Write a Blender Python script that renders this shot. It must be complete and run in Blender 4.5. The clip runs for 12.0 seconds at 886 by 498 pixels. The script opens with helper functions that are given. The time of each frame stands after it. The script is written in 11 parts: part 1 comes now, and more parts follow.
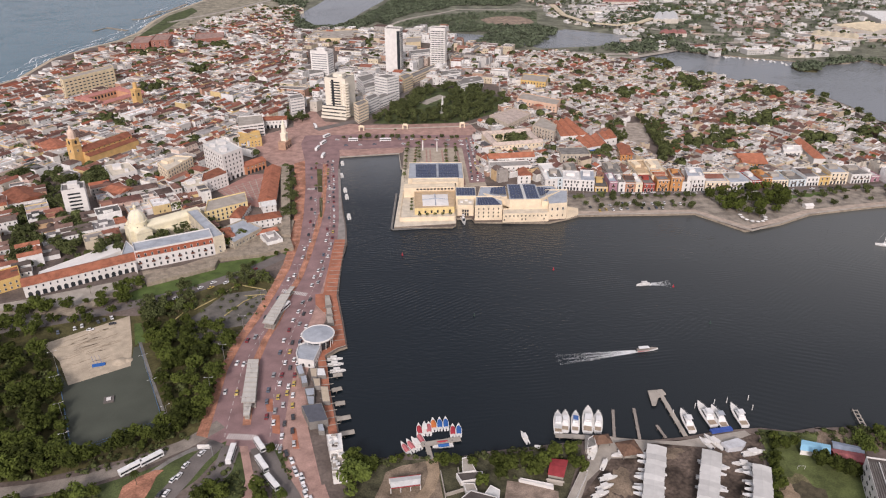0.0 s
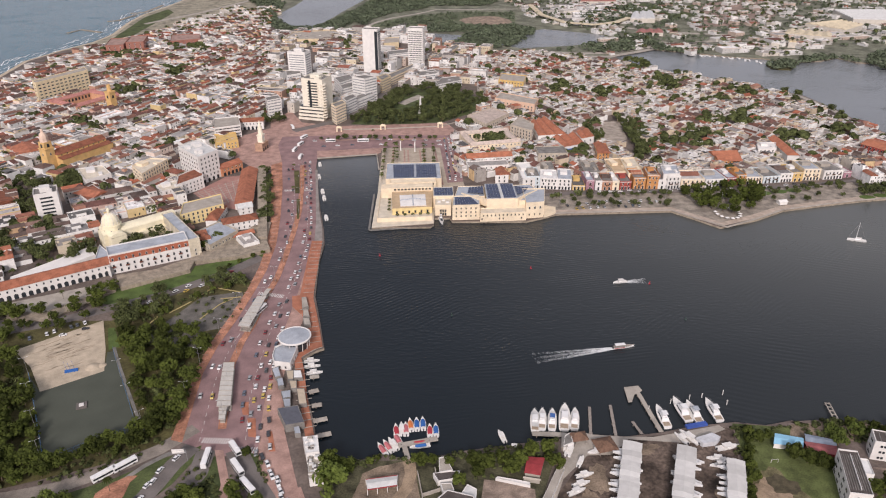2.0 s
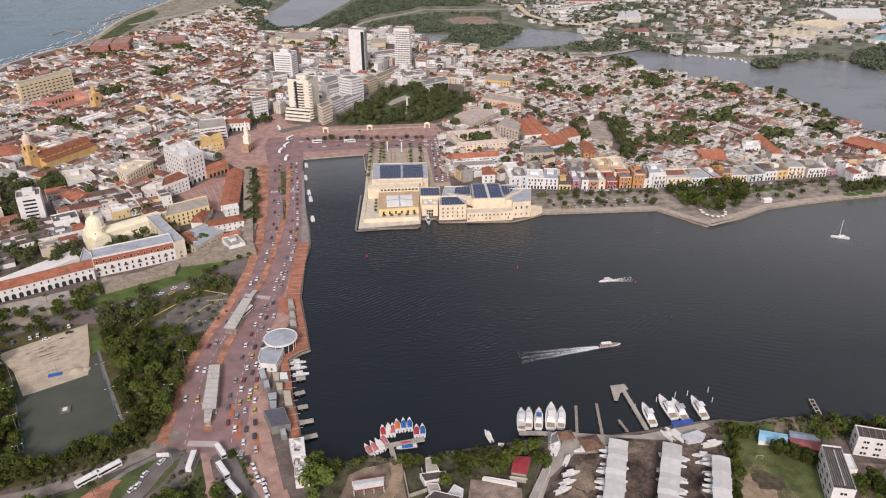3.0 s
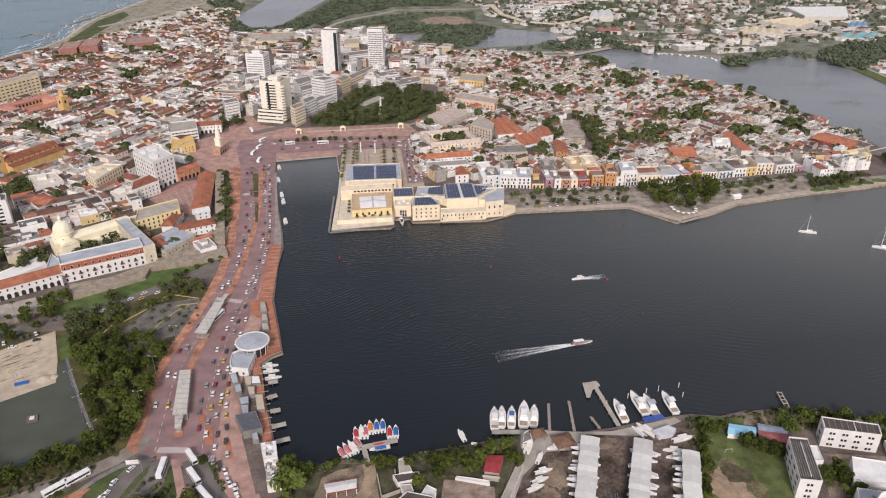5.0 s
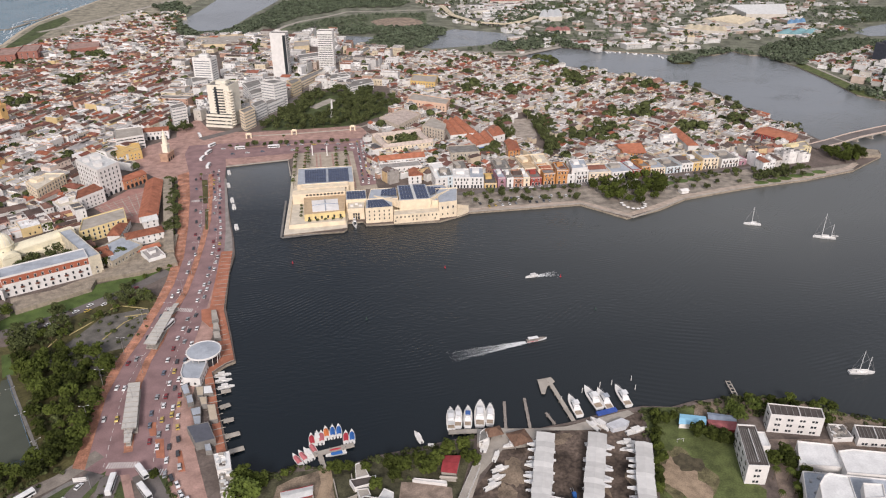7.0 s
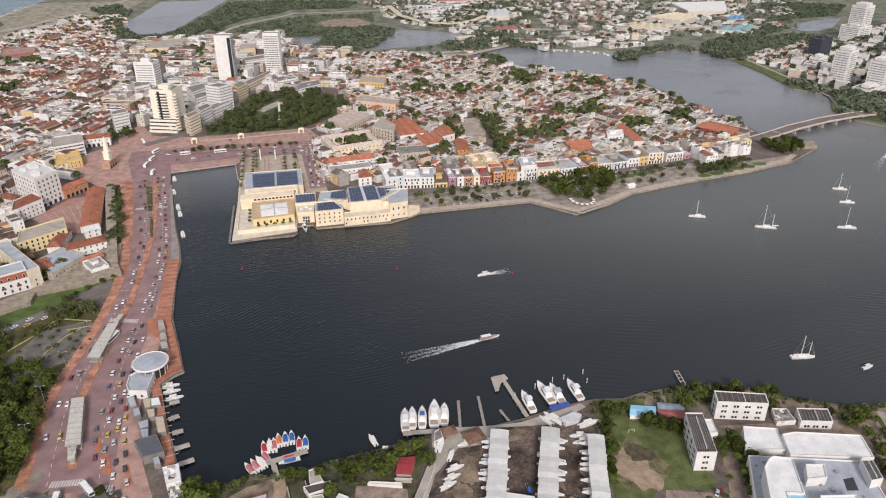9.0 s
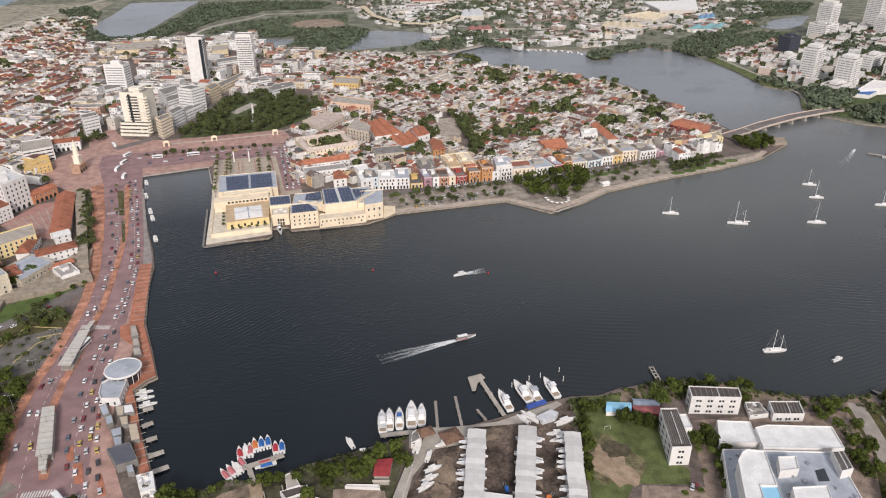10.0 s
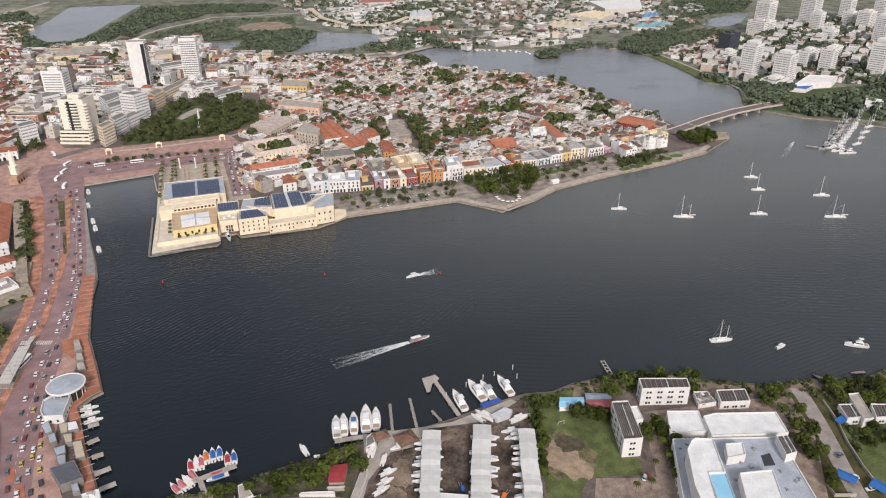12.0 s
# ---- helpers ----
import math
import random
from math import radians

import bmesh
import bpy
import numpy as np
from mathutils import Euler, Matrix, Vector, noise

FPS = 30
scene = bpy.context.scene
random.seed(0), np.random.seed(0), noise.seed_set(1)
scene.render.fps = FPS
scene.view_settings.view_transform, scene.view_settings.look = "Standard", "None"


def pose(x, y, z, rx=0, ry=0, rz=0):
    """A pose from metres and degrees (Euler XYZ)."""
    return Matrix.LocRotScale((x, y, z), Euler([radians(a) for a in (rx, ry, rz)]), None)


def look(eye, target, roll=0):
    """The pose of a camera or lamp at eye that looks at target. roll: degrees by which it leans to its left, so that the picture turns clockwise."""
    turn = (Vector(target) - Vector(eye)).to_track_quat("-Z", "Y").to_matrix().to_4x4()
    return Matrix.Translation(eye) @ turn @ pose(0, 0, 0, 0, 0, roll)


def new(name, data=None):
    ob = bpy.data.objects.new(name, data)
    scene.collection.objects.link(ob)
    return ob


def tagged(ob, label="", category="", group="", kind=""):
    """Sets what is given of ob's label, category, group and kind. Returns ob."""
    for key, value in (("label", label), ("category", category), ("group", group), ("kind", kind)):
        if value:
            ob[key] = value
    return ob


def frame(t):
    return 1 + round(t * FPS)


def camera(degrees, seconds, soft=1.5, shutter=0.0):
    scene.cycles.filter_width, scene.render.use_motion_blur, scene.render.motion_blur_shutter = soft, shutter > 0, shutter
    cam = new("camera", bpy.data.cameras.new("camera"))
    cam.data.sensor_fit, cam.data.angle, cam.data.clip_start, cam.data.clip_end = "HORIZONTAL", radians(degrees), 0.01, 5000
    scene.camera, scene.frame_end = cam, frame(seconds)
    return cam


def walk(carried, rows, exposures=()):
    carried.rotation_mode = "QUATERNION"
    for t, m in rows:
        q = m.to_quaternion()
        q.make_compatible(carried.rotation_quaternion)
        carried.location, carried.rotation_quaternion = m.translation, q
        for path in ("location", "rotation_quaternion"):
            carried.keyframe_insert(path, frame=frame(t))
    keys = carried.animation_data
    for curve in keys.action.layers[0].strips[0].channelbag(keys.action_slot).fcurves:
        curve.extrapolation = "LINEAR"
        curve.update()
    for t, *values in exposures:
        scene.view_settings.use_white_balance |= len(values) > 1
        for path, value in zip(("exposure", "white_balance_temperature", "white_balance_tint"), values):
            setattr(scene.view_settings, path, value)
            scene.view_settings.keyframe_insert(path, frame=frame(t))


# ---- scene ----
cam = camera(64.13, 12.0, soft=1.15)
PATH = [
    (0.0, pose(-9.86, 6.28, 239.92, 62.871, 0, -0.946)),
    (0.5, pose(-8.86, 6.31, 239.74, 62.884, 0, -1.219)),
    (1.0, pose(-7.86, 6.34, 239.60, 62.891, 0, -1.529)),
    (1.5, pose(-6.82, 6.32, 239.51, 62.900, 0, -1.995)),
    (2.0, pose(-5.79, 6.29, 239.45, 62.909, 0, -2.478)),
    (2.5, pose(-4.75, 6.31, 239.40, 62.921, 0, -2.950)),
    (3.0, pose(-3.68, 6.32, 239.39, 62.924, 0, -3.423)),
    (5.0, pose(0.72, 5.99, 239.62, 62.924, 0, -5.293)),
    (5.5, pose(1.72, 5.91, 239.65, 62.947, 0, -6.061)),
    (6.0, pose(2.74, 5.85, 239.67, 62.953, 0, -7.006)),
    (6.5, pose(3.75, 5.83, 239.71, 62.980, 0, -7.988)),
    (7.0, pose(4.76, 5.81, 239.74, 62.992, 0, -8.975)),
    (9.0, pose(8.82, 5.62, 239.48, 63.012, 0, -12.874)),
    (9.5, pose(9.88, 5.56, 239.52, 63.020, 0, -13.833)),
    (10.0, pose(10.93, 5.44, 239.57, 63.016, 0, -14.798)),
    (10.5, pose(11.97, 5.30, 239.58, 63.030, 0, -15.758)),
    (11.0, pose(12.98, 5.17, 239.58, 63.049, 0, -16.731)),
    (11.5, pose(13.96, 5.02, 239.53, 63.063, 0, -17.698)),
    (12.0, pose(14.90, 4.94, 239.44, 63.091, 0, -18.660)),
]
walk(cam, PATH, [(0.0, -0.09, 6520, 21), (12.0, 0.01, 6400, 15.5)])

# ---------------------------------------------------------------- light
W = bpy.data.worlds.new("world")
scene.world = W
W.use_nodes = True
wn, wl = W.node_tree.nodes, W.node_tree.links
sky = wn.new("ShaderNodeTexSky")
sky.sky_type, sky.sun_disc = "NISHITA", False
sky.sun_elevation, sky.sun_rotation = radians(32), radians(-172)
sky.dust_density, sky.air_density, sky.ozone_density = 4.0, 1.0, 1.0
cloud = wn.new("ShaderNodeMix")
cloud.data_type = "RGBA"
cloud.inputs[0].default_value = 0.8
cloud.inputs[7].default_value = (6.6, 6.9, 7.3, 1)      # even cloud cover
wl.new(sky.outputs[0], cloud.inputs[6])
wl.new(cloud.outputs[2], wn["Background"].inputs[0])
wn["Background"].inputs[1].default_value = 0.088
sun = new("sun", bpy.data.lights.new("sun", "SUN"))
sun.data.energy, sun.data.angle, sun.data.color = 3.3, radians(14), (1.0, 0.95, 0.88)
sun.matrix_world = look((-45, -340, 215), (0, 0, 0))


# ---------------------------------------------------------------- materials
def mat(name, col, rough=0.85, var=0.2, size=3.0, bump=0.0, metal=0.0, rnd=0.0, island=False, palette=None, fine=0.4, spec=0.25):
    """Colour with noise at two sizes (metres) and a spread from piece to piece; palette: colours picked at random per piece."""
    m = bpy.data.materials.new(name)
    m.use_nodes = True
    n, l = m.node_tree.nodes, m.node_tree.links
    b = n["Principled BSDF"]
    b.inputs["Roughness"].default_value, b.inputs["Metallic"].default_value = rough, metal
    b.inputs["Specular IOR Level"].default_value = spec
    geo = n.new("ShaderNodeNewGeometry")
    pick = geo.outputs["Random Per Island"] if island else n.new("ShaderNodeObjectInfo").outputs["Random"]
    if palette:
        ramp = n.new("ShaderNodeValToRGB")
        ramp.color_ramp.interpolation = "CONSTANT"
        e = ramp.color_ramp.elements
        while len(e) < len(palette):
            e.new(0.5)
        for k, c in enumerate(palette):
            e[k].position = k / len(palette)
            e[k].color = (*c, 1)
        l.new(pick, ramp.inputs[0])
        colour = ramp.outputs[0]
    else:
        rgb = n.new("ShaderNodeRGB")
        rgb.outputs[0].default_value = (*col, 1)
        colour = rgb.outputs[0]
    total = None
    for s, d, amt in ((size, 4.0, var), (fine, 3.0, var * 0.6)):
        t = n.new("ShaderNodeTexNoise")
        t.inputs["Scale"].default_value, t.inputs["Detail"].default_value = 1.0 / s, d
        l.new(geo.outputs["Position"], t.inputs["Vector"])
        mr = n.new("ShaderNodeMapRange")
        mr.inputs[1].default_value, mr.inputs[2].default_value = 0.3, 0.7
        mr.inputs[3].default_value, mr.inputs[4].default_value = 1 - amt, 1 + amt
        l.new(t.outputs[0], mr.inputs[0])
        if total is None:
            total = mr.outputs[0]
        else:
            mu = n.new("ShaderNodeMath")
            mu.operation = "MULTIPLY"
            l.new(total, mu.inputs[0]), l.new(mr.outputs[0], mu.inputs[1])
            total = mu.outputs[0]
    if rnd:
        mr = n.new("ShaderNodeMapRange")
        mr.inputs[3].default_value, mr.inputs[4].default_value = 1 - rnd, 1 + rnd
        pk = pick
        if palette:
            f1 = n.new("ShaderNodeMath")
            f1.operation = "MULTIPLY"
            f1.inputs[1].default_value = 37.0
            l.new(pick, f1.inputs[0])
            f2 = n.new("ShaderNodeMath")
            f2.operation = "FRACT"
            l.new(f1.outputs[0], f2.inputs[0])
            pk = f2.outputs[0]
        l.new(pk, mr.inputs[0])
        mu = n.new("ShaderNodeMath")
        mu.operation = "MULTIPLY"
        l.new(total, mu.inputs[0]), l.new(mr.outputs[0], mu.inputs[1])
        total = mu.outputs[0]
    vm = n.new("ShaderNodeVectorMath")
    vm.operation = "SCALE"
    l.new(colour, vm.inputs[0]), l.new(total, vm.inputs["Scale"])
    l.new(vm.outputs[0], b.inputs["Base Color"])
    if bump:
        bp = n.new("ShaderNodeBump")
        bp.inputs["Strength"].default_value, bp.inputs["Distance"].default_value = 0.6, bump
        t = n.new("ShaderNodeTexNoise")
        t.inputs["Scale"].default_value = 1.0 / fine
        l.new(geo.outputs["Position"], t.inputs["Vector"])
        l.new(t.outputs[0], bp.inputs["Height"]), l.new(bp.outputs[0], b.inputs["Normal"])
    return m


def water_mat(name, col, wave, depth, far_sheen=(0.185, 0.20, 0.21), gloss=0.5):
    m = bpy.data.materials.new(name)
    m.use_nodes = True
    n, l = m.node_tree.nodes, m.node_tree.links
    b = n["Principled BSDF"]
    b.inputs["Roughness"].default_value, b.inputs["IOR"].default_value = 0.12, 1.333
    b.inputs["Specular IOR Level"].default_value = gloss
    geo = n.new("ShaderNodeNewGeometry")
    mp = n.new("ShaderNodeMapping")
    mp.inputs["Rotation"].default_value = (0, 0, radians(-24))
    mp.inputs["Scale"].default_value = (0.4, 1.0, 1.0)
    l.new(geo.outputs["Position"], mp.inputs["Vector"])
    t1, t2, t3 = (n.new("ShaderNodeTexNoise") for _ in range(3))
    t1.inputs["Scale"].default_value, t1.inputs["Detail"].default_value = 1 / wave, 3
    t2.inputs["Scale"].default_value, t2.inputs["Detail"].default_value = 1 / 0.9, 2
    t3.inputs["Scale"].default_value, t3.inputs["Detail"].default_value = 1 / 140, 3
    l.new(mp.outputs[0], t1.inputs["Vector"])
    l.new(geo.outputs["Position"], t2.inputs["Vector"]), l.new(mp.outputs[0], t3.inputs["Vector"])
    gate = n.new("ShaderNodeMapRange")
    gate.inputs[1].default_value, gate.inputs[2].default_value = 0.42, 0.62
    l.new(t3.outputs[0], gate.inputs[0])
    mu = n.new("ShaderNodeMath")
    mu.operation = "MULTIPLY"
    l.new(t1.outputs[0], mu.inputs[0]), l.new(gate.outputs[0], mu.inputs[1])
    ad = n.new("ShaderNodeMath")
    ad.operation = "MULTIPLY_ADD"
    ad.inputs[1].default_value = 0.18
    l.new(t2.outputs[0], ad.inputs[0])
    # long wave trains left by passing boats, running in two directions, each in its own patches
    total = mu.outputs[0]
    for turn, length, place, seed in ((-38, 3.2, 75, 3.0), (20, 4.0, 95, 11.0), (-8, 2.8, 60, 23.0)):
        tm = n.new("ShaderNodeMapping")
        tm.inputs["Rotation"].default_value, tm.inputs["Location"].default_value = (0, 0, radians(turn)), (seed * 7, 0, seed)
        l.new(geo.outputs["Position"], tm.inputs["Vector"])
        tw = n.new("ShaderNodeTexWave")
        tw.wave_type, tw.bands_direction = "BANDS", "Y"
        tw.inputs["Scale"].default_value, tw.inputs["Distortion"].default_value = 0.314 / length, 9.0
        tw.inputs["Detail"].default_value, tw.inputs["Detail Scale"].default_value = 2.0, 0.12
        l.new(tm.outputs[0], tw.inputs["Vector"])
        tn = n.new("ShaderNodeTexNoise")
        tn.inputs["Scale"].default_value, tn.inputs["Detail"].default_value = 1 / place, 2
        l.new(tm.outputs[0], tn.inputs["Vector"])
        tg = n.new("ShaderNodeMapRange")
        tg.inputs[1].default_value, tg.inputs[2].default_value, tg.inputs[4].default_value = 0.55, 0.72, 0.30
        l.new(tn.outputs[0], tg.inputs[0])
        tx = n.new("ShaderNodeMath")
        tx.operation = "MULTIPLY_ADD"
        l.new(tw.outputs["Fac"], tx.inputs[0]), l.new(tg.outputs[0], tx.inputs[1]), l.new(total, tx.inputs[2])
        total = tx.outputs[0]
    l.new(total, ad.inputs[2])
    bp = n.new("ShaderNodeBump")
    bp.inputs["Strength"].default_value, bp.inputs["Distance"].default_value = 1.0, depth
    l.new(ad.outputs[0], bp.inputs["Height"]), l.new(bp.outputs[0], b.inputs["Normal"])
    mx = n.new("ShaderNodeMix")
    mx.data_type = "RGBA"
    mx.inputs[6].default_value, mx.inputs[7].default_value = (*[c * 0.8 for c in col], 1), (*[c * 1.25 for c in col], 1)
    l.new(t3.outputs[0], mx.inputs[0])
    # bay paler eastward and farther out: silty tint with sky reflection painted in
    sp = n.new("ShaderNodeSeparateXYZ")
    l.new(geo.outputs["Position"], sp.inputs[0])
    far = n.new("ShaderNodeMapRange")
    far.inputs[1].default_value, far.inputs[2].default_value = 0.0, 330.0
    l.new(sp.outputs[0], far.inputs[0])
    silt_sheen = n.new("ShaderNodeMix")
    silt_sheen.data_type = "RGBA"
    silt_sheen.inputs[7].default_value = (0.098, 0.103, 0.097, 1)
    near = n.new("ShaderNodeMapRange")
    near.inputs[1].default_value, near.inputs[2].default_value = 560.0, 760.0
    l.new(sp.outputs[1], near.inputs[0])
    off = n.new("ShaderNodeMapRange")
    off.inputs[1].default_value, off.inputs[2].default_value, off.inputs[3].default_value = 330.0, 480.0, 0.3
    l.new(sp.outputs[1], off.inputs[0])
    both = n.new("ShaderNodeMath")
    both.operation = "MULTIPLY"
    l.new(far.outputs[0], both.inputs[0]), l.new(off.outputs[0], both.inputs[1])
    l.new(both.outputs[0], silt_sheen.inputs[0]), l.new(mx.outputs[2], silt_sheen.inputs[6])
    # far water: grazing sky reflection and haze painted in as a paler base
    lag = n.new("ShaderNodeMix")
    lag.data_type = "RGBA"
    lag.inputs[7].default_value = (*far_sheen, 1)
    l.new(near.outputs[0], lag.inputs[0]), l.new(silt_sheen.outputs[2], lag.inputs[6])
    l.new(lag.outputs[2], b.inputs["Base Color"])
    return m


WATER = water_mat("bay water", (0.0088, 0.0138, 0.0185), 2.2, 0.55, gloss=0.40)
SEA = water_mat("sea water", (0.052, 0.130, 0.170), 9.0, 0.9, (0.062, 0.146, 0.188))
LAND = mat("town ground", (0.140, 0.112, 0.097), var=0.35, size=14, fine=1.5)
DUST = mat("bare earth", (0.215, 0.165, 0.12), var=0.5, size=8, fine=0.8)
GRASS = mat("grass", (0.068, 0.086, 0.032), var=0.45, size=9, fine=0.7)
ROUGH = mat("rough scrub ground", (0.082, 0.074, 0.030), var=0.5, size=11, fine=1.0)
LAWN = mat("green lawn", (0.085, 0.125, 0.035), var=0.3, size=7, fine=0.6)
ASPH = mat("mauve asphalt", (0.262, 0.168, 0.164), var=0.22, size=9, fine=0.5)
ASPHD = mat("grey asphalt", (0.160, 0.142, 0.132), var=0.2, size=10, fine=0.5)
CONC = mat("concrete", (0.37, 0.335, 0.29), var=0.18, size=6, fine=0.5)
CONCD = mat("weathered concrete", (0.20, 0.19, 0.175), var=0.3, size=5, fine=0.5)
PAVE = mat("pink paving", (0.385, 0.245, 0.205), var=0.26, size=6, fine=0.6)
BRICKP = mat("patched brick paving", (0.385, 0.185, 0.12), var=0.45, size=6, fine=0.7)
MEADOW = mat("sunny meadow grass", (0.098, 0.118, 0.042), var=0.4, size=6, fine=0.8)
BRICK = mat("red brick paving", (0.38, 0.155, 0.095), var=0.22, size=5, fine=0.5)
SAND = mat("sand", (0.46, 0.385, 0.29), var=0.16, size=4, fine=0.4)
COURT = mat("green court surface", (0.076, 0.084, 0.066), var=0.1, size=14, fine=0.6)
STONE = mat("coral stone wall", (0.29, 0.245, 0.19), var=0.3, size=4, fine=0.7, bump=0.1)
WHITE = mat("white paint", (0.69, 0.67, 0.64), var=0.08, size=5, fine=0.6, rnd=0.05)
CREAM = mat("cream plaster", (0.74, 0.625, 0.46), var=0.12, size=6, fine=0.8)
OCHRE = mat("ochre plaster", (0.60, 0.41, 0.16), var=0.12, size=5, fine=0.7)
GREYR = mat("grey roof membrane", (0.36, 0.39, 0.43), var=0.16, size=6, fine=0.8)
GLASSD = mat("dark glass and opening shade", (0.03, 0.035, 0.04), rough=0.12, var=0.2, size=3, spec=0.5)
SOLAR = mat("solar panel", (0.03, 0.045, 0.095), rough=0.18, var=0.12, size=6, spec=0.5)
METAL = mat("light metal sheet", (0.60, 0.60, 0.58), rough=0.45, var=0.14, size=3, metal=0.1)
STEEL = mat("grey steel", (0.40, 0.40, 0.40), rough=0.4, var=0.1, metal=0.6)
TILE = mat("clay tile roof", (0.29, 0.11, 0.065), var=0.28, size=4, fine=0.5, rnd=0.3, bump=0.05)
TILES = mat("clay tile roofs", (0, 0, 0), var=0.25, size=5, fine=0.6, rnd=0.2, island=True,
            palette=[(0.215, 0.085, 0.06), (0.135, 0.068, 0.052), (0.30, 0.105, 0.062), (0.115, 0.075, 0.062), (0.17, 0.095, 0.075), (0.14, 0.07, 0.058), (0.25, 0.125, 0.09), (0.10, 0.07, 0.06)])
WALLS = mat("painted walls", (0, 0, 0), var=0.12, size=4, fine=0.6, rnd=0.1, island=True,
            palette=[(0.72, 0.70, 0.67), (0.62, 0.60, 0.57), (0.76, 0.75, 0.72), (0.54, 0.49, 0.42), (0.60, 0.53, 0.41), (0.70, 0.69, 0.67), (0.45, 0.42, 0.39), (0.58, 0.42, 0.36),
                     (0.60, 0.46, 0.24), (0.76, 0.74, 0.70), (0.46, 0.27, 0.19), (0.68, 0.67, 0.66), (0.66, 0.54, 0.46), (0.55, 0.53, 0.50), (0.74, 0.73, 0.71), (0.48, 0.45, 0.42)])
FLATS = mat("flat roofs", (0, 0, 0), var=0.25, size=4, fine=0.7, rnd=0.15, island=True,
            palette=[(0.55, 0.53, 0.51), (0.34, 0.32, 0.31), (0.68, 0.67, 0.65), (0.20, 0.19, 0.185), (0.42, 0.39, 0.37), (0.14, 0.135, 0.135),
                     (0.50, 0.47, 0.44), (0.26, 0.24, 0.225), (0.72, 0.71, 0.70), (0.32, 0.25, 0.22), (0.17, 0.15, 0.145), (0.30, 0.30, 0.31)])
LEAF = mat("tree leaves", (0.056, 0.071, 0.015), var=0.4, size=2.5, fine=0.5, rnd=0.45, spec=0.12)
LEAFS = mat("wood leaves", (0.072, 0.085, 0.032), var=0.5, size=9, fine=1.2, rnd=0.4, island=True, spec=0.12)
BARK = mat("bark", (0.14, 0.105, 0.075), var=0.3, size=0.8, fine=0.15)
# far leaves and ground: distance haze put into the colour, paler and greyer
WOODS_FAR = mat("mangrove leaves", (0.092, 0.114, 0.070), var=0.45, size=16, fine=2.0, rnd=0.25, island=True)
FARLAND = mat("far ground", (0.155, 0.158, 0.115), var=0.5, size=26, fine=3)
# distant windows: glass colour lightened to stand for haze
GREYG = mat("hazed glass", (0.22, 0.23, 0.24), rough=0.25, var=0.2, size=3)
FOAM = mat("foam", (0.72, 0.74, 0.74), rough=0.6, var=0.1, size=3)


FLATG = mat("grey roofs", (0, 0, 0), var=0.25, size=4, fine=0.7, rnd=0.18, island=True,
            palette=[(0.40, 0.385, 0.37), (0.22, 0.21, 0.20), (0.62, 0.61, 0.60), (0.13, 0.125, 0.125), (0.30, 0.28, 0.265), (0.095, 0.092, 0.092), (0.36, 0.33, 0.30), (0.17, 0.155, 0.145), (0.50, 0.49, 0.47), (0.24, 0.185, 0.16)])
WALLG = mat("mixed plaster walls", (0, 0, 0), var=0.14, size=4, fine=0.6, rnd=0.12, island=True,
            palette=[(0.68, 0.66, 0.63), (0.50, 0.48, 0.46), (0.72, 0.71, 0.69), (0.40, 0.37, 0.34), (0.52, 0.43, 0.32), (0.62, 0.60, 0.58), (0.36, 0.32, 0.29), (0.44, 0.28, 0.21), (0.66, 0.65, 0.63), (0.57, 0.49, 0.36)])
# far walls and roofs: tones drawn together for the haze of distance
WALLF = mat("far hazed walls", (0, 0, 0), var=0.12, size=5, fine=0.8, rnd=0.14, island=True,
            palette=[(0.64, 0.63, 0.61), (0.50, 0.49, 0.47), (0.68, 0.67, 0.65), (0.42, 0.40, 0.37), (0.60, 0.59, 0.57), (0.54, 0.50, 0.44), (0.66, 0.65, 0.63), (0.46, 0.37, 0.31), (0.56, 0.55, 0.54)])
FLATF = mat("far pale roofs", (0, 0, 0), var=0.2, size=6, fine=1.0, rnd=0.18, island=True,
            palette=[(0.60, 0.59, 0.57), (0.34, 0.33, 0.31), (0.72, 0.71, 0.69), (0.26, 0.245, 0.23), (0.48, 0.46, 0.43), (0.40, 0.36, 0.32), (0.66, 0.65, 0.63), (0.30, 0.20, 0.165), (0.54, 0.53, 0.51), (0.20, 0.19, 0.18)])


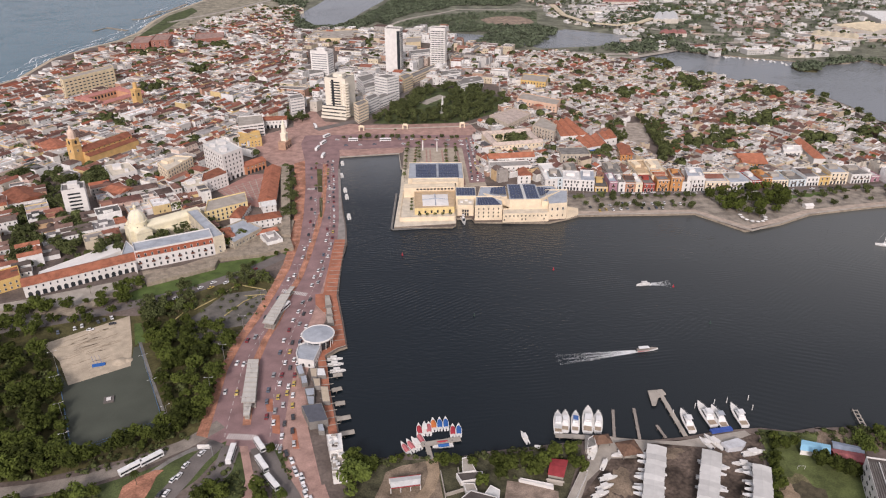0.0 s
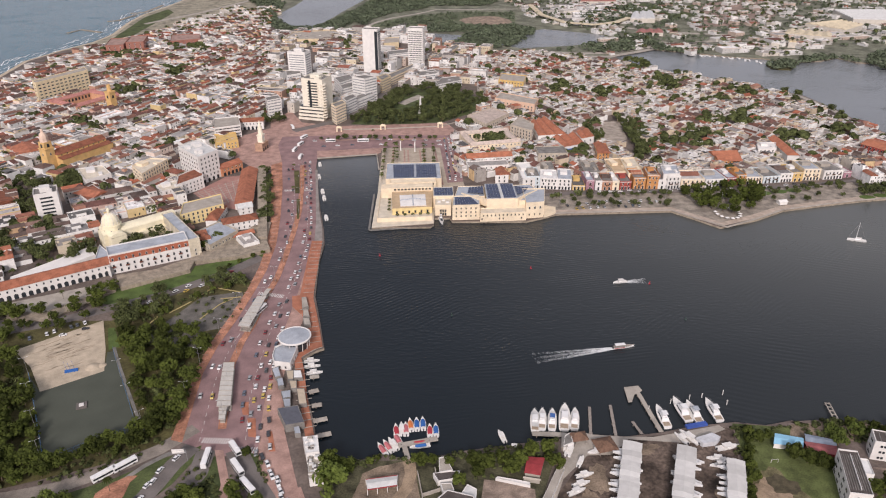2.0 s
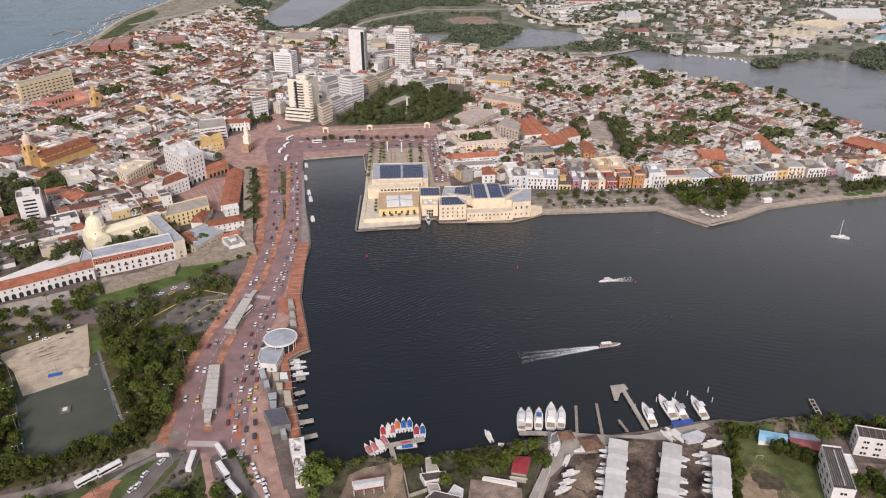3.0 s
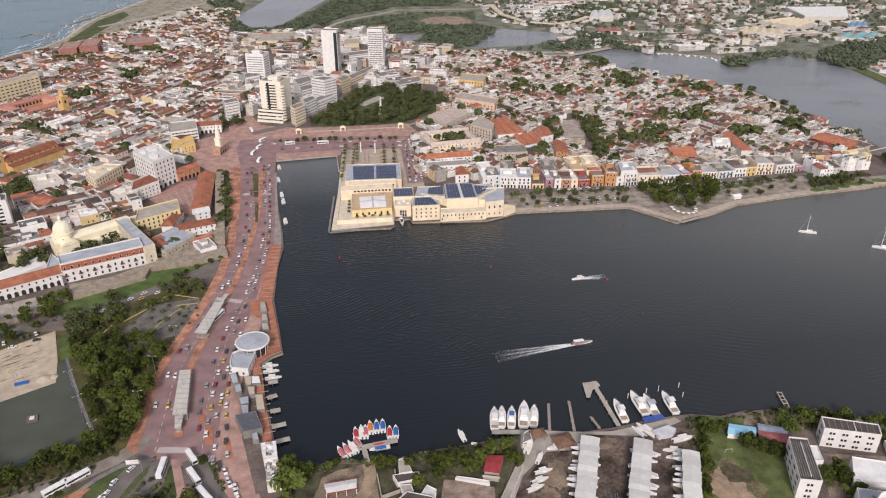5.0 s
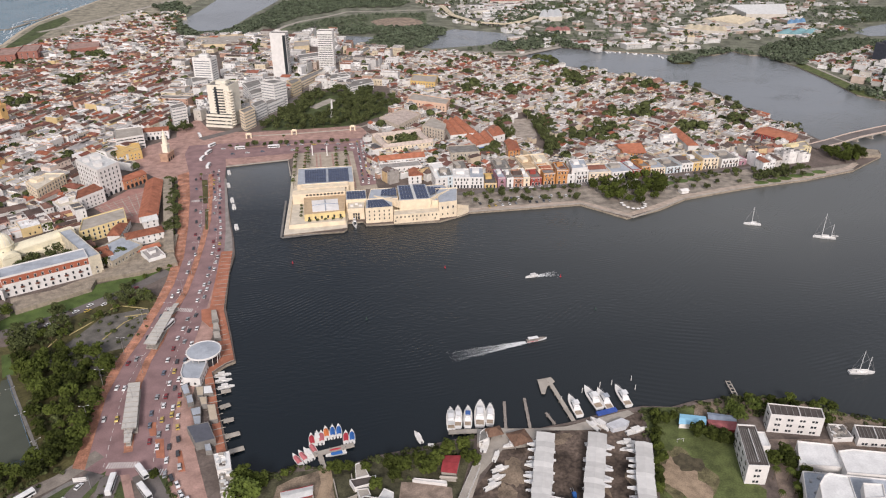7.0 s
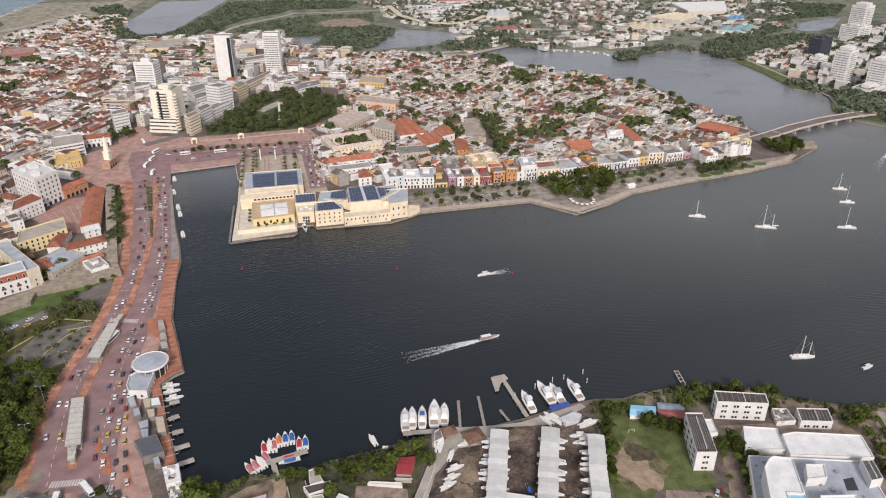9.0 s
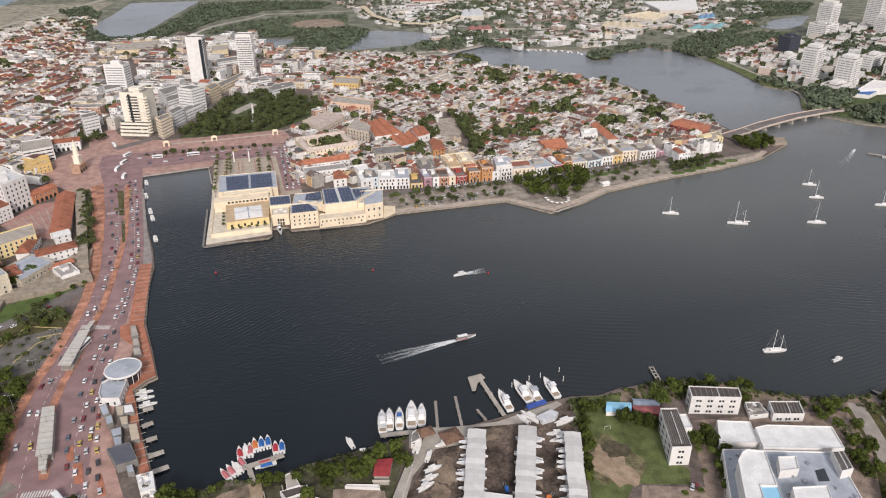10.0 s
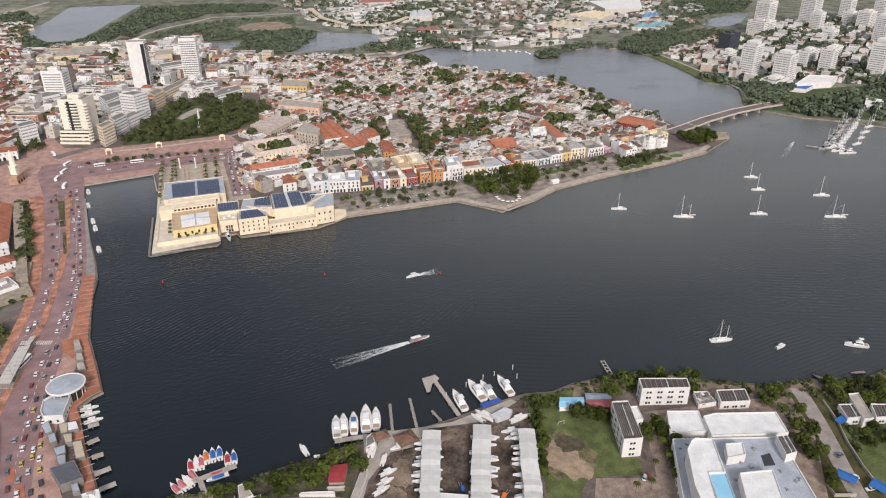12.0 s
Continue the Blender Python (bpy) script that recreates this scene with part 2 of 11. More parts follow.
# ---------------------------------------------------------------- mesh building
class Build:
    """Collects faces in one mesh; at() sets the place and turn of what follows."""

    def __init__(self):
        self.v, self.f, self.m = [], [], []
        self.at()

    def at(self, x=0.0, y=0.0, z=0.0, turn=0.0):
        self.o, self.c, self.s = (x, y, z), math.cos(radians(turn)), math.sin(radians(turn))
        return self

    def pts(self, pts):
        k = len(self.v)
        ox, oy, oz = self.o
        self.v += [(ox + x * self.c - y * self.s, oy + x * self.s + y * self.c, oz + z) for x, y, z in pts]
        return k

    def face(self, pts, mi=0):
        k = self.pts(pts)
        self.f.append(tuple(range(k, k + len(pts))))
        self.m.append(mi)

    def box(self, x0, y0, z0, x1, y1, z1, mi=0, top=None, bottom=False):
        k = self.pts([(x0, y0, z0), (x1, y0, z0), (x1, y1, z0), (x0, y1, z0), (x0, y0, z1), (x1, y0, z1), (x1, y1, z1), (x0, y1, z1)])
        fs = [(0, 1, 5, 4), (1, 2, 6, 5), (2, 3, 7, 6), (3, 0, 4, 7), (4, 5, 6, 7)]
        if bottom:
            fs.append((3, 2, 1, 0))
        for j, q in enumerate(fs):
            self.f.append(tuple(k + i for i in q))
            self.m.append(top if (j == 4 and top is not None) else mi)

    def prism(self, poly, z0, z1, mi=0, top=None):
        n = len(poly)
        if sum(poly[i][0] * poly[(i + 1) % n][1] - poly[(i + 1) % n][0] * poly[i][1] for i in range(n)) < 0:
            poly = poly[::-1]
        k = self.pts([(x, y, z0) for x, y in poly] + [(x, y, z1) for x, y in poly])
        for i in range(n):
            j = (i + 1) % n
            self.f.append((k + i, k + j, k + n + j, k + n + i))
            self.m.append(mi)
        self.f.append(tuple(k + n + i for i in range(n)))
        self.m.append(mi if top is None else top)

    def gable(self, x0, y0, x1, y1, z, h, along="x", eave=0.5, mi=0, end=None):
        """A pitched roof with overhanging eaves; end: material of the end walls."""
        if along == "x":
            ym = (y0 + y1) / 2
            a = [(x0 - eave, y0 - eave, z - 0.15), (x1 + eave, y0 - eave, z - 0.15), (x1 + eave, ym, z + h), (x0 - eave, ym, z + h),
                 (x0 - eave, y1 + eave, z - 0.15), (x1 + eave, y1 + eave, z - 0.15)]
        else:
            xm = (x0 + x1) / 2
            a = [(x0 - eave, y1 + eave, z - 0.15), (x0 - eave, y0 - eave, z - 0.15), (xm, y0 - eave, z + h), (xm, y1 + eave, z + h),
                 (x1 + eave, y1 + eave, z - 0.15), (x1 + eave, y0 - eave, z - 0.15)]
        k = self.pts(a)
        e = mi if end is None else end
        for q, mm in (((0, 1, 2, 3), mi), ((3, 2, 5, 4), mi), ((0, 3, 4), e), ((1, 5, 2), e)):
            self.f.append(tuple(k + i for i in q))
            self.m.append(mm)

    def hip(self, x0, y0, x1, y1, z, h, eave=0.5, mi=0):
        x0, y0, x1, y1 = x0 - eave, y0 - eave, x1 + eave, y1 + eave
        w, d = x1 - x0, y1 - y0
        if w >= d:
            r0, r1 = (x0 + d / 2, (y0 + y1) / 2, z + h), (x1 - d / 2, (y0 + y1) / 2, z + h)
            fs = [(0, 1, 5, 4), (1, 2, 5), (2, 3, 4, 5), (3, 0, 4)]
        else:
            r0, r1 = ((x0 + x1) / 2, y0 + w / 2, z + h), ((x0 + x1) / 2, y1 - w / 2, z + h)
            fs = [(0, 1, 4), (1, 2, 5, 4), (2, 3, 5), (3, 0, 4, 5)]
        k = self.pts([(x0, y0, z - 0.15), (x1, y0, z - 0.15), (x1, y1, z - 0.15), (x0, y1, z - 0.15), r0, r1])
        for q in fs:
            self.f.append(tuple(k + i for i in q))
            self.m.append(mi)

    def cyl(self, x, y, r0, z0, r1, z1, n=12, mi=0, cap=True):
        a = [2 * math.pi * i / n for i in range(n)]
        k = self.pts([(x + r0 * math.cos(t), y + r0 * math.sin(t), z0) for t in a] + [(x + r1 * math.cos(t), y + r1 * math.sin(t), z1) for t in a])
        for i in range(n):
            j = (i + 1) % n
            self.f.append((k + i, k + j, k + n + j, k + n + i))
            self.m.append(mi)
        if cap:
            self.f.append(tuple(k + n + i for i in range(n)))
            self.m.append(mi)

    def tube(self, p, q, r, n=6, mi=0, r2=None):
        p, q = Vector(p), Vector(q)
        d = (q - p).normalized()
        u = d.orthogonal().normalized()
        w = d.cross(u)
        r2 = r if r2 is None else r2
        ring = [u * math.cos(2 * math.pi * i / n) + w * math.sin(2 * math.pi * i / n) for i in range(n)]
        k = self.pts([tuple(p + c * r) for c in ring] + [tuple(q + c * r2) for c in ring])
        for i in range(n):
            j = (i + 1) % n
            self.f.append((k + i, k + j, k + n + j, k + n + i))
            self.m.append(mi)
        self.f += [tuple(k + n + i for i in range(n)), tuple(k + i for i in reversed(range(n)))]
        self.m += [mi, mi]

    def lathe(self, x, y, prof, n=20, mi=0):
        """prof: radius and height pairs from the bottom up."""
        for (r0, z0), (r1, z1) in zip(prof, prof[1:]):
            self.cyl(x, y, r0, z0, r1, z1, n, mi, cap=False)

    def mesh(self, name, mats, smooth=False):
        me = bpy.data.meshes.new(name)
        me.from_pydata(self.v, [], self.f)
        for mm in mats:
            me.materials.append(mm)
        me.polygons.foreach_set("material_index", self.m)
        if smooth:
            me.polygons.foreach_set("use_smooth", [True] * len(self.f))
        me.update()
        return me

    def thing(self, name, mats, label, category, group="", kind="", at=None, smooth=False):
        ob = new(name, self.mesh(name, mats, smooth))
        if at:
            ob.matrix_basis = at
        return tagged(ob, label, category, group, kind)

    def part(self, name, mats, parent, label="", smooth=False):
        ob = new(name, self.mesh(name, mats, smooth))
        ob.parent = parent
        return tagged(ob, label)


def part_of(me, name, parent, m=None, label=""):
    """One more part that shares a mesh."""
    ob = new(name, me)
    ob.parent = parent
    if m is not None:
        ob.matrix_basis = m
    return tagged(ob, label)


def slab(name, poly, z0, z1, material, label, category, kind="structure", side=None):
    b = Build()
    b.prism(poly, z0, z1, 1 if side else 0, 0)
    return b.thing(name, [material] + ([side] if side else []), label, category, kind=kind)


def inside(x, y, poly):
    r, n = False, len(poly)
    for i in range(n):
        (x0, y0), (x1, y1) = poly[i], poly[i - 1]
        if (y0 > y) != (y1 > y) and x < (x1 - x0) * (y - y0) / (y1 - y0) + x0:
            r = not r
    return r


def along(line, step, start=0.0):
    """Places and headings (degrees) every step metres along a line of points."""
    out, need = [], start
    for (x0, y0), (x1, y1) in zip(line, line[1:]):
        d = math.hypot(x1 - x0, y1 - y0)
        while need <= d:
            out.append((x0 + (x1 - x0) * need / d, y0 + (y1 - y0) * need / d, math.degrees(math.atan2(y1 - y0, x1 - x0))))
            need += step
        need -= d
    return out


def ribbon(line, w):
    """A strip of width w along a line, as an outline."""
    L, R = [], []
    for i, (x, y) in enumerate(line):
        x0, y0 = line[max(i - 1, 0)]
        x1, y1 = line[min(i + 1, len(line) - 1)]
        d = math.hypot(x1 - x0, y1 - y0)
        nx, ny = -(y1 - y0) / d * w / 2, (x1 - x0) / d * w / 2
        L.append((x + nx, y + ny))
        R.append((x - nx, y - ny))
    return L + R[::-1]

# ---------------------------------------------------------------- water and land
def sheet(name, poly, z, material, label, category):
    b = Build()
    b.face([(x, y, z) for x, y in poly])
    return b.thing(name, [material], label, category, kind="structure")


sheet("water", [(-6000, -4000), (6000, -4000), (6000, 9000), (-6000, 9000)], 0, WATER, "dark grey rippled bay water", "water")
COAST = [(-645, 862), (-593, 968), (-582, 1006), (-595, 1134), (-575, 1212), (-550, 1280), (-543, 1355), (-559, 1478), (-563, 1577), (-549, 1688), (-526, 1898)]
sheet("sea", COAST + [(-700, 4500), (-6000, 9000), (-6000, -4000), (-720, 200)], 0.3, SEA, "grey blue sea with small waves", "water")
WEST_QUAY = [(-102, 673), (-92, 596), (-84, 546), (-78, 513), (-74, 483), (-75, 456), (-73, 423), (-72, 407), (-65, 374), (-60, 348), (-65, 345), (-71, 338), (-69, 328), (-65, 308), (-60, 290), (-56, 273), (-53, 262), (-51, 257)]
SOUTH_SHORE = [(-44, 259), (-33, 257), (-23, 260), (-11, 256), (4, 258), (17, 261), (34, 263), (46, 265), (62, 267), (81, 269), (94, 267), (112, 269), (130, 273), (152, 275), (166, 272), (181, 275), (193, 270)]
SOUTH_EAST = [(178, 274), (196, 275), (217, 273), (240, 264), (248, 255), (263, 247), (286, 238), (306, 236), (320, 226), (351, 230), (398, 222)]
NORTH_QUAY = [(-102, 673), (-42, 684), (-38, 638), (-38, 582), (-40, 510), (6, 510), (9, 514), (10, 526), (22, 526), (24, 519), (83, 517), (97, 523), (110, 530), (159, 531), (205, 532), (217, 519), (238, 498)]
GETSEMANI_SHORE = [(234, 499), (269, 512), (299, 529), (341, 539), (376, 546), (430, 554), (488, 569), (504, 579), (541, 600), (549, 612), (528, 632), (514, 654), (511, 705), (502, 767), (503, 826), (494, 888), (433, 948), (392, 1000), (341, 1034), (319, 1083), (314, 1129)]
FAR_SHORE = [(314, 1129), (388, 1183), (447, 1147), (505, 1113), (541, 1103), (579, 1074), (624, 1082), (660, 1104), (672, 1070), (692, 1062), (698, 990), (692, 907), (677, 819), (700, 778), (650, 711), (650, 676), (674, 638), (711, 608), (735, 577), (806, 481)]
poly = NORTH_QUAY[1:-1] + GETSEMANI_SHORE + FAR_SHORE[1:] + [(3500, 700), (3500, 5000), (-300, 5000)] + COAST[::-1] + [(-740, 200), (-740, -600), (1500, -600), (1500, 150)] + SOUTH_EAST[::-1] + SOUTH_SHORE[::-1] + WEST_QUAY[::-1]
slab("ground", poly, -1.0, 1.5, LAND, "built-up ground of the town with quay walls", "ground", side=STONE)
slab("far_ground", FAR_SHORE[1:] + [(3400, 720), (3400, 4900), (-280, 4900)] + [(-525, 1894), (-344, 1681), (-223, 1364), (-85, 1344), (25, 1218), (116, 1171), (205, 1157), (300, 1101)] + FAR_SHORE[:1], 1.4, 1.52, FARLAND, "dry olive ground of the far shore", "ground")
slab("mangrove_island", [(527, 1060), (552, 1082), (574, 1074), (566, 1048), (548, 1026), (525, 1036)], -1.0, 0.9, ROUGH, "low muddy mangrove island", "ground")
LAGOON_A = [(-283, 1470), (-228, 1405), (-194, 1405), (-171, 1495), (-153, 1597), (-97, 1866), (-252, 1868), (-268, 1680), (-284, 1584)]
LAGOON_B = [(24, 1342), (79, 1319), (107, 1281), (74, 1232), (27, 1267)]
LAGOON_C = [(123, 1246), (193, 1328), (242, 1373), (298, 1338), (347, 1304), (333, 1247), (263, 1214), (175, 1197)]
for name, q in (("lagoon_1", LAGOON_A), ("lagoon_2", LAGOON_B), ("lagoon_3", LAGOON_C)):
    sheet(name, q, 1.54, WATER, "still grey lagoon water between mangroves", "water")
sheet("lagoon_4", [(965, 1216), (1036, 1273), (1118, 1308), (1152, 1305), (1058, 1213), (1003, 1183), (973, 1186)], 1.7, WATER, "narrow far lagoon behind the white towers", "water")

# ---------------------------------------------------------------- roads, squares, lawns
AVENUE = [(-120, 272), (-122, 299), (-124, 327), (-122, 353), (-117, 381), (-113, 412), (-110, 443), (-110, 484), (-115, 535), (-123, 597), (-134, 663), (-146, 714), (-147, 746), (-111, 749), (-37, 744), (30, 739), (29, 699), (-36, 700), (-102, 690), (-99, 639), (-92, 583), (-85, 524), (-82, 488), (-83, 447), (-84, 408), (-86, 371), (-87, 334), (-86, 304), (-84, 278), (-82, 262), (-98, 262)]
avenue = slab("avenue", AVENUE, 1.4, 1.56, ASPH, "wide mauve asphalt avenue with several lanes", "road")
SIDEWALK_W = [(-126, 274), (-127, 302), (-129, 329), (-127, 356), (-122, 385), (-118, 418), (-116, 450), (-117, 484), (-122, 530), (-133, 597), (-143, 655), (-134, 663), (-123, 597), (-115, 535), (-110, 484), (-110, 443), (-113, 412), (-117, 381), (-122, 353), (-124, 327), (-122, 299), (-120, 272)]
slab("pavement", SIDEWALK_W, 1.4, 1.68, BRICKP, "red brick pavement beside the avenue", "pavement")
PARKING = [(-82, 262), (-84, 278), (-86, 304), (-87, 334), (-86, 371), (-84, 408), (-83, 447), (-77, 446), (-73, 407), (-76, 378), (-80, 345), (-79, 313), (-72, 278), (-67, 262), (-56, 227), (-70, 228)]
slab("parking_strip", PARKING, 1.4, 1.6, PAVE, "pink paved service lanes along the quay", "road")
QUAY_N = [(-99, 639), (-97, 639), (-85, 546), (-79, 513), (-76, 488), (-82, 488), (-85, 524), (-92, 583)]
slab("quay_walk", QUAY_N, 1.4, 1.72, mat("grey quay stone", (0.27, 0.245, 0.225), var=0.2, size=5), "pale paved quay along the inlet", "pavement")
DECK = [(-84, 488), (-76, 488), (-75, 456), (-74, 423), (-73, 405), (-66, 374), (-61, 349), (-66, 346), (-72, 339), (-69, 328), (-65, 308), (-61, 290), (-57, 274), (-61, 272), (-65, 290), (-71, 313), (-75, 334), (-77, 345), (-69, 356), (-76, 381), (-85, 394), (-87, 407), (-82, 408), (-83, 439)]
slab("quay_deck", DECK, 1.3, 1.9, BRICK, "red tiled waterfront deck", "pavement", side=CONC)
SQUARE = [(-198, 702), (-190, 747), (-164, 773), (-169, 805), (-151, 840), (-132, 793), (-88, 778), (-86, 745), (-146, 742), (-146, 701), (-143, 655), (-153, 640), (-184, 680)]
slab("square_1", SQUARE, 1.4, 1.6, PAVE, "pink paved square by the clock tower", "pavement")
CUSTOMS = [(-199, 587), (-180, 625), (-154, 632), (-146, 577), (-149, 549), (-174, 557)]
slab("square_2", CUSTOMS, 1.4, 1.64, mat("grid paving", (0.36, 0.20, 0.17), var=0.15, size=6), "dark red square with pale paving lines", "pavement")
PALMS = [(-38, 700), (31, 699), (36, 637), (39, 594), (16, 594), (-37, 595), (-38, 638)]
slab("square_3", PALMS, 1.4, 1.6, mat("sandy paving", (0.40, 0.34, 0.27), var=0.16, size=5), "sandy paved forecourt with palms", "pavement")
PARKSIDE = [(-88, 778), (32, 784), (43, 749), (31, 739), (-37, 744), (-86, 745)]
slab("forecourt_street", [(24, 602), (38, 604), (41, 640), (37, 735), (24, 738), (21, 699)], 1.4, 1.64, ASPH, "mauve asphalt street with parked cars", "road")
slab("square_edge", [(-152, 640), (-147, 762), (-108, 762), (-100, 690), (-112, 640)], 1.4, 1.545, PAVE, "pink paving between square and avenue", "pavement")
slab("park_walk", PARKSIDE, 1.4, 1.66, PAVE, "pink paved walk along the park wall", "pavement")
PARK = [(-76, 784), (-56, 850), (-25, 918), (3, 945), (54, 929), (89, 868), (61, 820), (29, 789), (-25, 777)]
slab("park_lawn", PARK, 1.4, 1.62, GRASS, "park lawn under dense trees", "grass")
WATERFRONT = [(105, 567), (134, 569), (223, 570), (304, 574), (347, 580), (396, 588), (448, 579), (507, 589), (490, 572), (432, 556), (377, 549), (343, 541), (300, 531), (270, 514), (235, 501), (218, 521), (206, 534), (159, 533), (110, 533), (99, 527)]
slab("waterfront_walk", WATERFRONT, 1.4, 1.58, mat("worn promenade paving", (0.27, 0.235, 0.195), var=0.4, size=6), "pale paved promenade round the point", "pavement")
slab("quay_path", ribbon([(101, 529.5), (110, 534.5), (159, 535.5), (207.5, 536.5), (219.5, 523), (238, 505), (268, 517.5), (299, 534), (342, 544), (376, 551), (430, 559), (487, 575), (503, 586)], 6), 1.4, 1.63, mat("rosy quay paving", (0.43, 0.35, 0.285), var=0.2, size=5), "pale rosy paved path along the sea wall", "pavement")
slab("waterfront_street", [(106, 573), (136, 578), (226, 579), (307, 580), (351, 587), (400, 595), (397, 589), (348, 582), (304, 575), (224, 571), (135, 570), (105, 567)], 1.4, 1.66, ASPHD, "grey street below the house fronts", "road")
slab("lagoon_walk", ribbon([(507, 662), (505, 705), (496, 767), (497, 826), (488, 884), (428, 943), (388, 993), (338, 1028)], 7), 1.4, 1.62, CONC, "pale walk along the lagoon shore", "pavement")
WOODS = [(-326, 349), (-280, 384), (-241, 384), (-194, 383), (-172, 410), (-144, 432), (-126, 440), (-114, 424), (-119, 388), (-126, 357), (-127, 329), (-127, 300), (-125, 274), (-155, 258), (-191, 246), (-252, 240)]
slab("wood_floor", WOODS, 1.4, 1.53, ROUGH, "leafy ground between the trees", "grass")
MOAT = [(-204, 422), (-176, 437), (-161, 452), (-131, 464), (-113, 474), (-113, 460), (-129, 452), (-146, 439), (-155, 431), (-174, 416), (-199, 402), (-219, 404)]
slab("lawn", MOAT, 1.4, 1.6, LAWN, "mown green lawn below the town wall", "grass")
YARDG = mat("gravel yard", (0.135, 0.125, 0.11), var=0.35, size=6, fine=0.8)
for q in ([(-162, 376), (-146, 409), (-121, 415), (-115, 398), (-123, 372), (-142, 366)], [(-168, 364), (-157, 373), (-127, 363), (-130, 345), (-153, 349)]):
    slab("yard", q, 1.4, 1.6, YARDG, "empty fenced gravel yard", "ground")
FIELD = [(-238, 353), (-220, 367), (-199, 383), (-186, 352), (-179, 331), (-206, 314), (-221, 336)]
slab("sand_pitch", FIELD, 1.4, 1.75, SAND, "pale raked sand pitch", "ground")
COURTP = [(-218, 328), (-206, 314), (-179, 331), (-184, 349), (-181, 350), (-146, 286), (-145, 282), (-180, 261), (-185, 267)]
slab("sports_court", COURTP, 1.4, 1.66, COURT, "plain grey green sports court", "ground", side=COURT)
PLAZA_L = [(-300, 394), (-274, 404), (-210, 433), (-205, 424), (-234, 383), (-283, 365)]
slab("square_4", PLAZA_L, 1.4, 1.6, CONC, "pale concrete square before the arcade", "pavement")
slab("link_road", ribbon([(-289, 364), (-260, 372), (-230, 382), (-198, 399), (-170, 414), (-138, 440), (-117, 464)], 9), 1.4, 1.62, ASPHD, "narrow grey park road", "road")
slab("west_road", ribbon([(-116, 282), (-129, 268), (-146, 256), (-168, 245), (-188, 240), (-215, 236)], 7.5), 1.4, 1.63, mat("worn road concrete", (0.235, 0.205, 0.175), var=0.25, size=6, fine=0.6), "pale concrete road curving away", "road")
slab("south_road_a", ribbon([(-107, 266), (-107, 251), (-112, 238), (-117, 228)], 9), 1.4, 1.62, ASPHD, "grey road lane", "road")
slab("south_road_b", ribbon([(-93, 266), (-85, 251), (-74, 234), (-67, 221)], 10), 1.4, 1.62, ASPHD, "grey road lane", "road")
slab("south_verge", [(-213, 232), (-185, 235), (-165, 240), (-144, 250), (-127, 261), (-117, 266), (-121, 252), (-130, 232), (-145, 220), (-206, 221)], 1.4, 1.57, GRASS, "rough green verge below the road", "grass")
slab("verge_path", ribbon([(-117, 267), (-125, 264), (-133, 257), (-140, 248), (-144, 243)], 2.4), 1.4, 1.66, CONCD, "pale pink path beside the road", "pavement")
slab("south_road_c", ribbon([(-114, 269), (-120, 257), (-124, 245), (-129, 232), (-132, 224)], 8.5), 1.4, 1.62, ASPHD, "grey parking lane", "road")
slab("south_lawn_a", [(-132, 252), (-110, 270), (-110, 262), (-117, 245), (-129, 229), (-153, 229)], 1.4, 1.58, GRASS, "worn grass traffic island", "grass")
slab("south_lawn_b", [(-108, 262), (-98, 262), (-88, 228), (-114, 228)], 1.4, 1.58, GRASS, "worn grass traffic island", "grass")
slab("south_lawn_c", [(-91, 266), (-82, 262), (-64, 227), (-70, 228)], 1.4, 1.58, GRASS, "grass strip between lanes", "grass")
slab("brick_walk", [(-103, 266), (-99, 266), (-91, 244), (-89, 228), (-94, 228), (-95, 244)], 1.4, 1.69, PAVE, "pale brick foot path", "pavement")
slab("brick_round", [(-149, 241), (-144, 247), (-138, 251), (-134, 251), (-136, 247), (-136, 240), (-137, 232), (-148, 232)], 1.4, 1.69, BRICKP, "red brick paved circle with trees", "pavement")

# lane lines, crossings and kerbed medians on the avenue
PAINT = mat("road paint", (0.62, 0.61, 0.58), var=0.2, size=2)
MID_W = [(-112, 274), (-114, 299), (-116, 326), (-114, 353), (-109, 381), (-106, 412), (-102, 443), (-101, 483), (-105, 535), (-112, 596), (-122, 662)]
MID_E = [(-90, 274), (-94, 304), (-95, 334), (-94, 371), (-90, 409), (-87, 448), (-88, 488), (-93, 535), (-100, 596), (-108, 662)]
for line, nm in ((MID_W, "lane_marking_1"), (MID_E, "lane_marking_2")):
    b = Build()
    for x, y, a in along(line, 6.0):
        b.at(x, y, 1.57, a).box(-1.4, -0.1, 0, 1.4, 0.1, 0.02)
    b.thing(nm, [PAINT], "dashed white lane line", "road marking", kind="structure")
b = Build()
for a, c in (((-97.2, 271.9), (-111.3, 273.3)), ((-109.5, 412.5), (-91.9, 407.1)), ((-119.9, 589.8), (-94.8, 589.4)), ((-91.9, 265.9), (-82.3, 265.0))):
    n = int(math.hypot(c[0] - a[0], c[1] - a[1]) / 1.1)
    for k in range(n):
        b.at(a[0] + (c[0] - a[0]) * k / n, a[1] + (c[1] - a[1]) * k / n, 1.57, 80).box(-2, -0.28, 0, 2, 0.28, 0.02)
b.thing("crossing_marking", [PAINT], "white zebra crossing bars", "road marking", kind="structure")
b = Build()
b.prism(ribbon([(-103, 281), (-107, 309), (-110, 334), (-109, 357), (-106, 374), (-104, 409), (-101, 431), (-100, 465), (-100, 503), (-101, 546), (-106, 596), (-113, 654)], 4.0), 1.4, 1.72)
b.thing("median", [BRICKP], "raised paved median between the carriageways", "pavement", kind="structure")
b = Build()
cs = CUSTOMS
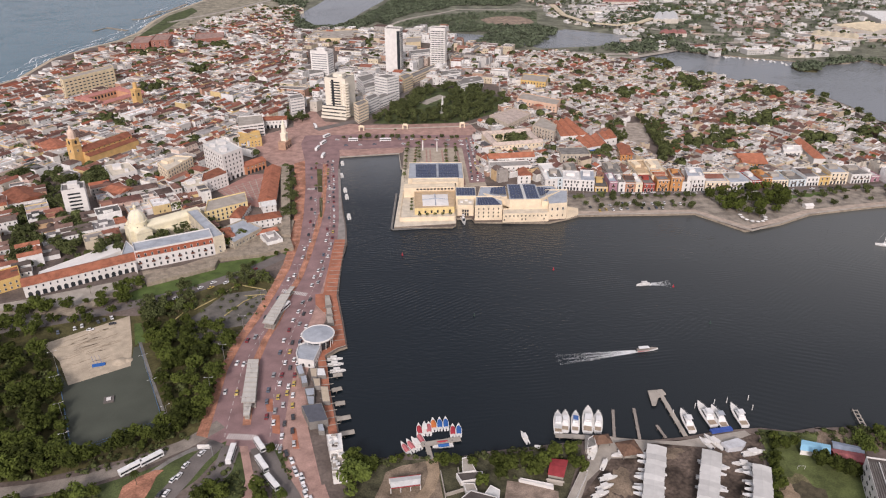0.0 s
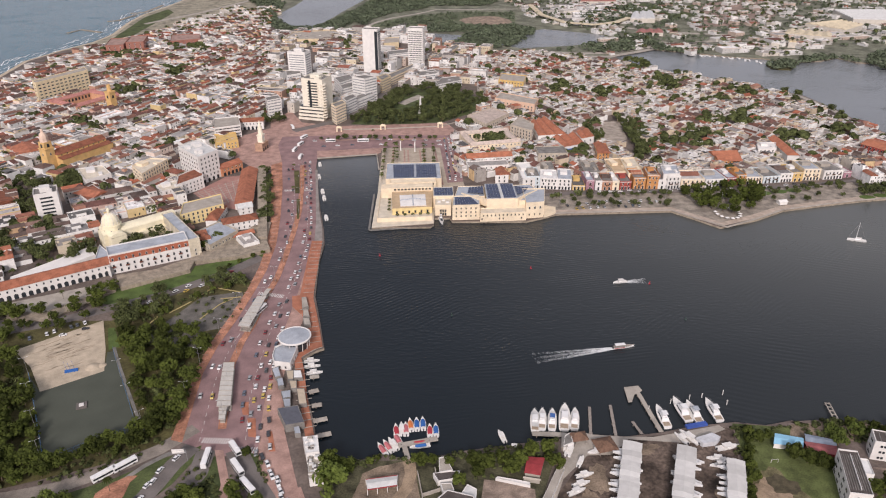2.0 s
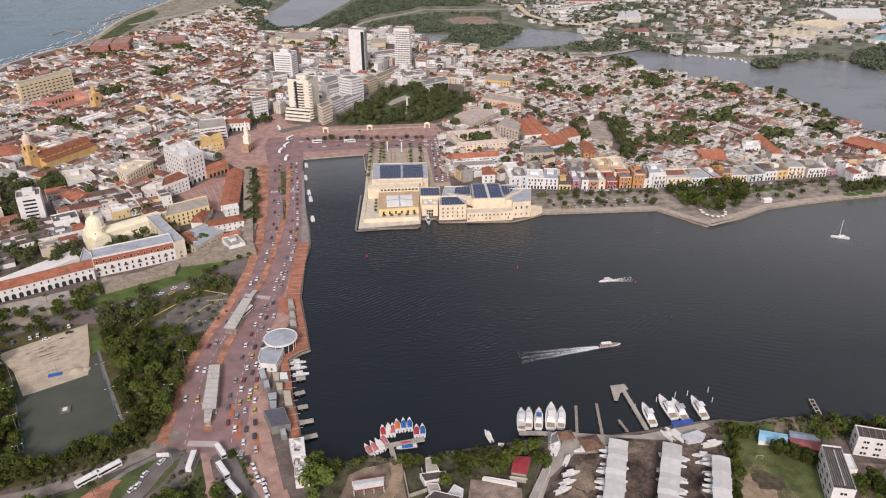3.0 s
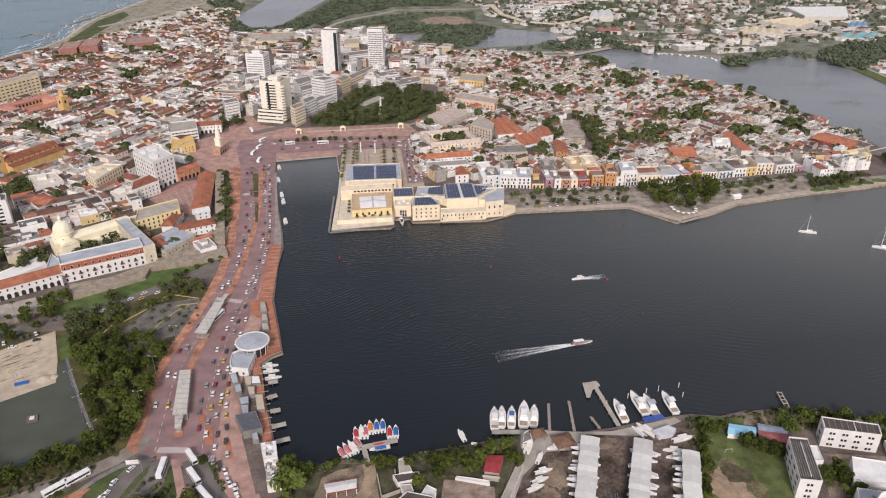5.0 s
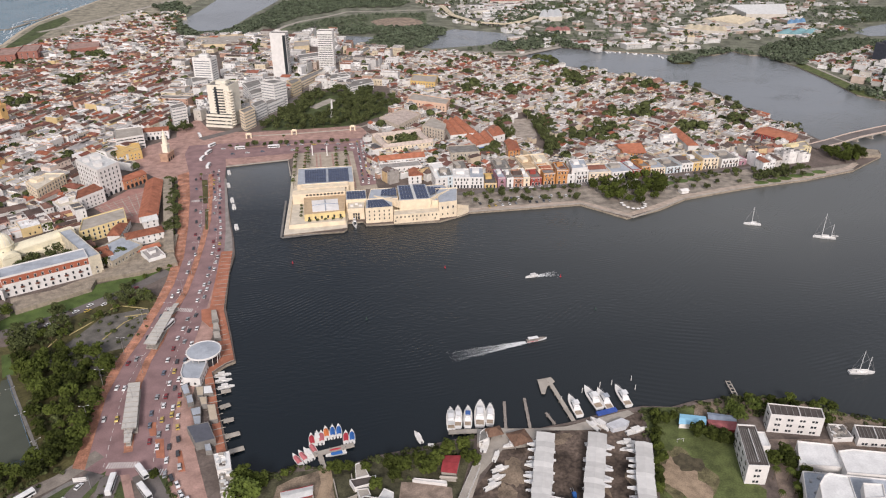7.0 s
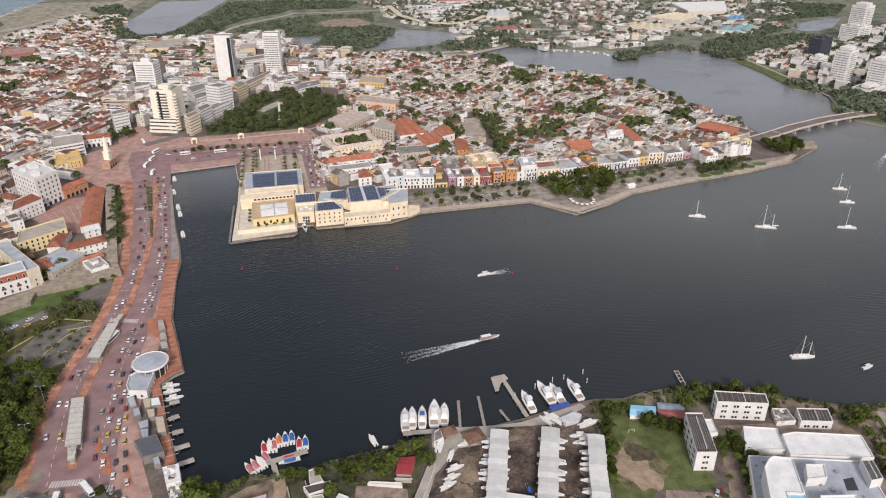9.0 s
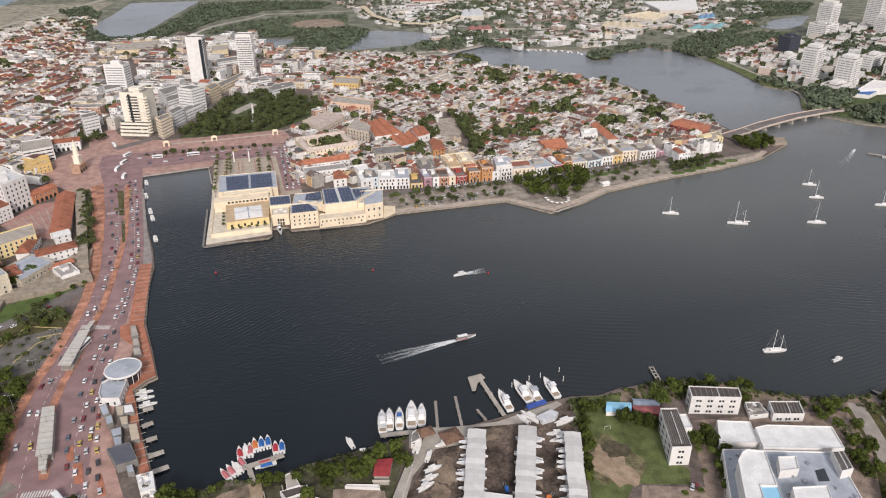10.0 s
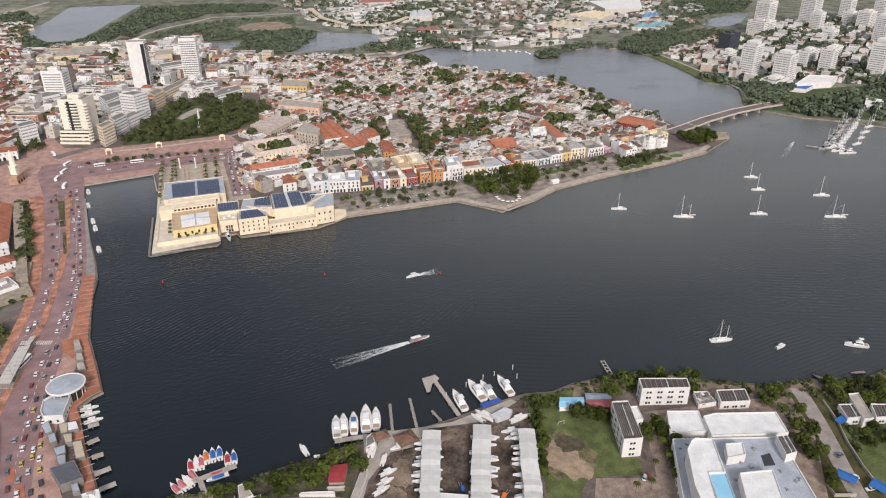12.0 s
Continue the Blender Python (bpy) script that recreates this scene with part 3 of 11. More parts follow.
for k in range(9):
    f = (k + 0.5) / 9
    for p0, p1, p2, p3 in ((cs[0], cs[5], cs[2], cs[3]),):
        a = (p0[0] + (p2[0] - p0[0]) * f, p0[1] + (p2[1] - p0[1]) * f)
        c = (p1[0] + (p3[0] - p1[0]) * f, p1[1] + (p3[1] - p1[1]) * f)
        b.prism(ribbon([a, c], 0.6), 1.6, 1.665)
    a = (cs[0][0] + (cs[5][0] - cs[0][0]) * f, cs[0][1] + (cs[5][1] - cs[0][1]) * f)
    c = (cs[2][0] + (cs[3][0] - cs[2][0]) * f, cs[2][1] + (cs[3][1] - cs[2][1]) * f)
    b.prism(ribbon([a, c], 0.6), 1.6, 1.664)
b.thing("paving_lines", [CONC], "pale stone lines across the square", "paving", kind="structure")
b = Build()
for x, y, a in along([(-79, 483), (-78, 456), (-77, 423), (-76, 407)], 5.5) + along([(-76, 391), (-70, 371), (-66, 353)], 5.5) + along([(-71, 334), (-67, 308), (-63, 290), (-59, 275)], 5.5):
    b.at(x, y, 1.9, a).box(-0.25, -4.0, 0, 0.25, 4.0, 0.02)
b.thing("deck_lines", [CONC], "pale bands across the deck tiles", "paving", kind="structure")
b = Build()
for x, y, a in along([(-127, 309), (-128, 332), (-126, 358), (-121, 387), (-117, 420), (-114, 452), (-114, 484), (-118, 530), (-128, 597), (-138, 655)], 7.0):
    b.at(x, y, 1.68, a).box(-0.3, -1.8, 0, 0.3, 1.8, 0.02)
b.thing("pavement_lines", [PAVE], "pale bands across the brick pavement", "paving", kind="structure")

FURROW = mat("darker sand", (0.33, 0.265, 0.19), var=0.25, size=3)
rng = random.Random(12)
b = Build()
f0, f1, f2, f3 = [(-235, 352), (-199, 379), (-181, 335), (-208, 319)]
for k in range(26):
    v, u = rng.uniform(0.05, 0.95), rng.uniform(0.02, 0.6)
    ln = []
    for j in range(7):
        t = min(0.97, u + j * rng.uniform(0.03, 0.06))
        w = v + 0.012 * math.sin(j * 1.3 + k)
        ln.append(((1 - w) * ((1 - t) * f0[0] + t * f1[0]) + w * ((1 - t) * f3[0] + t * f2[0]), (1 - w) * ((1 - t) * f0[1] + t * f1[1]) + w * ((1 - t) * f3[1] + t * f2[1])))
    b.prism(ribbon(ln, rng.uniform(0.25, 0.6)), 1.7, 1.755 + 0.0006 * k)
b.thing("sand_furrows", [FURROW], "darker raked furrows in the sand", "ground", kind="stuff")
b = Build()
for u in (0.12, 0.3, 0.36, 0.55, 0.61, 0.8):
    a, c = [(-34, 694), (28, 693)]
    d, e = [(-34, 598), (33, 597)]
    b.prism(ribbon([(a[0] + (c[0] - a[0]) * u, a[1] + (c[1] - a[1]) * u), (d[0] + (e[0] - d[0]) * u, d[1] + (e[1] - d[1]) * u)], 1.6), 1.55, 1.625 + u * 0.01)
b.thing("forecourt_bands", [PAVE], "pinkish paving bands across the forecourt", "paving", kind="structure")
# planted brick islands among the service lanes
for q in ([(-92, 288), (-88, 288), (-85, 274), (-89, 275)], [(-98, 301), (-94, 301), (-92, 291), (-95, 291)], [(-80, 278), (-78, 278), (-74, 264), (-77, 264)]):
    slab("brick_island", q, 1.4, 1.74, BRICK, "red brick traffic island", "pavement")
for q in ([(-87, 327), (-85, 328), (-69, 283), (-71, 282)], [(-61, 240), (-59, 241), (-53, 226), (-56, 226)]):
    slab("kerb_island", q, 1.4, 1.71, PAVE, "paved strip beside the kiosks", "pavement")

KERB = mat("yellow kerb paint", (0.42, 0.34, 0.16), var=0.3, size=2)
for ln in ([(-143, 418), (-138, 420), (-121, 414)], [(-161, 390), (-152, 402), (-143, 418)], [(-140, 382), (-132, 399), (-125, 406)], [(-172, 373), (-153, 365), (-135, 359)], [(-167, 386), (-171, 373)], [(-133, 406), (-120, 408)]):
    slab("yard_kerb", ribbon(ln, 0.7), 1.4, 1.85, KERB, "faded yellow kerb of the old yard", "kerb")
for ln in ([(-105, 728), (-72, 729), (-39, 729)], [(-30, 729), (27, 728)]):
    slab("park_median", ribbon(ln, 4.0), 1.4, 1.72, PAVE, "paved median before the park", "pavement")
for q in ([(-119, 639), (-114, 639), (-106, 583), (-110, 583)], [(-107, 570), (-104, 570), (-99, 529), (-101, 529)]):
    slab("planted_median", q, 1.4, 1.76, ROUGH, "planted strip in the avenue", "grass")
slab("court_path", ribbon([(-182, 354), (-172, 335), (-158, 310), (-145, 287), (-141, 282)], 1.5), 1.4, 1.64, CONCD, "pale narrow path beside the court", "pavement")
slab("court_lawn", [(-193, 374), (-189, 375), (-179, 354), (-182, 354), (-184, 351)], 1.4, 1.6, LAWN, "small lawn beside the sand pitch", "grass")
for k, q in enumerate([(384, 553), (398, 556), (411, 560), (425, 564), (438, 566), (453, 570)] + [(299, 566), (314, 569), (328, 571)]):
    slab("flower_bed", [(q[0] + 7 * math.cos(6.2832 * i / 16), q[1] + 4.5 * math.sin(6.2832 * i / 16)) for i in range(16)], 1.4, 1.75, LAWN, "oval green bed on the promenade", "grass")
slab("quay_walk_2", [(-104, 694), (-76, 697), (-38, 701), (-39, 686), (-43, 683), (-101, 673)], 1.4, 1.59, PAVE, "pink paved walk round the head of the inlet", "pavement")

# ---------------------------------------------------------------- the town's houses
def rect(c, w, d, turn, ox=0.0, oy=0.0):
    """Corners of a turned rectangle with its middle at c plus a shift along its own axes."""
    co, si = math.cos(radians(turn)), math.sin(radians(turn))
    return [(c[0] + (x + ox) * co - (y + oy) * si, c[1] + (x + ox) * si + (y + oy) * co) for x, y in ((-w / 2, -d / 2), (w / 2, -d / 2), (w / 2, d / 2), (-w / 2, d / 2))]


def wing_plan(p, q, depth, over=0.0):
    """A four-cornered plan behind the front line p to q."""
    d = math.hypot(q[0] - p[0], q[1] - p[1])
    ux, uy = (q[0] - p[0]) / d, (q[1] - p[1]) / d
    a, c = (p[0] - ux * over * 0.3, p[1] - uy * over * 0.3), (q[0] + ux * over * 0.3, q[1] + uy * over * 0.3)
    return [(a[0] + uy * over, a[1] - ux * over), (c[0] + uy * over, c[1] - ux * over), (c[0] - uy * depth, c[1] + ux * depth), (a[0] - uy * depth, a[1] + ux * depth)]


KEEP_OUT = [AVENUE, SIDEWALK_W, SQUARE, CUSTOMS, PALMS, PARK, PARKSIDE, MOAT, LAGOON_A, LAGOON_B, LAGOON_C]
KEEP_OUT.append([(-301, 385), (-327, 443), (-283, 434), (-285, 444), (-249, 488), (-251, 516), (-239, 528), (-210, 542), (-199, 520), (-168, 471), (-114, 484), (-107, 440), (-202, 410), (-269, 394)])   # church, arcade wing
KEEP_OUT.append([(-205, 526), (-202, 572), (-166, 584), (-149, 571), (-132, 547), (-124, 503), (-154, 475)])      # grey hall by the square
KEEP_OUT.append([(-209, 578), (-203, 614), (-179, 633), (-191, 672), (-157, 640), (-151, 625), (-144, 571), (-147, 541), (-180, 542)])
KEEP_OUT.append([(-484, 904), (-462, 877), (-424, 949), (-449, 992)])           # ochre block
KEEP_OUT.append(rect((-406.2, 876.3), 66, 58, 60))              # cloister
KEEP_OUT.append(rect((-350.2, 655.1), 74, 32, 61, 28, -2))          # cathedral
KEEP_OUT.append([(-222, 626), (-244, 703), (-204, 710), (-178, 625), (-196, 604)])             # white hotel
KEEP_OUT.append([(-334, 587), (-337, 614), (-316, 606), (-287, 532), (-303, 533)])            # white block
CENTRE = [(-140, 783), (-153, 852), (-119, 993), (-64, 1080), (-54, 1332), (29, 1359), (20, 1042), (-41, 889), (-88, 771)]    # the towers
KEEP_OUT.append(CENTRE)
KEEP_OUT.append([(-181, 963), (-219, 1208), (-163, 1207), (-135, 962)])
KEEP_OUT.append([(-43, 507), (-48, 653), (26, 660), (31, 608), (110, 599), (103, 521)])       # congress hall
KEEP_OUT.append([(212, 810), (232, 798), (231, 657), (206, 649)])                  # tree-lined square
FRONTS = [([(93, 585), (105, 585)], 13.4, "pale"), ([(105, 584), (120, 582)], 11.7, "white"), ([(120, 582), (132, 580)], 11.7, "white"), ([(133, 580), (144, 579)], 5.3, "yellow"),
          ([(145, 579), (152, 579)], 11.2, "mauve"), ([(153, 579), (159, 579)], 10.1, "white"), ([(159, 579), (168, 578)], 10.1, "terracotta"), ([(168, 578), (174, 578)], 10.1, "cream"),
          ([(175, 579), (185, 579)], 9.1, "red"), ([(187, 580), (198, 580)], 12.3, "orange"), ([(199, 580), (209, 579)], 15.4, "orange"), ([(209, 579), (216, 579)], 10.2, "white"),
          ([(217, 579), (229, 580)], 13.4, "white"), ([(230, 581), (251, 581)], 9.7, "cream"), ([(252, 581), (272, 583)], 8.6, "white"), ([(273, 584), (282, 585)], 8.7, "red"), ([(282, 585), (291, 586)], 11.4, "orange"),
          ([(292, 588), (307, 588)], 7.6, "cream"), ([(308, 588), (324, 590)], 7.6, "pale"), ([(324, 590), (336, 591)], 9.8, "white"), ([(336, 591), (346, 592)], 10.4, "yellow"),
          ([(347, 594), (363, 594)], 12.6, "cream"), ([(367, 595), (386, 597)], 9.9, "white"), ([(388, 599), (396, 600)], 6.6, "mauve")]
FRONTS = [(q, round(h * 0.87, 1), p) for q, h, p in FRONTS]
KEEP_OUT += [wing_plan(q[0], q[1], 26, 9) for q, _, _ in FRONTS]
LEAFY_YARDS = [[(-374, 612), (-352, 625), (-333, 605), (-327, 572), (-341, 574), (-354, 587)], [(-330, 616), (-323, 631), (-304, 616), (-297, 586), (-307, 580)], [(-402, 626), (-383, 636), (-371, 617), (-387, 608)], [(-334, 560), (-322, 564), (-312, 547), (-319, 539)], [(-352, 539), (-343, 541), (-329, 515), (-334, 509)], [(-300, 519), (-287, 522), (-278, 504), (-289, 501)],
               [(-328, 497), (-316, 502), (-305, 482), (-316, 479)], [(-319, 473), (-305, 487), (-294, 473), (-299, 449), (-308, 453)], [(-288, 477), (-276, 496), (-269, 486), (-276, 464)], [(-261, 477), (-248, 486), (-237, 469), (-251, 463)]]
KEEP_OUT += LEAFY_YARDS
HALLS = [((283.7, 642.3), (308.4, 642.8), 15, 7), ((367.2, 641.8), (371.9, 694.3), 11, 7)]
KEEP_OUT += [wing_plan(p, q, dd, 5) for p, q, dd, _ in HALLS]
KEEP_OUT.append(wing_plan((114.4, 651.2), (143.2, 651.5), 24, 5))      # stone market house
KEEP_OUT.append(rect((72.4, 704.9), 56, 48, 12))            # cloister with a garden
KEEP_OUT += [[(120, 765), (146, 782), (160, 717), (136, 706), (120, 708)], [(136, 708), (186, 735), (186, 700), (144, 670)], [(94, 738), (112, 773), (128, 740), (120, 711)], [(50, 781), (86, 818), (107, 787), (73, 741)]]           # market halls and palaces
KEEP_OUT.append([(190, 705), (204, 784), (234, 786), (224, 716), (202, 695)])

KEEP_OUT += [[(-492, 1160), (-430, 1175), (-440, 1242), (-508, 1234)], [(-410, 1220), (-358, 1244), (-370, 1298), (-425, 1290)], [(104, 935), (141, 917), (152, 960), (114, 978)], [(90, 852), (140, 818), (150, 848), (104, 886)]]
PLANS = [
    [(88, 622), (101, 624), (100, 582), (89, 581)],
    [(69, 624), (82, 625), (79, 600), (67, 599)],
    [(112, 632), (124, 634), (122, 598), (110, 597)],
    [(150, 633), (164, 634), (163, 603), (149, 602)],
    [(174, 675), (186, 675), (183, 649), (170, 644)],
    [(174, 634), (190, 637), (189, 601), (175, 600)],
    [(188, 631), (202, 632), (199, 591), (185, 591)],
    [(200, 601), (213, 601), (212, 584), (199, 584)],
    [(217, 602), (232, 603), (228, 581), (213, 580)],
    [(284, 643), (308, 641), (304, 630), (280, 627)],
    [(341, 678), (361, 679), (353, 660), (334, 659)],
    [(446, 672), (470, 688), (488, 654), (463, 635)],
    [(447, 625), (478, 633), (472, 613), (446, 606)],
    [(-311, 624), (-292, 633), (-276, 611), (-292, 595)],
    [(-260, 619), (-250, 639), (-233, 636), (-244, 598)],
    [(-293, 575), (-285, 591), (-267, 572), (-275, 555)],
    [(-374, 572), (-358, 590), (-332, 555), (-356, 541)],
    [(-405, 694), (-385, 712), (-372, 687), (-388, 669)],
    [(-227, 580), (-212, 592), (-204, 580), (-217, 566)],
]
KEEP_OUT += PLANS
GREENS = [[(225, 926), (259, 911), (248, 871), (216, 884)], [(316, 1093), (352, 1085), (335, 1019), (302, 1013)], [(168, 942), (209, 956), (205, 898), (167, 893)], [(331, 1002), (370, 954), (335, 896), (311, 925)], [(361, 869), (389, 868), (374, 831), (351, 844)], [(413, 909), (442, 908), (427, 873), (402, 873)],
          [(243, 717), (308, 744), (331, 725), (295, 680), (236, 673)], [(323, 786), (397, 807), (391, 763), (326, 744)], [(373, 724), (414, 733), (407, 696), (364, 679)], [(443, 742), (479, 732), (456, 691), (422, 692)], [(-401, 951), (-364, 966), (-347, 913), (-376, 894)], [(147, 697), (170, 696), (162, 658), (142, 658)],
          [(-374, 1074), (-333, 1059), (-319, 997), (-347, 997)], [(-396, 820), (-348, 797), (-338, 755), (-380, 766)], [(-493, 1168), (-434, 1180), (-421, 1113), (-478, 1126)], [(-412, 1260), (-340, 1244), (-330, 1165), (-384, 1179)], [(-134, 1307), (-112, 1290), (-109, 1184), (-123, 1175)], [(-105, 1120), (-75, 1140), (-73, 1092), (-97, 1081)]]
KEEP_OUT += [[(sum(p[0] for p in g) / len(g) * 0.35 + x * 0.65, sum(p[1] for p in g) / len(g) * 0.35 + y * 0.65) for x, y in g] for g in GREENS]
OLD_TOWN = [(-421, 386), (-672, 771), (-574, 933), (-560, 994), (-568, 1096), (-548, 1169), (-520, 1227), (-492, 1246), (-482, 1329), (-428, 1427), (-373, 1526), (-265, 1364), (-242, 1232), (-178, 828), (-193, 763), (-192, 688), (-157, 640), (-129, 475), (-213, 441), (-274, 404)]
MATUNA = [(-178, 828), (-247, 1232), (-251, 1347), (-85, 1344), (26, 1228), (116, 1171), (98, 958), (56, 953), (-42, 939), (-84, 799), (-120, 778), (-152, 852)]
GETSEMANI = [(36, 755), (88, 853), (79, 958), (119, 1158), (204, 1152), (296, 1086), (352, 1019), (421, 947), (465, 878), (477, 806), (495, 729), (508, 684), (458, 594), (394, 576), (402, 599), (353, 591), (308, 583), (227, 581), (136, 579), (106, 577), (38, 587), (37, 652)]

WALLO = mat("house paint", (0, 0, 0), var=0.1, size=3, fine=0.5, rnd=0.08,
            palette=[(0.76, 0.74, 0.70), (0.72, 0.70, 0.66), (0.66, 0.38, 0.10), (0.78, 0.76, 0.73), (0.70, 0.60, 0.40), (0.74, 0.72, 0.68), (0.50, 0.16, 0.10),
                     (0.76, 0.75, 0.72), (0.70, 0.52, 0.20), (0.72, 0.50, 0.38), (0.78, 0.77, 0.74), (0.40, 0.50, 0.58)])
ROOFO = mat("house roof", (0, 0, 0), var=0.25, size=4, fine=0.5, rnd=0.15, bump=0.05,
            palette=[(0.215, 0.095, 0.068), (0.14, 0.078, 0.062), (0.29, 0.115, 0.07), (0.115, 0.082, 0.07), (0.18, 0.115, 0.095), (0.135, 0.10, 0.088), (0.105, 0.085, 0.075)])
DECKO = mat("house terrace", (0, 0, 0), var=0.22, size=4, fine=0.6, rnd=0.15,
            palette=[(0.50, 0.48, 0.46), (0.28, 0.265, 0.25), (0.64, 0.63, 0.61), (0.17, 0.16, 0.155), (0.36, 0.33, 0.31), (0.24, 0.19, 0.165), (0.13, 0.125, 0.12), (0.10, 0.096, 0.095), (0.20, 0.19, 0.185), (0.32, 0.30, 0.28)])

def heading(p, q):
    return math.degrees(math.atan2(q[1] - p[1], q[0] - p[0]))


# one window and one door, shared by all the houses built singly
wb = Build()
wb.box(-0.65, -0.08, 0, 0.65, 0.0, 1.7, 1)
wb.box(-0.5, -0.10, 0.12, 0.5, -0.02, 1.58, 0)
WINDOW = wb.mesh("window", [GLASSD, WHITE])
wb = Build()
wb.box(-0.75, -0.08, 0, 0.75, 0.0, 2.5, 0)
wb.box(-0.6, -0.11, 0.1, -0.03, -0.02, 2.35, 0)
wb.box(0.03, -0.11, 0.1, 0.6, -0.02, 2.35, 0)
DOOR = wb.mesh("door", [mat("door wood", (0.16, 0.09, 0.05), var=0.2)])
wb = Build()
wb.box(-1.5, -0.9, 0, 1.5, 0.0, 0.15, 0, bottom=True)
for k in range(9):
    wb.box(-1.45 + k * 0.35, -0.87, 0.15, -1.39 + k * 0.35, -0.81, 0.95, 1)
wb.box(-1.5, -0.9, 0.95, 1.5, -0.78, 1.05, 1)
BALCONY = wb.mesh("balcony", [WHITE, mat("balcony wood", (0.24, 0.14, 0.08), var=0.2)])


def lots(area, turn, rng, block=(62, 30), street=6.5, width=(7, 14), fill=1.0):
    """Lots of row houses back to back in blocks of a turned street grid: centre, turn, width, depth."""
    c, s = math.cos(radians(turn)), math.sin(radians(turn))
    us = [x * c + y * s for x, y in area]
    vs = [-x * s + y * c for x, y in area]
    v = min(vs)
    while v < max(vs):
        depth = block[1] * rng.uniform(0.85, 1.2)
        u = min(us) - rng.uniform(0, block[0])
        while u < max(us):
            length = block[0] * rng.uniform(0.7, 1.4)
            for row in (0, 1):
                p = u
                while p < u + length - 4:
                    w = min(rng.uniform(*width) * (1.9 if rng.random() < 0.1 else 1.0), u + length - p)
                    if w > 4.5:
                        d = depth / 2 * rng.uniform(0.72, 0.99)
                        pv = v + d / 2 if row == 0 else v + depth - d / 2
                        pu = p + w / 2
                        x, y = pu * c - pv * s, pu * s + pv * c
                        if rng.random() < fill and inside(x, y, area) and not any(inside(x, y, k) for k in KEEP_OUT):
                            yield x, y, turn + 180 * row + rng.uniform(-2.5, 2.5), w, d
                    p += w
            u += length + street
        v += depth + street


def wings(w, d, h, rng):
    """Plan of an old house round a patio: front, rear and side wing as (x0, y0, x1, y1, height, ridge)."""
    t = min(6.0, d * 0.34)
    s = rng.choice([-1, 1])
    u = min(5.0, w * 0.42)
    side = (-w / 2, -d / 2 + t, -w / 2 + u, d / 2 - t) if s < 0 else (w / 2 - u, -d / 2 + t, w / 2, d / 2 - t)
    return [(-w / 2, -d / 2, w / 2, -d / 2 + t, h, "x"), (-w / 2, d / 2 - t, w / 2, d / 2, h * rng.uniform(0.75, 1.0), "x"), (*side, h * rng.uniform(0.7, 0.95), "y")]


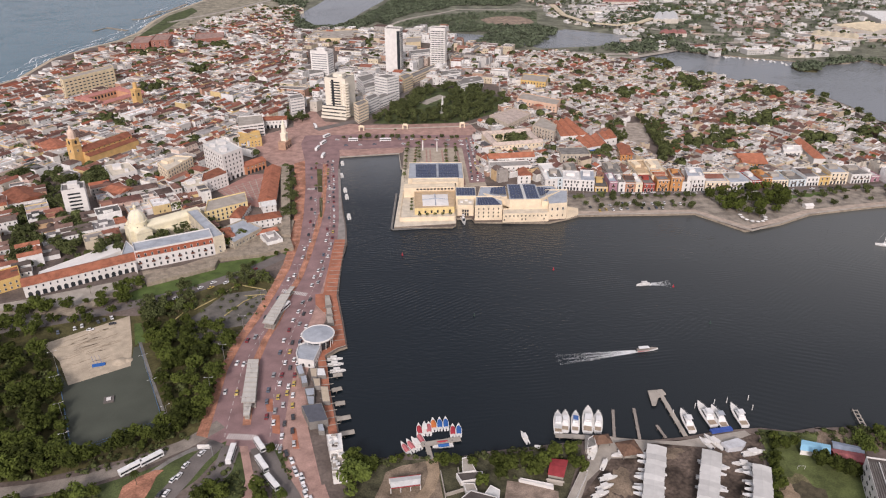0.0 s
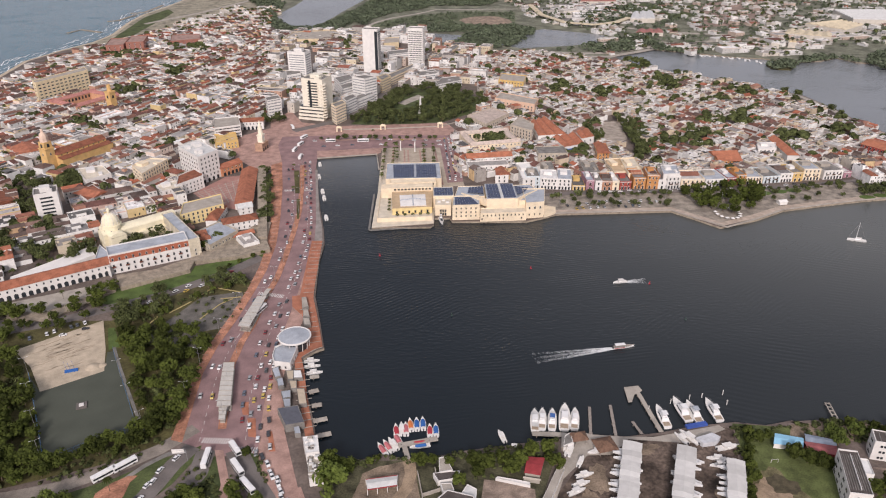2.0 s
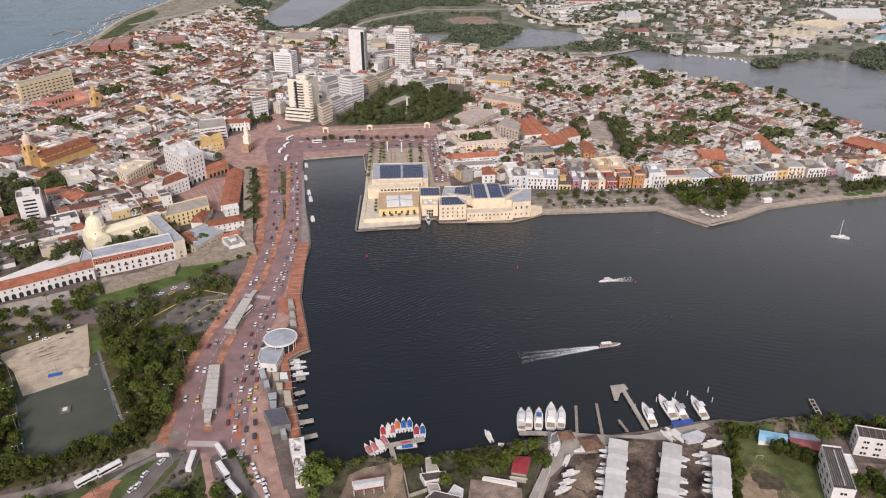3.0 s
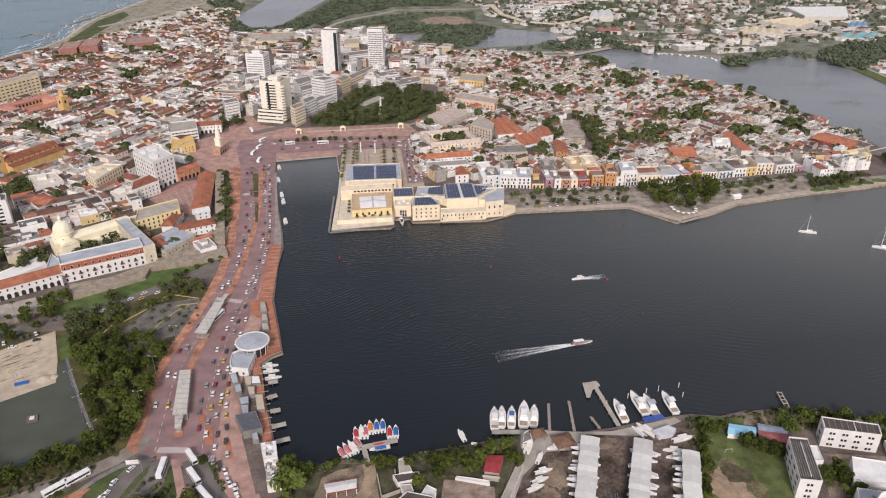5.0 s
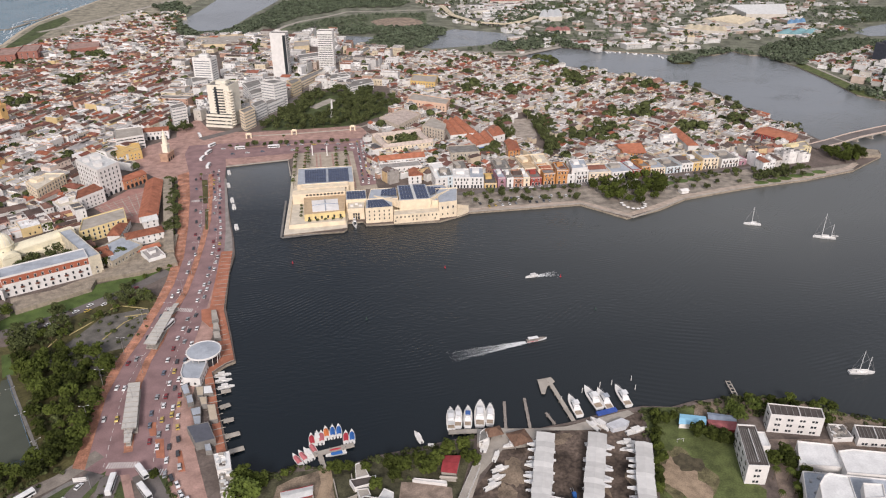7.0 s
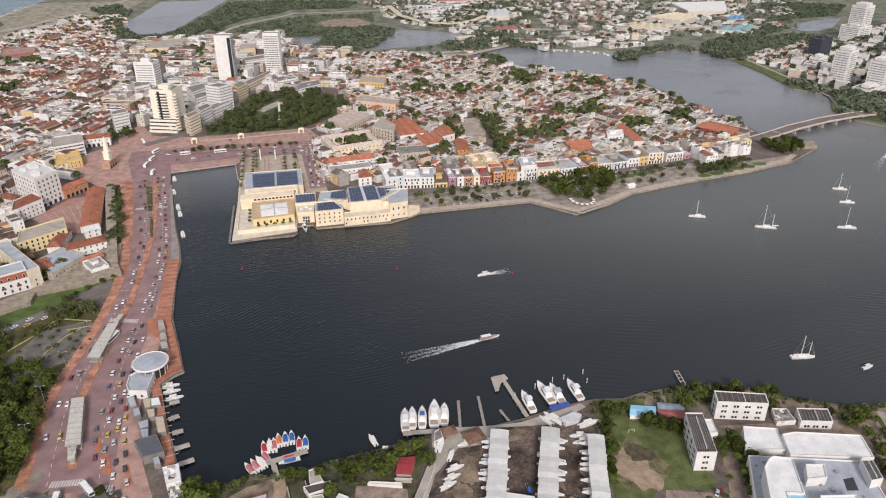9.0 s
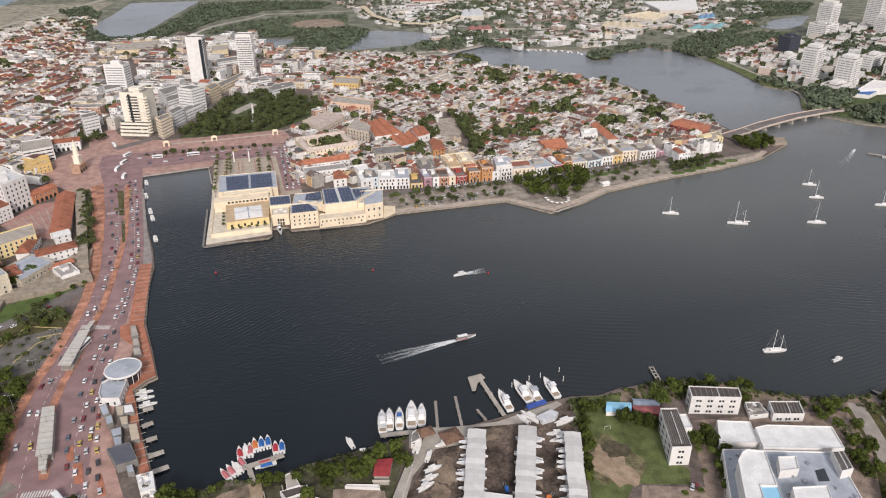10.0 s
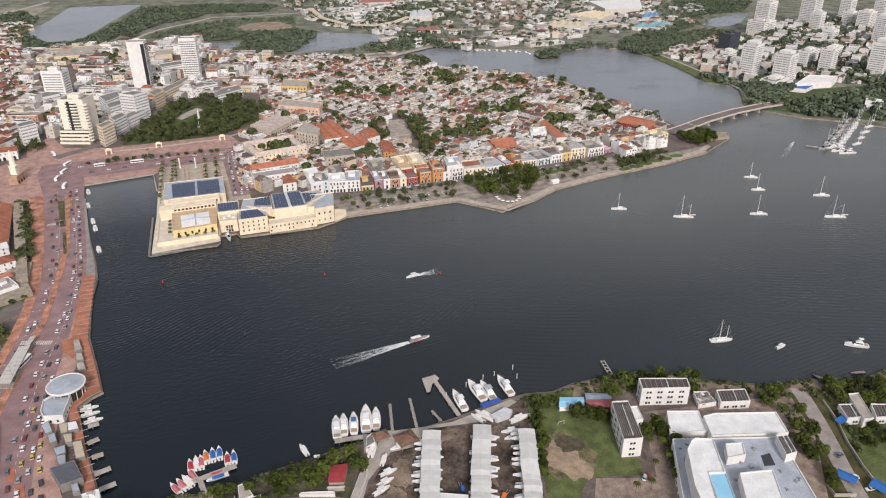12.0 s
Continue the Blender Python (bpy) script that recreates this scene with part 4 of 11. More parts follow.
def house_mesh(b, r, w, d, h, rng, tiled, mw, mt, mf, mg):
    """Walls, roof, terrace clutter and windows of a joined house, into b."""
    x0, x1, y0, y1 = -w / 2, w / 2, -d / 2, d / 2
    if tiled and w > 7.5 and d > 11 and rng.random() < 0.75:
        for q in wings(w, d, h, rng):
            b.box(q[0], q[1], 0, q[2], q[3], q[4], mw)
            b.gable(q[0], q[1], q[2], q[3], q[4], rng.uniform(1.3, 1.9), q[5], 0.25, mt, mw)
    elif tiled:
        b.box(x0, y0, 0, x1, y1, h, mw)
        if rng.random() < 0.7:
            ridge = "x" if w > d * 0.7 or rng.random() < 0.6 else "y"
            if rng.random() < 0.5 and d > 11:
                b.gable(x0, y0, x1, y0 + d * 0.55, h, rng.uniform(1.3, 2.2), "x", 0.3, mt, mw)
                b.box(x0, y0 + d * 0.6, h, x1, y1, h + 0.4, mw, mf)
            else:
                b.gable(x0, y0, x1, y1, h, rng.uniform(1.4, 2.6), ridge, 0.3, mt, mw)
        else:
            b.hip(x0, y0, x1, y1, h, rng.uniform(1.4, 2.4), 0.3, mt)
    else:
        b.box(x0, y0, 0, x1, y1, h, mw)
        b.box(x0 + 0.25, y0 + 0.25, h, x1 - 0.25, y1 - 0.25, h + 0.02, mf)
        for q in ((x0, y0, x1, y0 + 0.25), (x0, y1 - 0.25, x1, y1), (x0, y0, x0 + 0.25, y1), (x1 - 0.25, y0, x1, y1)):
            b.box(q[0], q[1], h, q[2], q[3], h + 0.8, mw)
        if rng.random() < 0.6:
            cx, cy = rng.uniform(x0 + 2, x1 - 2), rng.uniform(y0 + 2, y1 - 2)
            b.box(cx - 1.6, cy - 1.6, h, cx + 1.6, cy + 1.6, h + rng.uniform(1.8, 2.8), mw, mf)
        if rng.random() < 0.35:
            cx, cy = rng.uniform(x0 + 1, x1 - 1), rng.uniform(y0 + 1, y1 - 1)
            b.cyl(cx, cy, 0.7, h, 0.7, h + 1.4, 8, mf)
    if not tiled:
        for _ in range(rng.choice([0, 1, 2, 3, 4])):
            cx, cy, s = rng.uniform(x0 + 1.2, x1 - 1.2), rng.uniform(y0 + 1.2, y1 - 1.2), rng.uniform(0.35, 1.1)
            b.box(cx - s, cy - s * rng.uniform(0.5, 1.2), h, cx + s, cy + s * 0.7, h + rng.uniform(0.5, 1.3), rng.choice([mw, mf, mf]), rng.choice([mw, mf, mt]))
        if rng.random() < 0.22:
            b.box(x0 + 0.3, y0 + 0.3, h + 2.3, x0 + w * rng.uniform(0.35, 0.7), y0 + d * rng.uniform(0.25, 0.5), h + 2.42, rng.choice([mt, mf]), bottom=True)
        if rng.random() < 0.5:
            yy = rng.uniform(y0 + d * 0.3, y1 - d * 0.3)
            b.box(x0 + 0.2, yy - 0.12, h, x1 - 0.2, yy + 0.12, h + 0.9, mw)
    n = max(1, int(w / 3.2))
    for fl in range(int(h / 3.3)):
        for k in range(n):
            if rng.random() < 0.45:
                continue
            x = x0 + (k + 0.5) * w / n
            z = fl * 3.3 + 1.0
            for yy in (y0 - 0.03, y1 + 0.03):
                b.face([(x - 0.5, yy, z), (x + 0.5, yy, z), (x + 0.5, yy, z + 1.6), (x - 0.5, yy, z + 1.6)], mg)


def patio(b, x, y, z, r, rng, mi=0, n=26, flat=0.7):
    """A leafy clump of loose leaf faces."""
    for _ in range(n):
        a, e = rng.uniform(0, 6.283), rng.uniform(-0.3, 1.0)
        q = math.sqrt(max(0, 1 - e * e)) * rng.uniform(0.75, 1.05)
        c = Vector((x + r * q * math.cos(a), y + r * q * math.sin(a), z + r * flat * e))
        nrm = Vector((math.cos(a) * q, math.sin(a) * q, e + 0.25)) + Vector((rng.uniform(-.5, .5), rng.uniform(-.5, .5), rng.uniform(-.3, .5)))
        u = nrm.orthogonal().normalized()
        v = nrm.normalized().cross(u)
        s = r * rng.uniform(0.28, 0.5)
        b.face([tuple(c + u * s), tuple(c + v * s * 0.8), tuple(c - u * s), tuple(c - v * s * 0.9)], mi)


WALLP = mat("plain house paint", (0, 0, 0), var=0.1, size=3, fine=0.5, rnd=0.08,
            palette=[(0.72, 0.70, 0.67), (0.62, 0.60, 0.57), (0.76, 0.75, 0.72), (0.60, 0.52, 0.40), (0.70, 0.69, 0.67), (0.50, 0.46, 0.42), (0.74, 0.73, 0.71), (0.52, 0.36, 0.22), (0.72, 0.71, 0.68)])


WALLQ = mat("quarter house paint", (0, 0, 0), var=0.16, size=3, fine=0.5, rnd=0.1,
            palette=[(0.74, 0.72, 0.69), (0.66, 0.64, 0.61), (0.76, 0.75, 0.73), (0.48, 0.45, 0.42), (0.70, 0.68, 0.64), (0.38, 0.35, 0.32), (0.72, 0.71, 0.69), (0.60, 0.55, 0.47), (0.58, 0.42, 0.24), (0.74, 0.73, 0.71), (0.44, 0.27, 0.20), (0.56, 0.54, 0.52)])


def single_house(x, y, turn, w, d, rng, paint=None, tall=False):
    """A house of its own: walls, roof, door, windows and now and then a balcony."""
    h = rng.choice([7.4, 8.6, 9.6, 10.4, 11.4] if tall else [4.6, 6.8, 7.2, 7.6, 8.2, 10.5])
    b = Build()
    tiled = rng.random() < (0.3 if tall else 0.6 if paint is WALLP else 0.36)
    plan = wings(w, d, h, rng) if tiled and w > 7.5 and d > 11 else None
    for q in plan or [(-w / 2, -d / 2, w / 2, d / 2, h)]:
        b.box(q[0], q[1], 0, q[2], q[3], q[4])
    if not tiled:
        for q in ((-w / 2, -d / 2, w / 2, -d / 2 + 0.3), (-w / 2, d / 2 - 0.3, w / 2, d / 2), (-w / 2, -d / 2, -w / 2 + 0.3, d / 2), (w / 2 - 0.3, -d / 2, w / 2, d / 2)):
            b.box(q[0], q[1], h, q[2], q[3], h + 0.9)
        b.box(-w * 0.2, 0, h, w * 0.2, d * 0.3, h + 2.4)
        for _ in range(rng.choice([1, 2, 3])):
            cx, cy, s = rng.uniform(-w / 2 + 1.2, w / 2 - 1.2), rng.uniform(-d / 2 + 1.2, 0), rng.uniform(0.4, 1.0)
            b.box(cx - s, cy - s * 0.7, h, cx + s, cy + s * 0.7, h + rng.uniform(0.6, 1.3))
    roofs = "clay tiled roof" if tiled else "flat terrace roof"
    ob = b.thing("house", [paint or WALLO], "painted row house with plastered walls and " + roofs, "house", "row houses", at=pose(x, y, 1.5, 0, 0, turn))
    b = Build()
    if tiled:
        if plan:
            for q in plan:
                b.gable(q[0], q[1], q[2], q[3], q[4], 1.7, q[5], 0.35)
        else:
            b.gable(-w / 2, -d / 2, w / 2, d / 2, h, 2.2, rng.choice(["x", "x", "y"]), 0.4)
        b.part("roof", [ROOFO], ob)
    else:
        b.box(-w / 2 + 0.3, -d / 2 + 0.3, h, w / 2 - 0.3, d / 2 - 0.3, h + 0.05)
        b.box(-w * 0.22, -0.2, h + 2.4, w * 0.22, d * 0.32, h + 2.55)
        b.part("roof", [DECKO], ob)
    n = max(2, int(w / 2.9))
    away = math.cos(radians(turn)) < 0
    for fl in range(max(1, int(h / 3.3))):
        if away:
            if fl and rng.random() < 0.6:
                part_of(WINDOW, "window", ob, pose(rng.uniform(-w / 3, w / 3), d / 2, 1.0 + 3.3 * fl, 0, 0, 180))
            continue
        for k in range(n):
            px = -w / 2 + (k + 0.5) * w / n
            if fl == 0 and k == n // 2:
                part_of(DOOR, "door", ob, pose(px, -d / 2, 0.05))
            elif rng.random() < 0.72:
                part_of(WINDOW, "window", ob, pose(px, -d / 2, 1.0 + 3.3 * fl))
    if h > 6 and not away and rng.random() < 0.5:
        part_of(BALCONY, "balcony", ob, pose(0, -d / 2, 3.5))
    return ob


def district(area, turn, seed, nm, label, tiles, heights, near=None, where=None, paint=None, tall=False, block=(62, 30), street=6.5, width=(7, 14), green=0.3, fill=1.0, palette=None):
    rng = random.Random(seed)
    b, g, count = Build(), Build(), 0
    for x, y, a, w, d in lots(area, turn, rng, block, street, width, fill):
        if where and not where(x, y):
            continue
        if near and near(x, y):
            single_house(x, y, a, w, d, rng, paint, tall)
            count += 1
            continue
        h = rng.choice(heights) * rng.uniform(0.92, 1.1)
        b.at(x, y, 1.5, a)
        zone = noise.noise(Vector((x / 55, y / 55, seed))) * 1.1      # whole streets share tiled or flat roofs
        house_mesh(b, 0, w, d, h, rng, rng.random() < tiles + zone, 0, 1, 2, 3)
        if rng.random() < green:
            ang = radians(a)
            q = d / 2 + 1.5
            patio(g, x - math.sin(ang) * q, y + math.cos(ang) * q, rng.uniform(5.0, 8.5), rng.uniform(2.2, 4.8), rng, n=34)
    b.thing(nm, [palette or WALLS, TILES, FLATG if palette is WALLG else FLATF if palette is WALLF else FLATS, GLASSD], label, "houses", kind="stuff")
    g.thing("patio_trees", [LEAFS], "green crowns in the patios of the town", "trees", kind="stuff")
    return count



district(OLD_TOWN, 31, 11, "old_town_houses", "dense old town of tiled and flat white roofs", 0.58, [5.5, 6.5, 7, 7.5, 8, 10], near=lambda x, y: y < 535, paint=WALLP, where=lambda x, y: y < 590, green=0.5, block=(60, 36), street=5.0, width=(7, 17))
district(OLD_TOWN, 61, 19, "upper_town_houses", "dense upper town of tiled and flat roofs", 0.55, [5.5, 6.5, 7, 7.5, 8, 10], where=lambda x, y: y >= 590, green=0.42, block=(64, 34), street=5.0, width=(6, 17))
district(GETSEMANI, 4, 12, "front_houses", "row of painted houses facing the bay", 0.4, [6.5, 7, 7.5, 9.5], near=lambda x, y: True, tall=True, where=lambda x, y: y < 604 + max(0, x - 260) * 0.16, green=0.3, width=(5.5, 10), block=(64, 28), street=5, paint=WALLQ)
district(GETSEMANI, 118, 20, "quarter_houses", "dense quarter of low white and tiled houses", 0.38, [3.5, 4, 4.5, 5, 6.5, 7.5], near=lambda x, y: y < 612 + max(0, x - 260) * 0.15, where=lambda x, y: y >= 604 + max(0, x - 260) * 0.16, green=0.22, width=(4.5, 9.5), block=(54, 27), street=5.0, palette=WALLG, paint=WALLQ)
district(MATUNA, -18, 13, "commercial_houses", "flat-roofed commercial blocks between the towers", 0.2, [5, 7, 8, 10, 12], block=(66, 40), street=9, width=(9, 20), green=0.4, palette=WALLG)
# the far shores
MANGA = [(732, 956), (906, 1045), (1034, 1139), (1461, 1235), (1851, 1293), (897, 546), (900, 727), (838, 761), (779, 781), (730, 791), (717, 860)]
KEEP_OUT += [rect(c, w, w, 25) for c, w in (((1018, 1110), 56), ((1159, 1144), 44), ((1124, 1088), 32), ((754, 836), 40), ((780, 790), 46), ((888, 821), 32), ((936, 776), 40), ((1139, 956), 38), ((1232, 1095), 50), ((1324, 1128), 40), ((890, 862), 50), ((808, 940), 36), ((752, 774), 54), ((847, 989), 44))]
district(MANGA, 35, 14, "white_suburb_houses", "white villas and low flats across the water", 0.16, [4, 5, 6, 7, 7, 9, 12], block=(46, 30), street=10, width=(6, 14), green=2.4, fill=0.62, palette=WALLF)
district([(726, 1009), (902, 1086), (829, 984), (748, 849), (728, 915)], 35, 34, "villa_houses", "tile-roofed villas among trees across the lagoon", 0.75, [4, 5, 6], block=(50, 28), street=9, width=(7, 13), green=2.0, fill=0.8, palette=WALLF)
FAR_A = [(217, 1170), (300, 1134), (399, 1194), (433, 1132), (558, 1130), (746, 1192), (981, 1212), (1532, 1949), (789, 1961), (479, 1910), (233, 1914), (211, 1631), (255, 1448), (302, 1355), (360, 1293)]
district(FAR_A, 20, 15, "far_suburb_houses", "low far suburb of grey and white roofs", 0.12, [3.5, 4, 5, 6], block=(70, 34), street=12, width=(6, 20), green=2.0, fill=0.24, palette=WALLF)
district([(523, 1261), (1016, 1475), (841, 1153), (722, 1194), (601, 1095), (483, 1161)], 10, 16, "far_work_sheds", "pale workshop roofs on the far shore", 0.05, [4, 5, 7], block=(80, 50), street=14, width=(14, 34), green=1.5, fill=0.4, palette=WALLF)
district([(-467, 1334), (-459, 1466), (-367, 1706), (-289, 1620), (-275, 1398), (-379, 1389)], 30, 17, "coast_houses", "low houses behind the beach road", 0.2, [4, 6], fill=0.6, green=1.0)
district([(219, 1461), (437, 1581), (497, 1699), (246, 1487)], 10, 18, "far_market_sheds", "long pale market sheds among far trees", 0.05, [6, 8], block=(90, 50), width=(20, 40), fill=0.6, green=1.0, palette=WALLF)
for nm, q, mm, lb in (("far_field", [(535, 1711), (597, 1525), (531, 1470), (474, 1587)], GRASS, "bright green far field"), 
                      ("shore_grass", [(724, 1000), (716, 905), (708, 825), (700, 775), (672, 722), (655, 700), (650, 711), (700, 778), (677, 819), (692, 907), (698, 990)], MEADOW, "grassy bank along the lagoon"),
                      ("shore_meadow", [(-532, 1297), (-553, 1544), (-538, 1651), (-511, 1603), (-507, 1340)], GRASS, "green meadow behind the beach"), ("shore_lawn", [(657, 684), (683, 647), (753, 594), (900, 727), (754, 744), (656, 703)], GRASS, "green lawn under trees")):
    slab(nm, q, 1.4, 1.6, mm, lb, "ground")
slab("coast_ground", COAST[4:] + [(-290, 1898), (-322, 1640), (-410, 1490), (-478, 1335), (-530, 1225)], 1.4, 1.56, mat("dry coast ground", (0.27, 0.245, 0.185), var=0.45, size=16, fine=3), "dry sandy ground behind the beach", "ground")
beach = ribbon(COAST, 16)
slab("beach", beach, -0.5, 0.9, SAND, "narrow pale beach", "beach")
b = Build()
rng = random.Random(5)
surf = along(COAST, 5)
for k in range(0, len(surf) - 14, 3):
    for _ in range(2):
        if rng.random() < 0.75:
            off, n, w = rng.choice([rng.uniform(9, 16), rng.uniform(18, 46)]), rng.randint(4, 13), rng.uniform(0.5, 1.5)
            for m in range(k, k + n):
                (x0, y0, a0), (x1, y1, a1) = surf[m], surf[m + 1]
                o0, o1 = off + 3 * math.sin(m * 0.7 + k), off + 3 * math.sin((m + 1) * 0.7 + k)
                w0, w1 = 0.6 * w * (0.15 + math.sin(math.pi * (m - k) / n)), 0.6 * w * (0.15 + math.sin(math.pi * (m + 1 - k) / n))
                b.at(0, 0, 0.34).face([(x0 - o0 - w0, y0, 0), (x0 - o0 + w0, y0, 0), (x1 - o1 + w1, y1, 0), (x1 - o1 - w1, y1, 0)])
b.thing("breakers", [FOAM], "broken lines of white surf", "surf", kind="stuff")
for nm, ln in (("breakwater_1", [(-578, 1378), (-627, 1408), (-638, 1373)]), ("breakwater_2", [(-584, 1583), (-594, 1511), (-612, 1498)]), ("breakwater_3", [(-569, 1713), (-576, 1614), (-601, 1599)])):
    slab(nm, ribbon(ln, 7), -1, 1.0, STONE, "low rock breakwater in the surf", "breakwater")

for nm, ln, w in (("causeway_1", [(192, 1166), (263, 1151), (321, 1155), (382, 1195), (442, 1218), (529, 1247), (626, 1258)], 14), ("causeway_2", [(258, 1130), (303, 1124), (361, 1161), (425, 1202), (501, 1233)], 12), ("causeway_3", [(340, 1264), (391, 1258), (445, 1228)], 10), ("far_road_1", [(236, 1648), (284, 1446), (387, 1398), (438, 1340), (582, 1292)], 12), ("shore_road", [(722, 1000), (712, 900), (704, 822), (694, 770), (668, 722), (656, 694)], 4.5), ("beach_road", [(-526, 1461), (-451, 1602), (-387, 1772), (-310, 1979)], 12), ("far_road_2", [(802, 1581), (759, 1401), (970, 1578)], 12), ("town_road", [(-186, 994), (-147, 1070), (-125, 1207), (-74, 1333), (-13, 1452)], 14), ("park_street", [(-137, 762), (-90, 799), (-55, 881), (-13, 1025), (51, 1159)], 11)):
    slab(nm, ribbon(ln, w), 1.4, 1.7, CONC if "town" not in nm and "park" not in nm else ASPHD, "pale road on the far side of the town", "road")

# ---------------------------------------------------------------- larger buildings
def ccw(poly):
    n = len(poly)
    return poly[::-1] if sum(poly[i][0] * poly[(i + 1) % n][1] - poly[(i + 1) % n][0] * poly[i][1] for i in range(n)) < 0 else list(poly)


def inset(poly, d):
    cx, cy = sum(p[0] for p in poly) / len(poly), sum(p[1] for p in poly) / len(poly)
    return [(x + (cx - x) * min(0.9, d * 1.3 / max(0.1, math.hypot(cx - x, cy - y))), y + (cy - y) * min(0.9, d * 1.3 / max(0.1, math.hypot(cx - x, cy - y)))) for x, y in poly]


def walls(b, poly, z0, z1, mi=0):
    n = len(poly)
    k = b.pts([(x, y, z0) for x, y in poly] + [(x, y, z1) for x, y in poly])
    for i in range(n):
        j = (i + 1) % n
        b.f.append((k + i, k + j, k + n + j, k + n + i))
        b.m.append(mi)


def row_of(me, name, ob, p, q, z, pitch, margin=1.2, skip=()):
    """Shared pieces along the wall foot p to q, facing outwards to the right of p to q."""
    L = math.hypot(q[0] - p[0], q[1] - p[1])
    n = int((L - 2 * margin) / pitch)
    if n < 1:
        return
    a = math.degrees(math.atan2(q[1] - p[1], q[0] - p[0]))
    for k in range(n):
        if k in skip:
            continue
        t = (margin + (L - 2 * margin) * (k + 0.5) / n) / L
        part_of(me, name, ob, pose(p[0] + (q[0] - p[0]) * t, p[1] + (q[1] - p[1]) * t, z, 0, 0, a))


def building(name, poly, h, label, category, wall=WHITE, roof=GREYR, parapet=0.9, floors=0, pitch=3.2, me=None, z=1.5, first=1.0, floor_h=3.3, sides=None, group="", band=False):
    """A flat-roofed building on a plan, with parapet, roof slab and windows on its outer sides."""
    poly = ccw(poly)
    inn = inset(poly, 0.35)
    b = Build()
    walls(b, poly, z - 0.3, z + h + parapet)
    n = len(poly)
    k = b.pts([(x, y, z + h + parapet) for x, y in poly] + [(x, y, z + h + parapet) for x, y in inn])
    for i in range(n):
        j = (i + 1) % n
        b.f.append((k + i, k + j, k + n + j, k + n + i))
        b.m.append(0)
    walls(b, inn[::-1], z + h - 0.1, z + h + parapet)
    ob = b.thing(name, [wall], label, category, group)
    b = Build()
    b.prism(inn, z + h - 0.4, z + h)
    b.part("roof", [roof], ob)
    for i in range(n):
        if sides is not None and i not in sides:
            continue
        p, q = poly[i], poly[(i + 1) % n]
        if sides is None and (q[0] - p[0]) * 0.25 - (q[1] - p[1]) * 0.0 < -3 and abs(q[0] - p[0]) > abs(q[1] - p[1]):
            continue        # rear walls stay plain
        if band and floors:
            L = math.hypot(q[0] - p[0], q[1] - p[1])
            if L > 5:
                bb = Build()
                bb.box(-L / 2 + 0.8, -0.08, 0, L / 2 - 0.8, 0, 1.1, 0)
                for m in range(1, int(L / 4)):
                    bb.box(-L / 2 + 4.0 * m - 0.25, -0.11, 0, -L / 2 + 4.0 * m + 0.25, -0.02, 1.4, 1)
                strip = bb.mesh("window_band", [GREYG if group == "office blocks" else GLASSD, wall])
                a = math.degrees(math.atan2(q[1] - p[1], q[0] - p[0]))
                for fl in range(floors):
                    part_of(strip, "window_band", ob, pose((p[0] + q[0]) / 2, (p[1] + q[1]) / 2, z + first + floor_h * fl, 0, 0, a))
            continue
        for fl in range(floors):
            row_of(me or WINDOW, "window", ob, p, q, z + first + floor_h * fl, pitch)
    return ob


def slot_mesh(w, h, frame_mat=WHITE, t=0.12):
    b = Build()
    b.box(-w / 2 - t, -0.07, -t, w / 2 + t, 0, h + t, 1)
    b.box(-w / 2, -0.1, 0, w / 2, -0.02, h, 0)
    return b.mesh("window", [GLASSD, frame_mat])


SMALLWIN = slot_mesh(0.95, 1.5, CREAM, 0.05)
TALLWIN = slot_mesh(1.2, 2.0)


def panels(ob, c, z, nx, ny, gap=0.06, dz=0.14):
    """nx by ny solar panels in the quadrangle c (four corners with heights z), each a part of ob."""
    def at(u, v):
        w = ((1 - u) * (1 - v), u * (1 - v), u * v, (1 - u) * v)
        return tuple(sum(w[k] * (*c[k], z[k])[m] for k in range(4)) for m in range(3))
    for i in range(nx):
        for j in range(ny):
            u0, u1, v0, v1 = (i + gap) / nx, (i + 1 - gap) / nx, (j + gap) / ny, (j + 1 - gap) / ny
            a = [at(u0, v0), at(u1, v0), at(u1, v1), at(u0, v1)]
            b = Build()
            k = b.pts([(x, y, q) for x, y, q in a] + [(x, y, q + dz) for x, y, q in a])
            for f in ((0, 1, 5, 4), (1, 2, 6, 5), (2, 3, 7, 6), (3, 0, 4, 7), (4, 5, 6, 7)):
                b.f.append(tuple(k + m for m in f))
                b.m.append(0)
            b.part("solar_panel", [SOLAR], ob)


# congress hall on the pier: a walled terrace with a court house, the solar hall behind it, and the main house
YELLOW = mat("warm yellow plaster", (0.70, 0.55, 0.27), var=0.12, size=4, fine=0.6)
TANR = mat("tan roof", (0.50, 0.37, 0.235), var=0.16, size=4, fine=0.5)
PALET = mat("pale terrace", (0.60, 0.54, 0.44), var=0.14, size=5, fine=0.6)
pier = slab("pier", [(-40, 509), (9, 515), (9, 520), (18, 637), (-38, 638), (-38, 582)], 1.0, 2.0, PALET, "pale concrete pier apron", "pier", side=STONE)
slab("pier_step", ribbon([(-41, 580), (-42, 509), (-41, 507.5), (8, 513)], 1.6), 0.2, 0.9, CONCD, "low grey landing step round the pier", "pier")
court = building("fort_court", [(-36, 519), (8, 521), (10, 574), (-35, 573)], 2.9, "low cream walled terrace round a raised court", "building", wall=CREAM, roof=PALET, parapet=1.1)
tan_plan = [(-24, 527), (8, 530), (10, 564), (-25, 562)]
b = Build()
walls(b, tan_plan, 4.2, 10.0)
lip = inset(tan_plan, 1.0)
